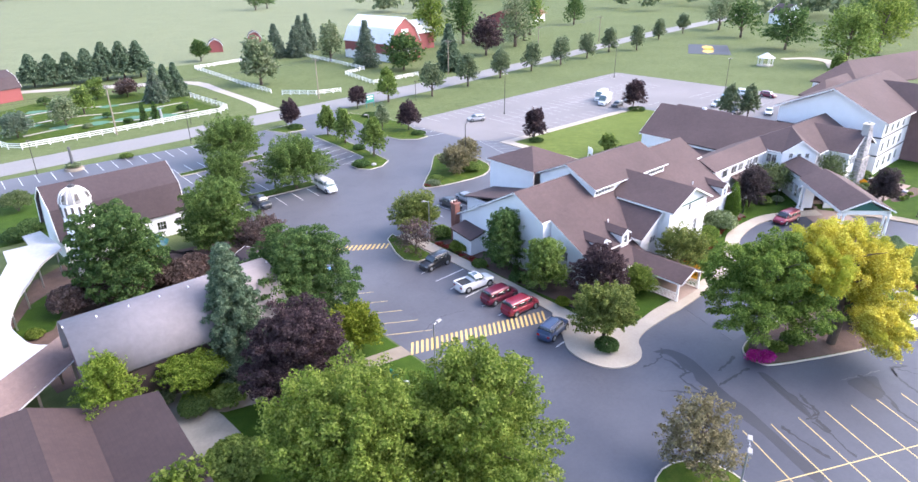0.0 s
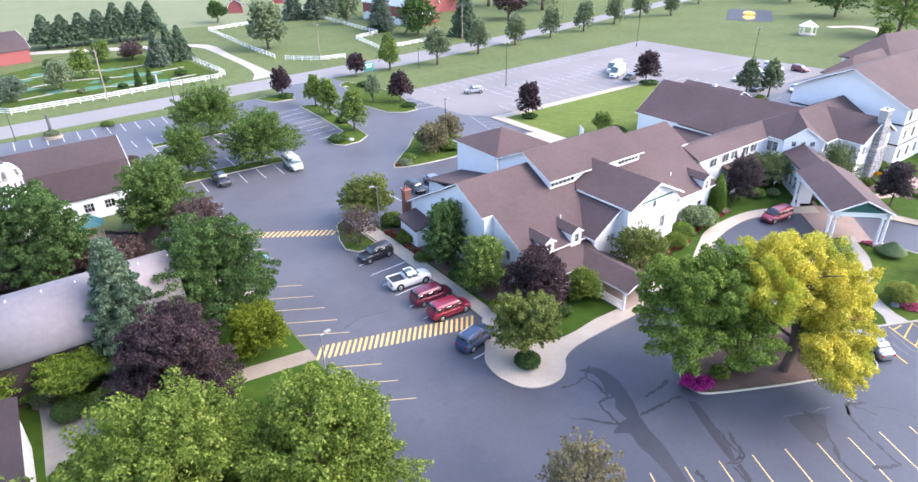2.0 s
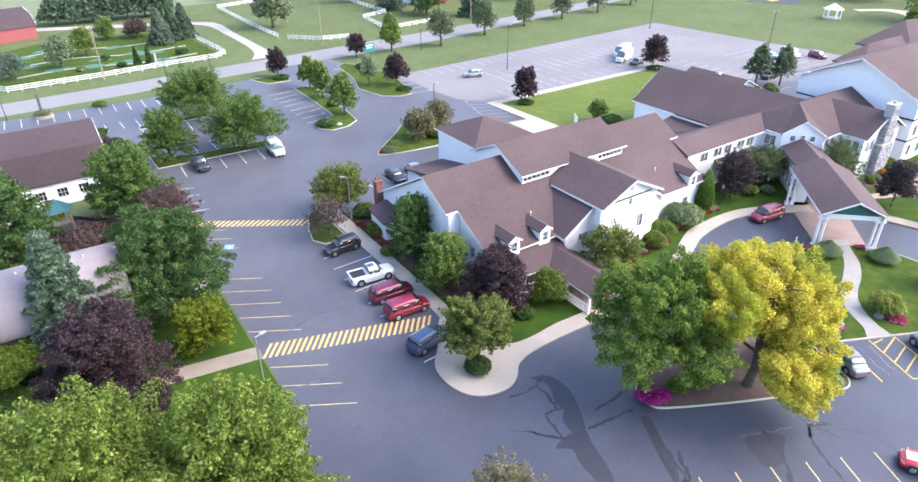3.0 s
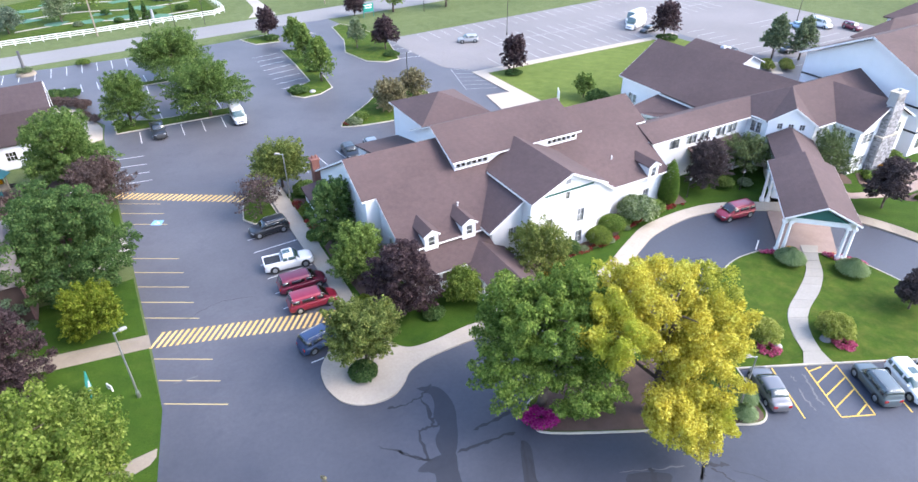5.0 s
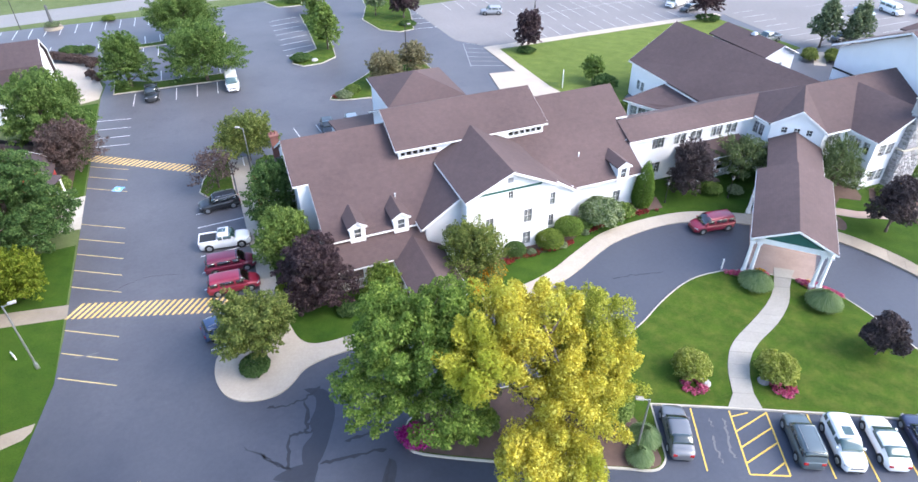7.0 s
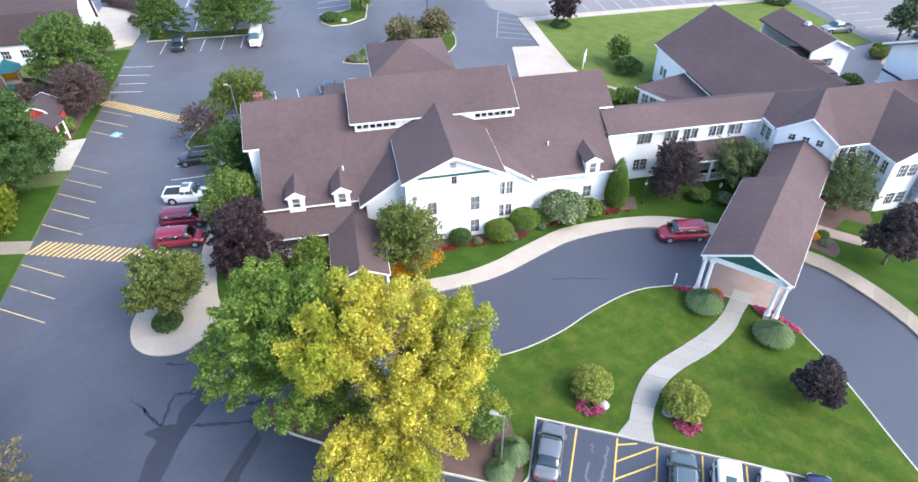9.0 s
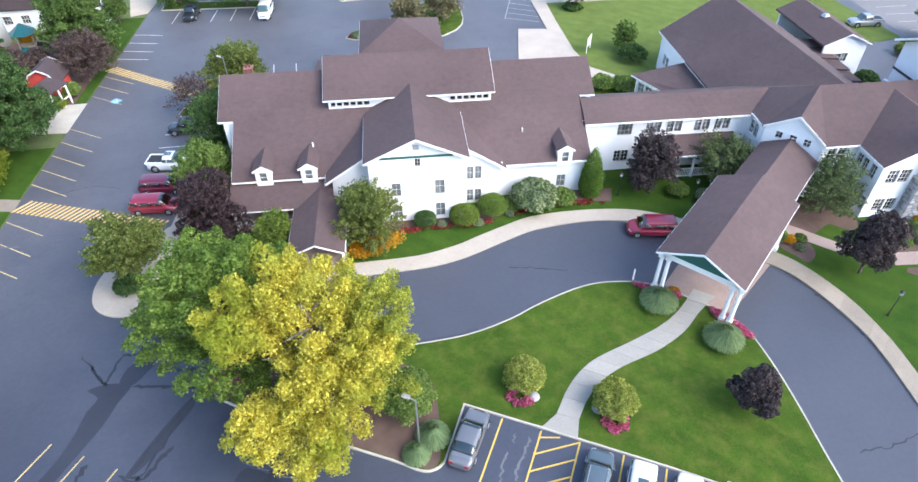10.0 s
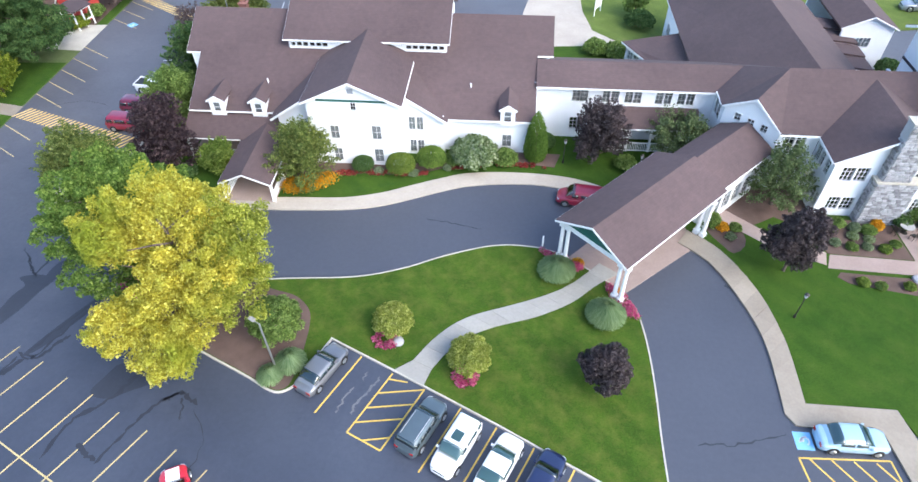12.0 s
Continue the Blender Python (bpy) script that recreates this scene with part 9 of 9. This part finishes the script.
for k, (x, y, r, h, lf) in enumerate(((-43, 121, 3.4, 5.0, "leafpine"), (-33, 126, 3.6, 6.0, "leafgrey"), (-27, 136, 3.0, 6.4, "leaf"), (-20, 153, 2.6, 5.2, "leaf"), (-13, 151, 3.8, 4.4, "leafplum"), (-24, 128, 1.0, 1.2, "leafdark"), (-15, 122, 1.2, 1.0, "leafdark"), (-8, 124, 1.5, 1.2, "leafdark"), (-32, 154, 1.6, 2.0, "leafdark"), (-22, 119, 1.0, 1.0, "leafdark"), (-30, 120, 0.9, 1.0, "leafgrey"))):
    if h > 3:
        place(broadleaf(240 + k, h, r, M[lf], 3500, 0.45, 0.1, 1.0), x, y, "rounded tree among the golf greens")
    else:
        place(shrub(240 + k, r, h, M[lf], 900, 0.3), x, y, "low shrub among the golf greens", "shrub")
for x, y in ((-19, 117.5), (-16.6, 116.8)):
    place(conifer(255, 4.4, 0.9, M["leafdark"], 1500, 0.3), x, y, "slim dark columnar evergreen")
for k, (x, y) in enumerate(((-9.6, 138), (-5.5, 142.5), (-2.5, 143.5))):
    place(conifer(258 + k, 8.6, 3.3, M["leafblue"] if k else M["leafpine"], 5000, 0.5), x, y, "blue-grey spruce at the golf corner")
bm = bmesh.new()
tube(bm, (0, 0, 0), (0, 0, 2.3), 0.38, 0.26, 10)
ob = mesh_ob("golf_tower", bm, M["blind"])
ob.matrix_basis = pose(-15.2, 117.6, 0)
tagged(ob, "small grey-white golf ornament tower", "ornament")

# ---- far trees ----
# The row borrows the spruce blue as its haze tint.
for k, h in enumerate((9.2, 8.8, 9.0, 9.6, 11.2, 11.0, 10.8)):
    place(conifer(270 + k, h, 4.9, M["leafblue"], 4600, 0.58, base=0.24), -28.8 + 4.75 * k, 184.6 - 0.45 * k, "layered pine by the field, needles blued for haze", group="pine row")
place(broadleaf(280, 3.6, 3.2, M["leafdark"], 2500, 0.5, 0.02, 1.0), -37, 182, "low dark tree beside the pines")
FAR_NORTH = [(21, 142, 13.0, 6.3, "leafgrey", 6000), (26, 201, 7, 3.5, "leafdark", 2500), (67, 134, 11, 6.5, "leafdark", 5500), (60, 168, 13, 4.5, "leafgrey", 4000), (110, 173, 20, 7.5, "leaflight", 5000), (126, 171, 21, 7, "leafdark", 5000), (109, 139, 14, 6.5, "leafpurple", 5500), (135, 149, 20, 8, "leafgrey", 5000), (152, 160, 19, 7, "leafdark", 4500), (170, 173, 20, 8, "leaf", 4500), (223, 190, 14, 6, "leafdark", 3000)]
FAR_EAST = [(201, 69, 15, 9.5, "leafdark", 6000), (176, 39, 19, 10.5, "leaf", 7000), (217, 42, 20, 10, "leaflight", 5000), (255, 60, 18, 9, "leafdark", 4500), (284, 55, 16, 8, "leaf", 4000), (148, 417, 14, 8, "leafdark", 2500), (163, 430, 13, 8, "leafdark", 2500), (228, 100, 16, 8, "leafdark", 4000), (250, 122, 15, 8, "leafgrey", 4000), (152, 24, 7, 3.0, "leafdark", 2500), (143, 30, 8, 2.6, "leaf", 2500)]
for k, (x, y, h, r, lf, n) in enumerate(FAR_NORTH + FAR_EAST):
    place(broadleaf(300 + k, h, r, M[lf], n, 0.75, 0.1, 1.1), x, y, "large broadleaf tree near the farm")
for k, (x, y, h, r) in enumerate(((50, 190, 12, 4.5), (56, 186, 11, 4.5), (62, 193, 14, 4.5), (69, 200, 14, 4.0))):
    place(conifer(330 + k, h, r, M["leafpine"], 4000, 0.6), x, y, "dark green spruce by the farmyard")
place(conifer(336, 14.5, 5.0, M["leafblue"], 8000, 0.55), 77, 123, "tall blue spruce by the farm lane")
place(conifer(337, 15, 5.0, M["leafpine"], 6000, 0.55), 62, 148, "dark green spruce by the red barn")

rng = np.random.default_rng(77)
cs, rs = [], []
for k in range(520):
    if k < 360:
        x = rng.uniform(190, 900)
        y = 300 + 0.55 * (x - 190) + rng.normal() * 26 if k < 150 else rng.uniform(-40, 0.55 * x + 60)
        if k >= 150 and x < 300:
            x += 130
        if k >= 150 and abs(y - (149 + 0.125 * (x - 280))) < 16:
            continue
    else:
        x = rng.uniform(-700, 250)
        y = 720 + rng.normal() * 18 + 0.05 * x
    h, r = rng.uniform(11, 20), rng.uniform(5, 9)
    for _ in range(11):
        d = rng.normal(size=3)
        d /= np.linalg.norm(d)
        cs.append((x + d[0] * r * 0.6, y + d[1] * r * 0.6, h * 0.55 + d[2] * h * 0.32))
        rs.append(r * rng.uniform(0.3, 0.5))
root = empty("woods")
quads_ob("foliage", leaf_cloud(rng, np.array(cs), np.array(rs), 60000, 2.3, 0.8), M["leafhaze"], root)
tagged(root, "belt of distant hazy green woods", "woods", kind="stuff")

# ---- far lawn features ----
BX = pose(182, 90, 0.06, 0, 0, 30)
bed = sheet("emblem_bed", [(BX @ Vector((x, y, 0)))[:2] for x, y in ((-14.5, -7.5), (14.5, -7.5), (14.5, 7.5), (-14.5, 7.5))], 0.06, M["tar"], 0.1)
tagged(bed, "dark rectangular flower bed on the far lawn", "flower bed", kind="structure")
for s in (-1, 1):
    pts = [(BX @ Vector((s * x, y, 0)))[:2] for x, y in ((1.0, 0), (4, 2.4), (8, 2.2), (11.5, 0.6), (9, -1.4), (4, -2.0))]
    part("wing_shape", (lambda b_: (prism(b_, ccw([tuple(p) for p in pts]), 0.05, 0.09), b_)[1])(bmesh.new()), M["yellow"], bed, "yellow wing-shaped planting")
pts = [(BX @ Vector((2.2 * math.cos(a), 2.2 * math.sin(a), 0)))[:2] for a in np.linspace(0, 5.6, 9)]
part("centre", (lambda b_: (prism(b_, ccw([tuple(p) for p in pts]), 0.05, 0.1), b_)[1])(bmesh.new()), M["orange"], bed, "orange round planting")
gz = tagged(empty("gazebo", (158, 57, 0)), "small white open gazebo on the lawn", "gazebo")
for k in range(6):
    a = k * math.tau / 6
    bm = bmesh.new()
    tube(bm, (2.2 * math.cos(a), 2.2 * math.sin(a), 0), (2.2 * math.cos(a), 2.2 * math.sin(a), 2.6), 0.12, 0.12, 6)
    part("post", bm, M["trim"], gz)
bm = bmesh.new()
tube(bm, (0, 0, 2.6), (0, 0, 4.2), 2.9, 0.1, 6)
part("roof", bm, M["whiteroof"], gz)
bm = bmesh.new()
tube(bm, (0, 0, 0), (0, 0, 0.3), 2.6, 2.6, 6)
part("floor", bm, M["kerb"], gz)
tagged(sheet("far_path", smooth_line([(160, 34), (168, 41), (180, 47), (182, 54), (176, 58)], 4) + smooth_line([(162, 31), (170, 38), (184, 45), (187, 54), (178, 61)], 4)[::-1], 0.04, M["concrete"], 0.1), "pale curved path on the far lawn", "path", kind="structure")

# ---- playground ----
pg = tagged(empty("playground_tower", (-41.4, 38.4, 0), 20), "teal playground tower with slides and wooden posts", "playground")
for x in (-0.9, 0.9):
    for y in (-0.9, 0.9):
        bm = bmesh.new()
        box(bm, (x - 0.07, y - 0.07, 0), (x + 0.07, y + 0.07, 3.3))
        part("post", bm, M["wood"], pg)
bm = bmesh.new()
box(bm, (-1, -1, 1.5), (1, 1, 1.62))
part("deck", bm, M["wood"], pg)
bm = bmesh.new()
tube(bm, (0, 0, 3.2), (0, 0, 4.4), 1.75, 0.1, 6)
part("canopy", bm, M["tealplastic"], pg, "pointed teal canopy")
bm = bmesh.new()
TROUGH = [(-0.35, 0.25), (-0.30, 0.25), (-0.28, 0.05), (0.28, 0.05), (0.30, 0.25), (0.35, 0.25), (0.33, 0.0), (-0.33, 0.0)]
sweep(bm, [(1.0 + 3.6 * f, -0.6 - 0.2 * f, 1.6 - 1.5 * f + 0.12 * math.sin(f * 9)) for f in np.linspace(0, 1, 9)], TROUGH)
part("slide", bm, M["blackplastic"], pg, "long black plastic slide")
bm = bmesh.new()
sweep(bm, [(-0.3 - 0.6 * f, -1.0 - 2.6 * f, 1.6 - 1.5 * f) for f in np.linspace(0, 1, 9)], TROUGH)
part("slide", bm, M["tealplastic"], pg, "wide teal plastic slide")
bm = bmesh.new()
box(bm, (-0.9, 0.9, 1.6), (0.9, 0.98, 2.4))
part("panel", bm, M["orange"], pg, "orange wooden panel")

# ---- small red shed and terrace furniture ----
rs2 = tagged(empty("cottage", (-34.5, 26.9, 0)), "small bright red cottage with a white-trimmed porch", "shed")
gambrel(rs2, 3.2, 1.65, 2.4, 1.15, 3.4, 4.0, M["brightred"], M["barnroof"], 0.2)
rs2.matrix_basis = pose(-34.5, 26.9, 0, 0, 0, -90)
porch = tagged(empty("porch"), "small porch with a brown roof and white posts", "porch")
bm = bmesh.new()
slab(bm, [(-34.4, 22.3, 3.15), (-32.4, 22.1, 2.5), (-31.5, 24.9, 2.5), (-33.5, 25.1, 3.15)], 0.14)
part("roof", bm, M["barnroof"], porch)
for x, y in ((-32.6, 22.4), (-31.75, 24.6), (-32.15, 23.5), (-34.2, 22.6)):
    bm = bmesh.new()
    box(bm, (x - 0.07, y - 0.07, 0), (x + 0.07, y + 0.07, 2.42))
    part("post", bm, M["trim"], porch)
for p, q in (((-32.6, 22.4), (-31.75, 24.6)), ((-34.2, 22.6), (-32.6, 22.4))):
    for z in (1.0, 2.36):
        bm = bmesh.new()
        beam(bm, (p[0], p[1], z), (q[0], q[1], z), 0.08, 0.12)
        part("rail", bm, M["trim"], porch)


def table_set(x, y, label):
    root = empty("garden_table", (x, y, 0.14))
    bm = bmesh.new()
    tube(bm, (0, 0, 0.70), (0, 0, 0.74), 0.55, 0.55, 18)
    part("tabletop", bm, M["membrane"], root)
    bm = bmesh.new()
    tube(bm, (0, 0, 0), (0, 0, 0.7), 0.05, 0.05, 8)
    tube(bm, (0, 0, 0), (0, 0, 0.05), 0.3, 0.25, 10)
    part("pedestal", bm, M["pole"], root)
    tagged(root, label, "table", "terrace tables")
    for k in range(4):
        a = 90 * k + 20
        ch = empty("garden_chair")
        bm = bmesh.new()
        box(bm, (-0.22, -0.22, 0.42), (0.22, 0.22, 0.46))
        part("seat", bm, M["pole"], ch)
        bm = bmesh.new()
        box(bm, (0.18, -0.22, 0.46), (0.22, 0.22, 0.9))
        part("backrest", bm, M["pole"], ch)
        for u in (-0.19, 0.19):
            for v in (-0.19, 0.19):
                bm = bmesh.new()
                tube(bm, (u, v, 0), (u, v, 0.42), 0.02, 0.02, 5)
                part("leg", bm, M["pole"], ch)
        ch.matrix_basis = pose(x, y, 0.14, 0, 0, a) @ pose(0.9, 0, 0)
        tagged(ch, "dark metal garden chair at a round table", "chair", "terrace chairs")


table_set(53.6, -7.6, "round pale garden table on the terrace")
table_set(55.4, -9.4, "round pale garden table on the terrace")
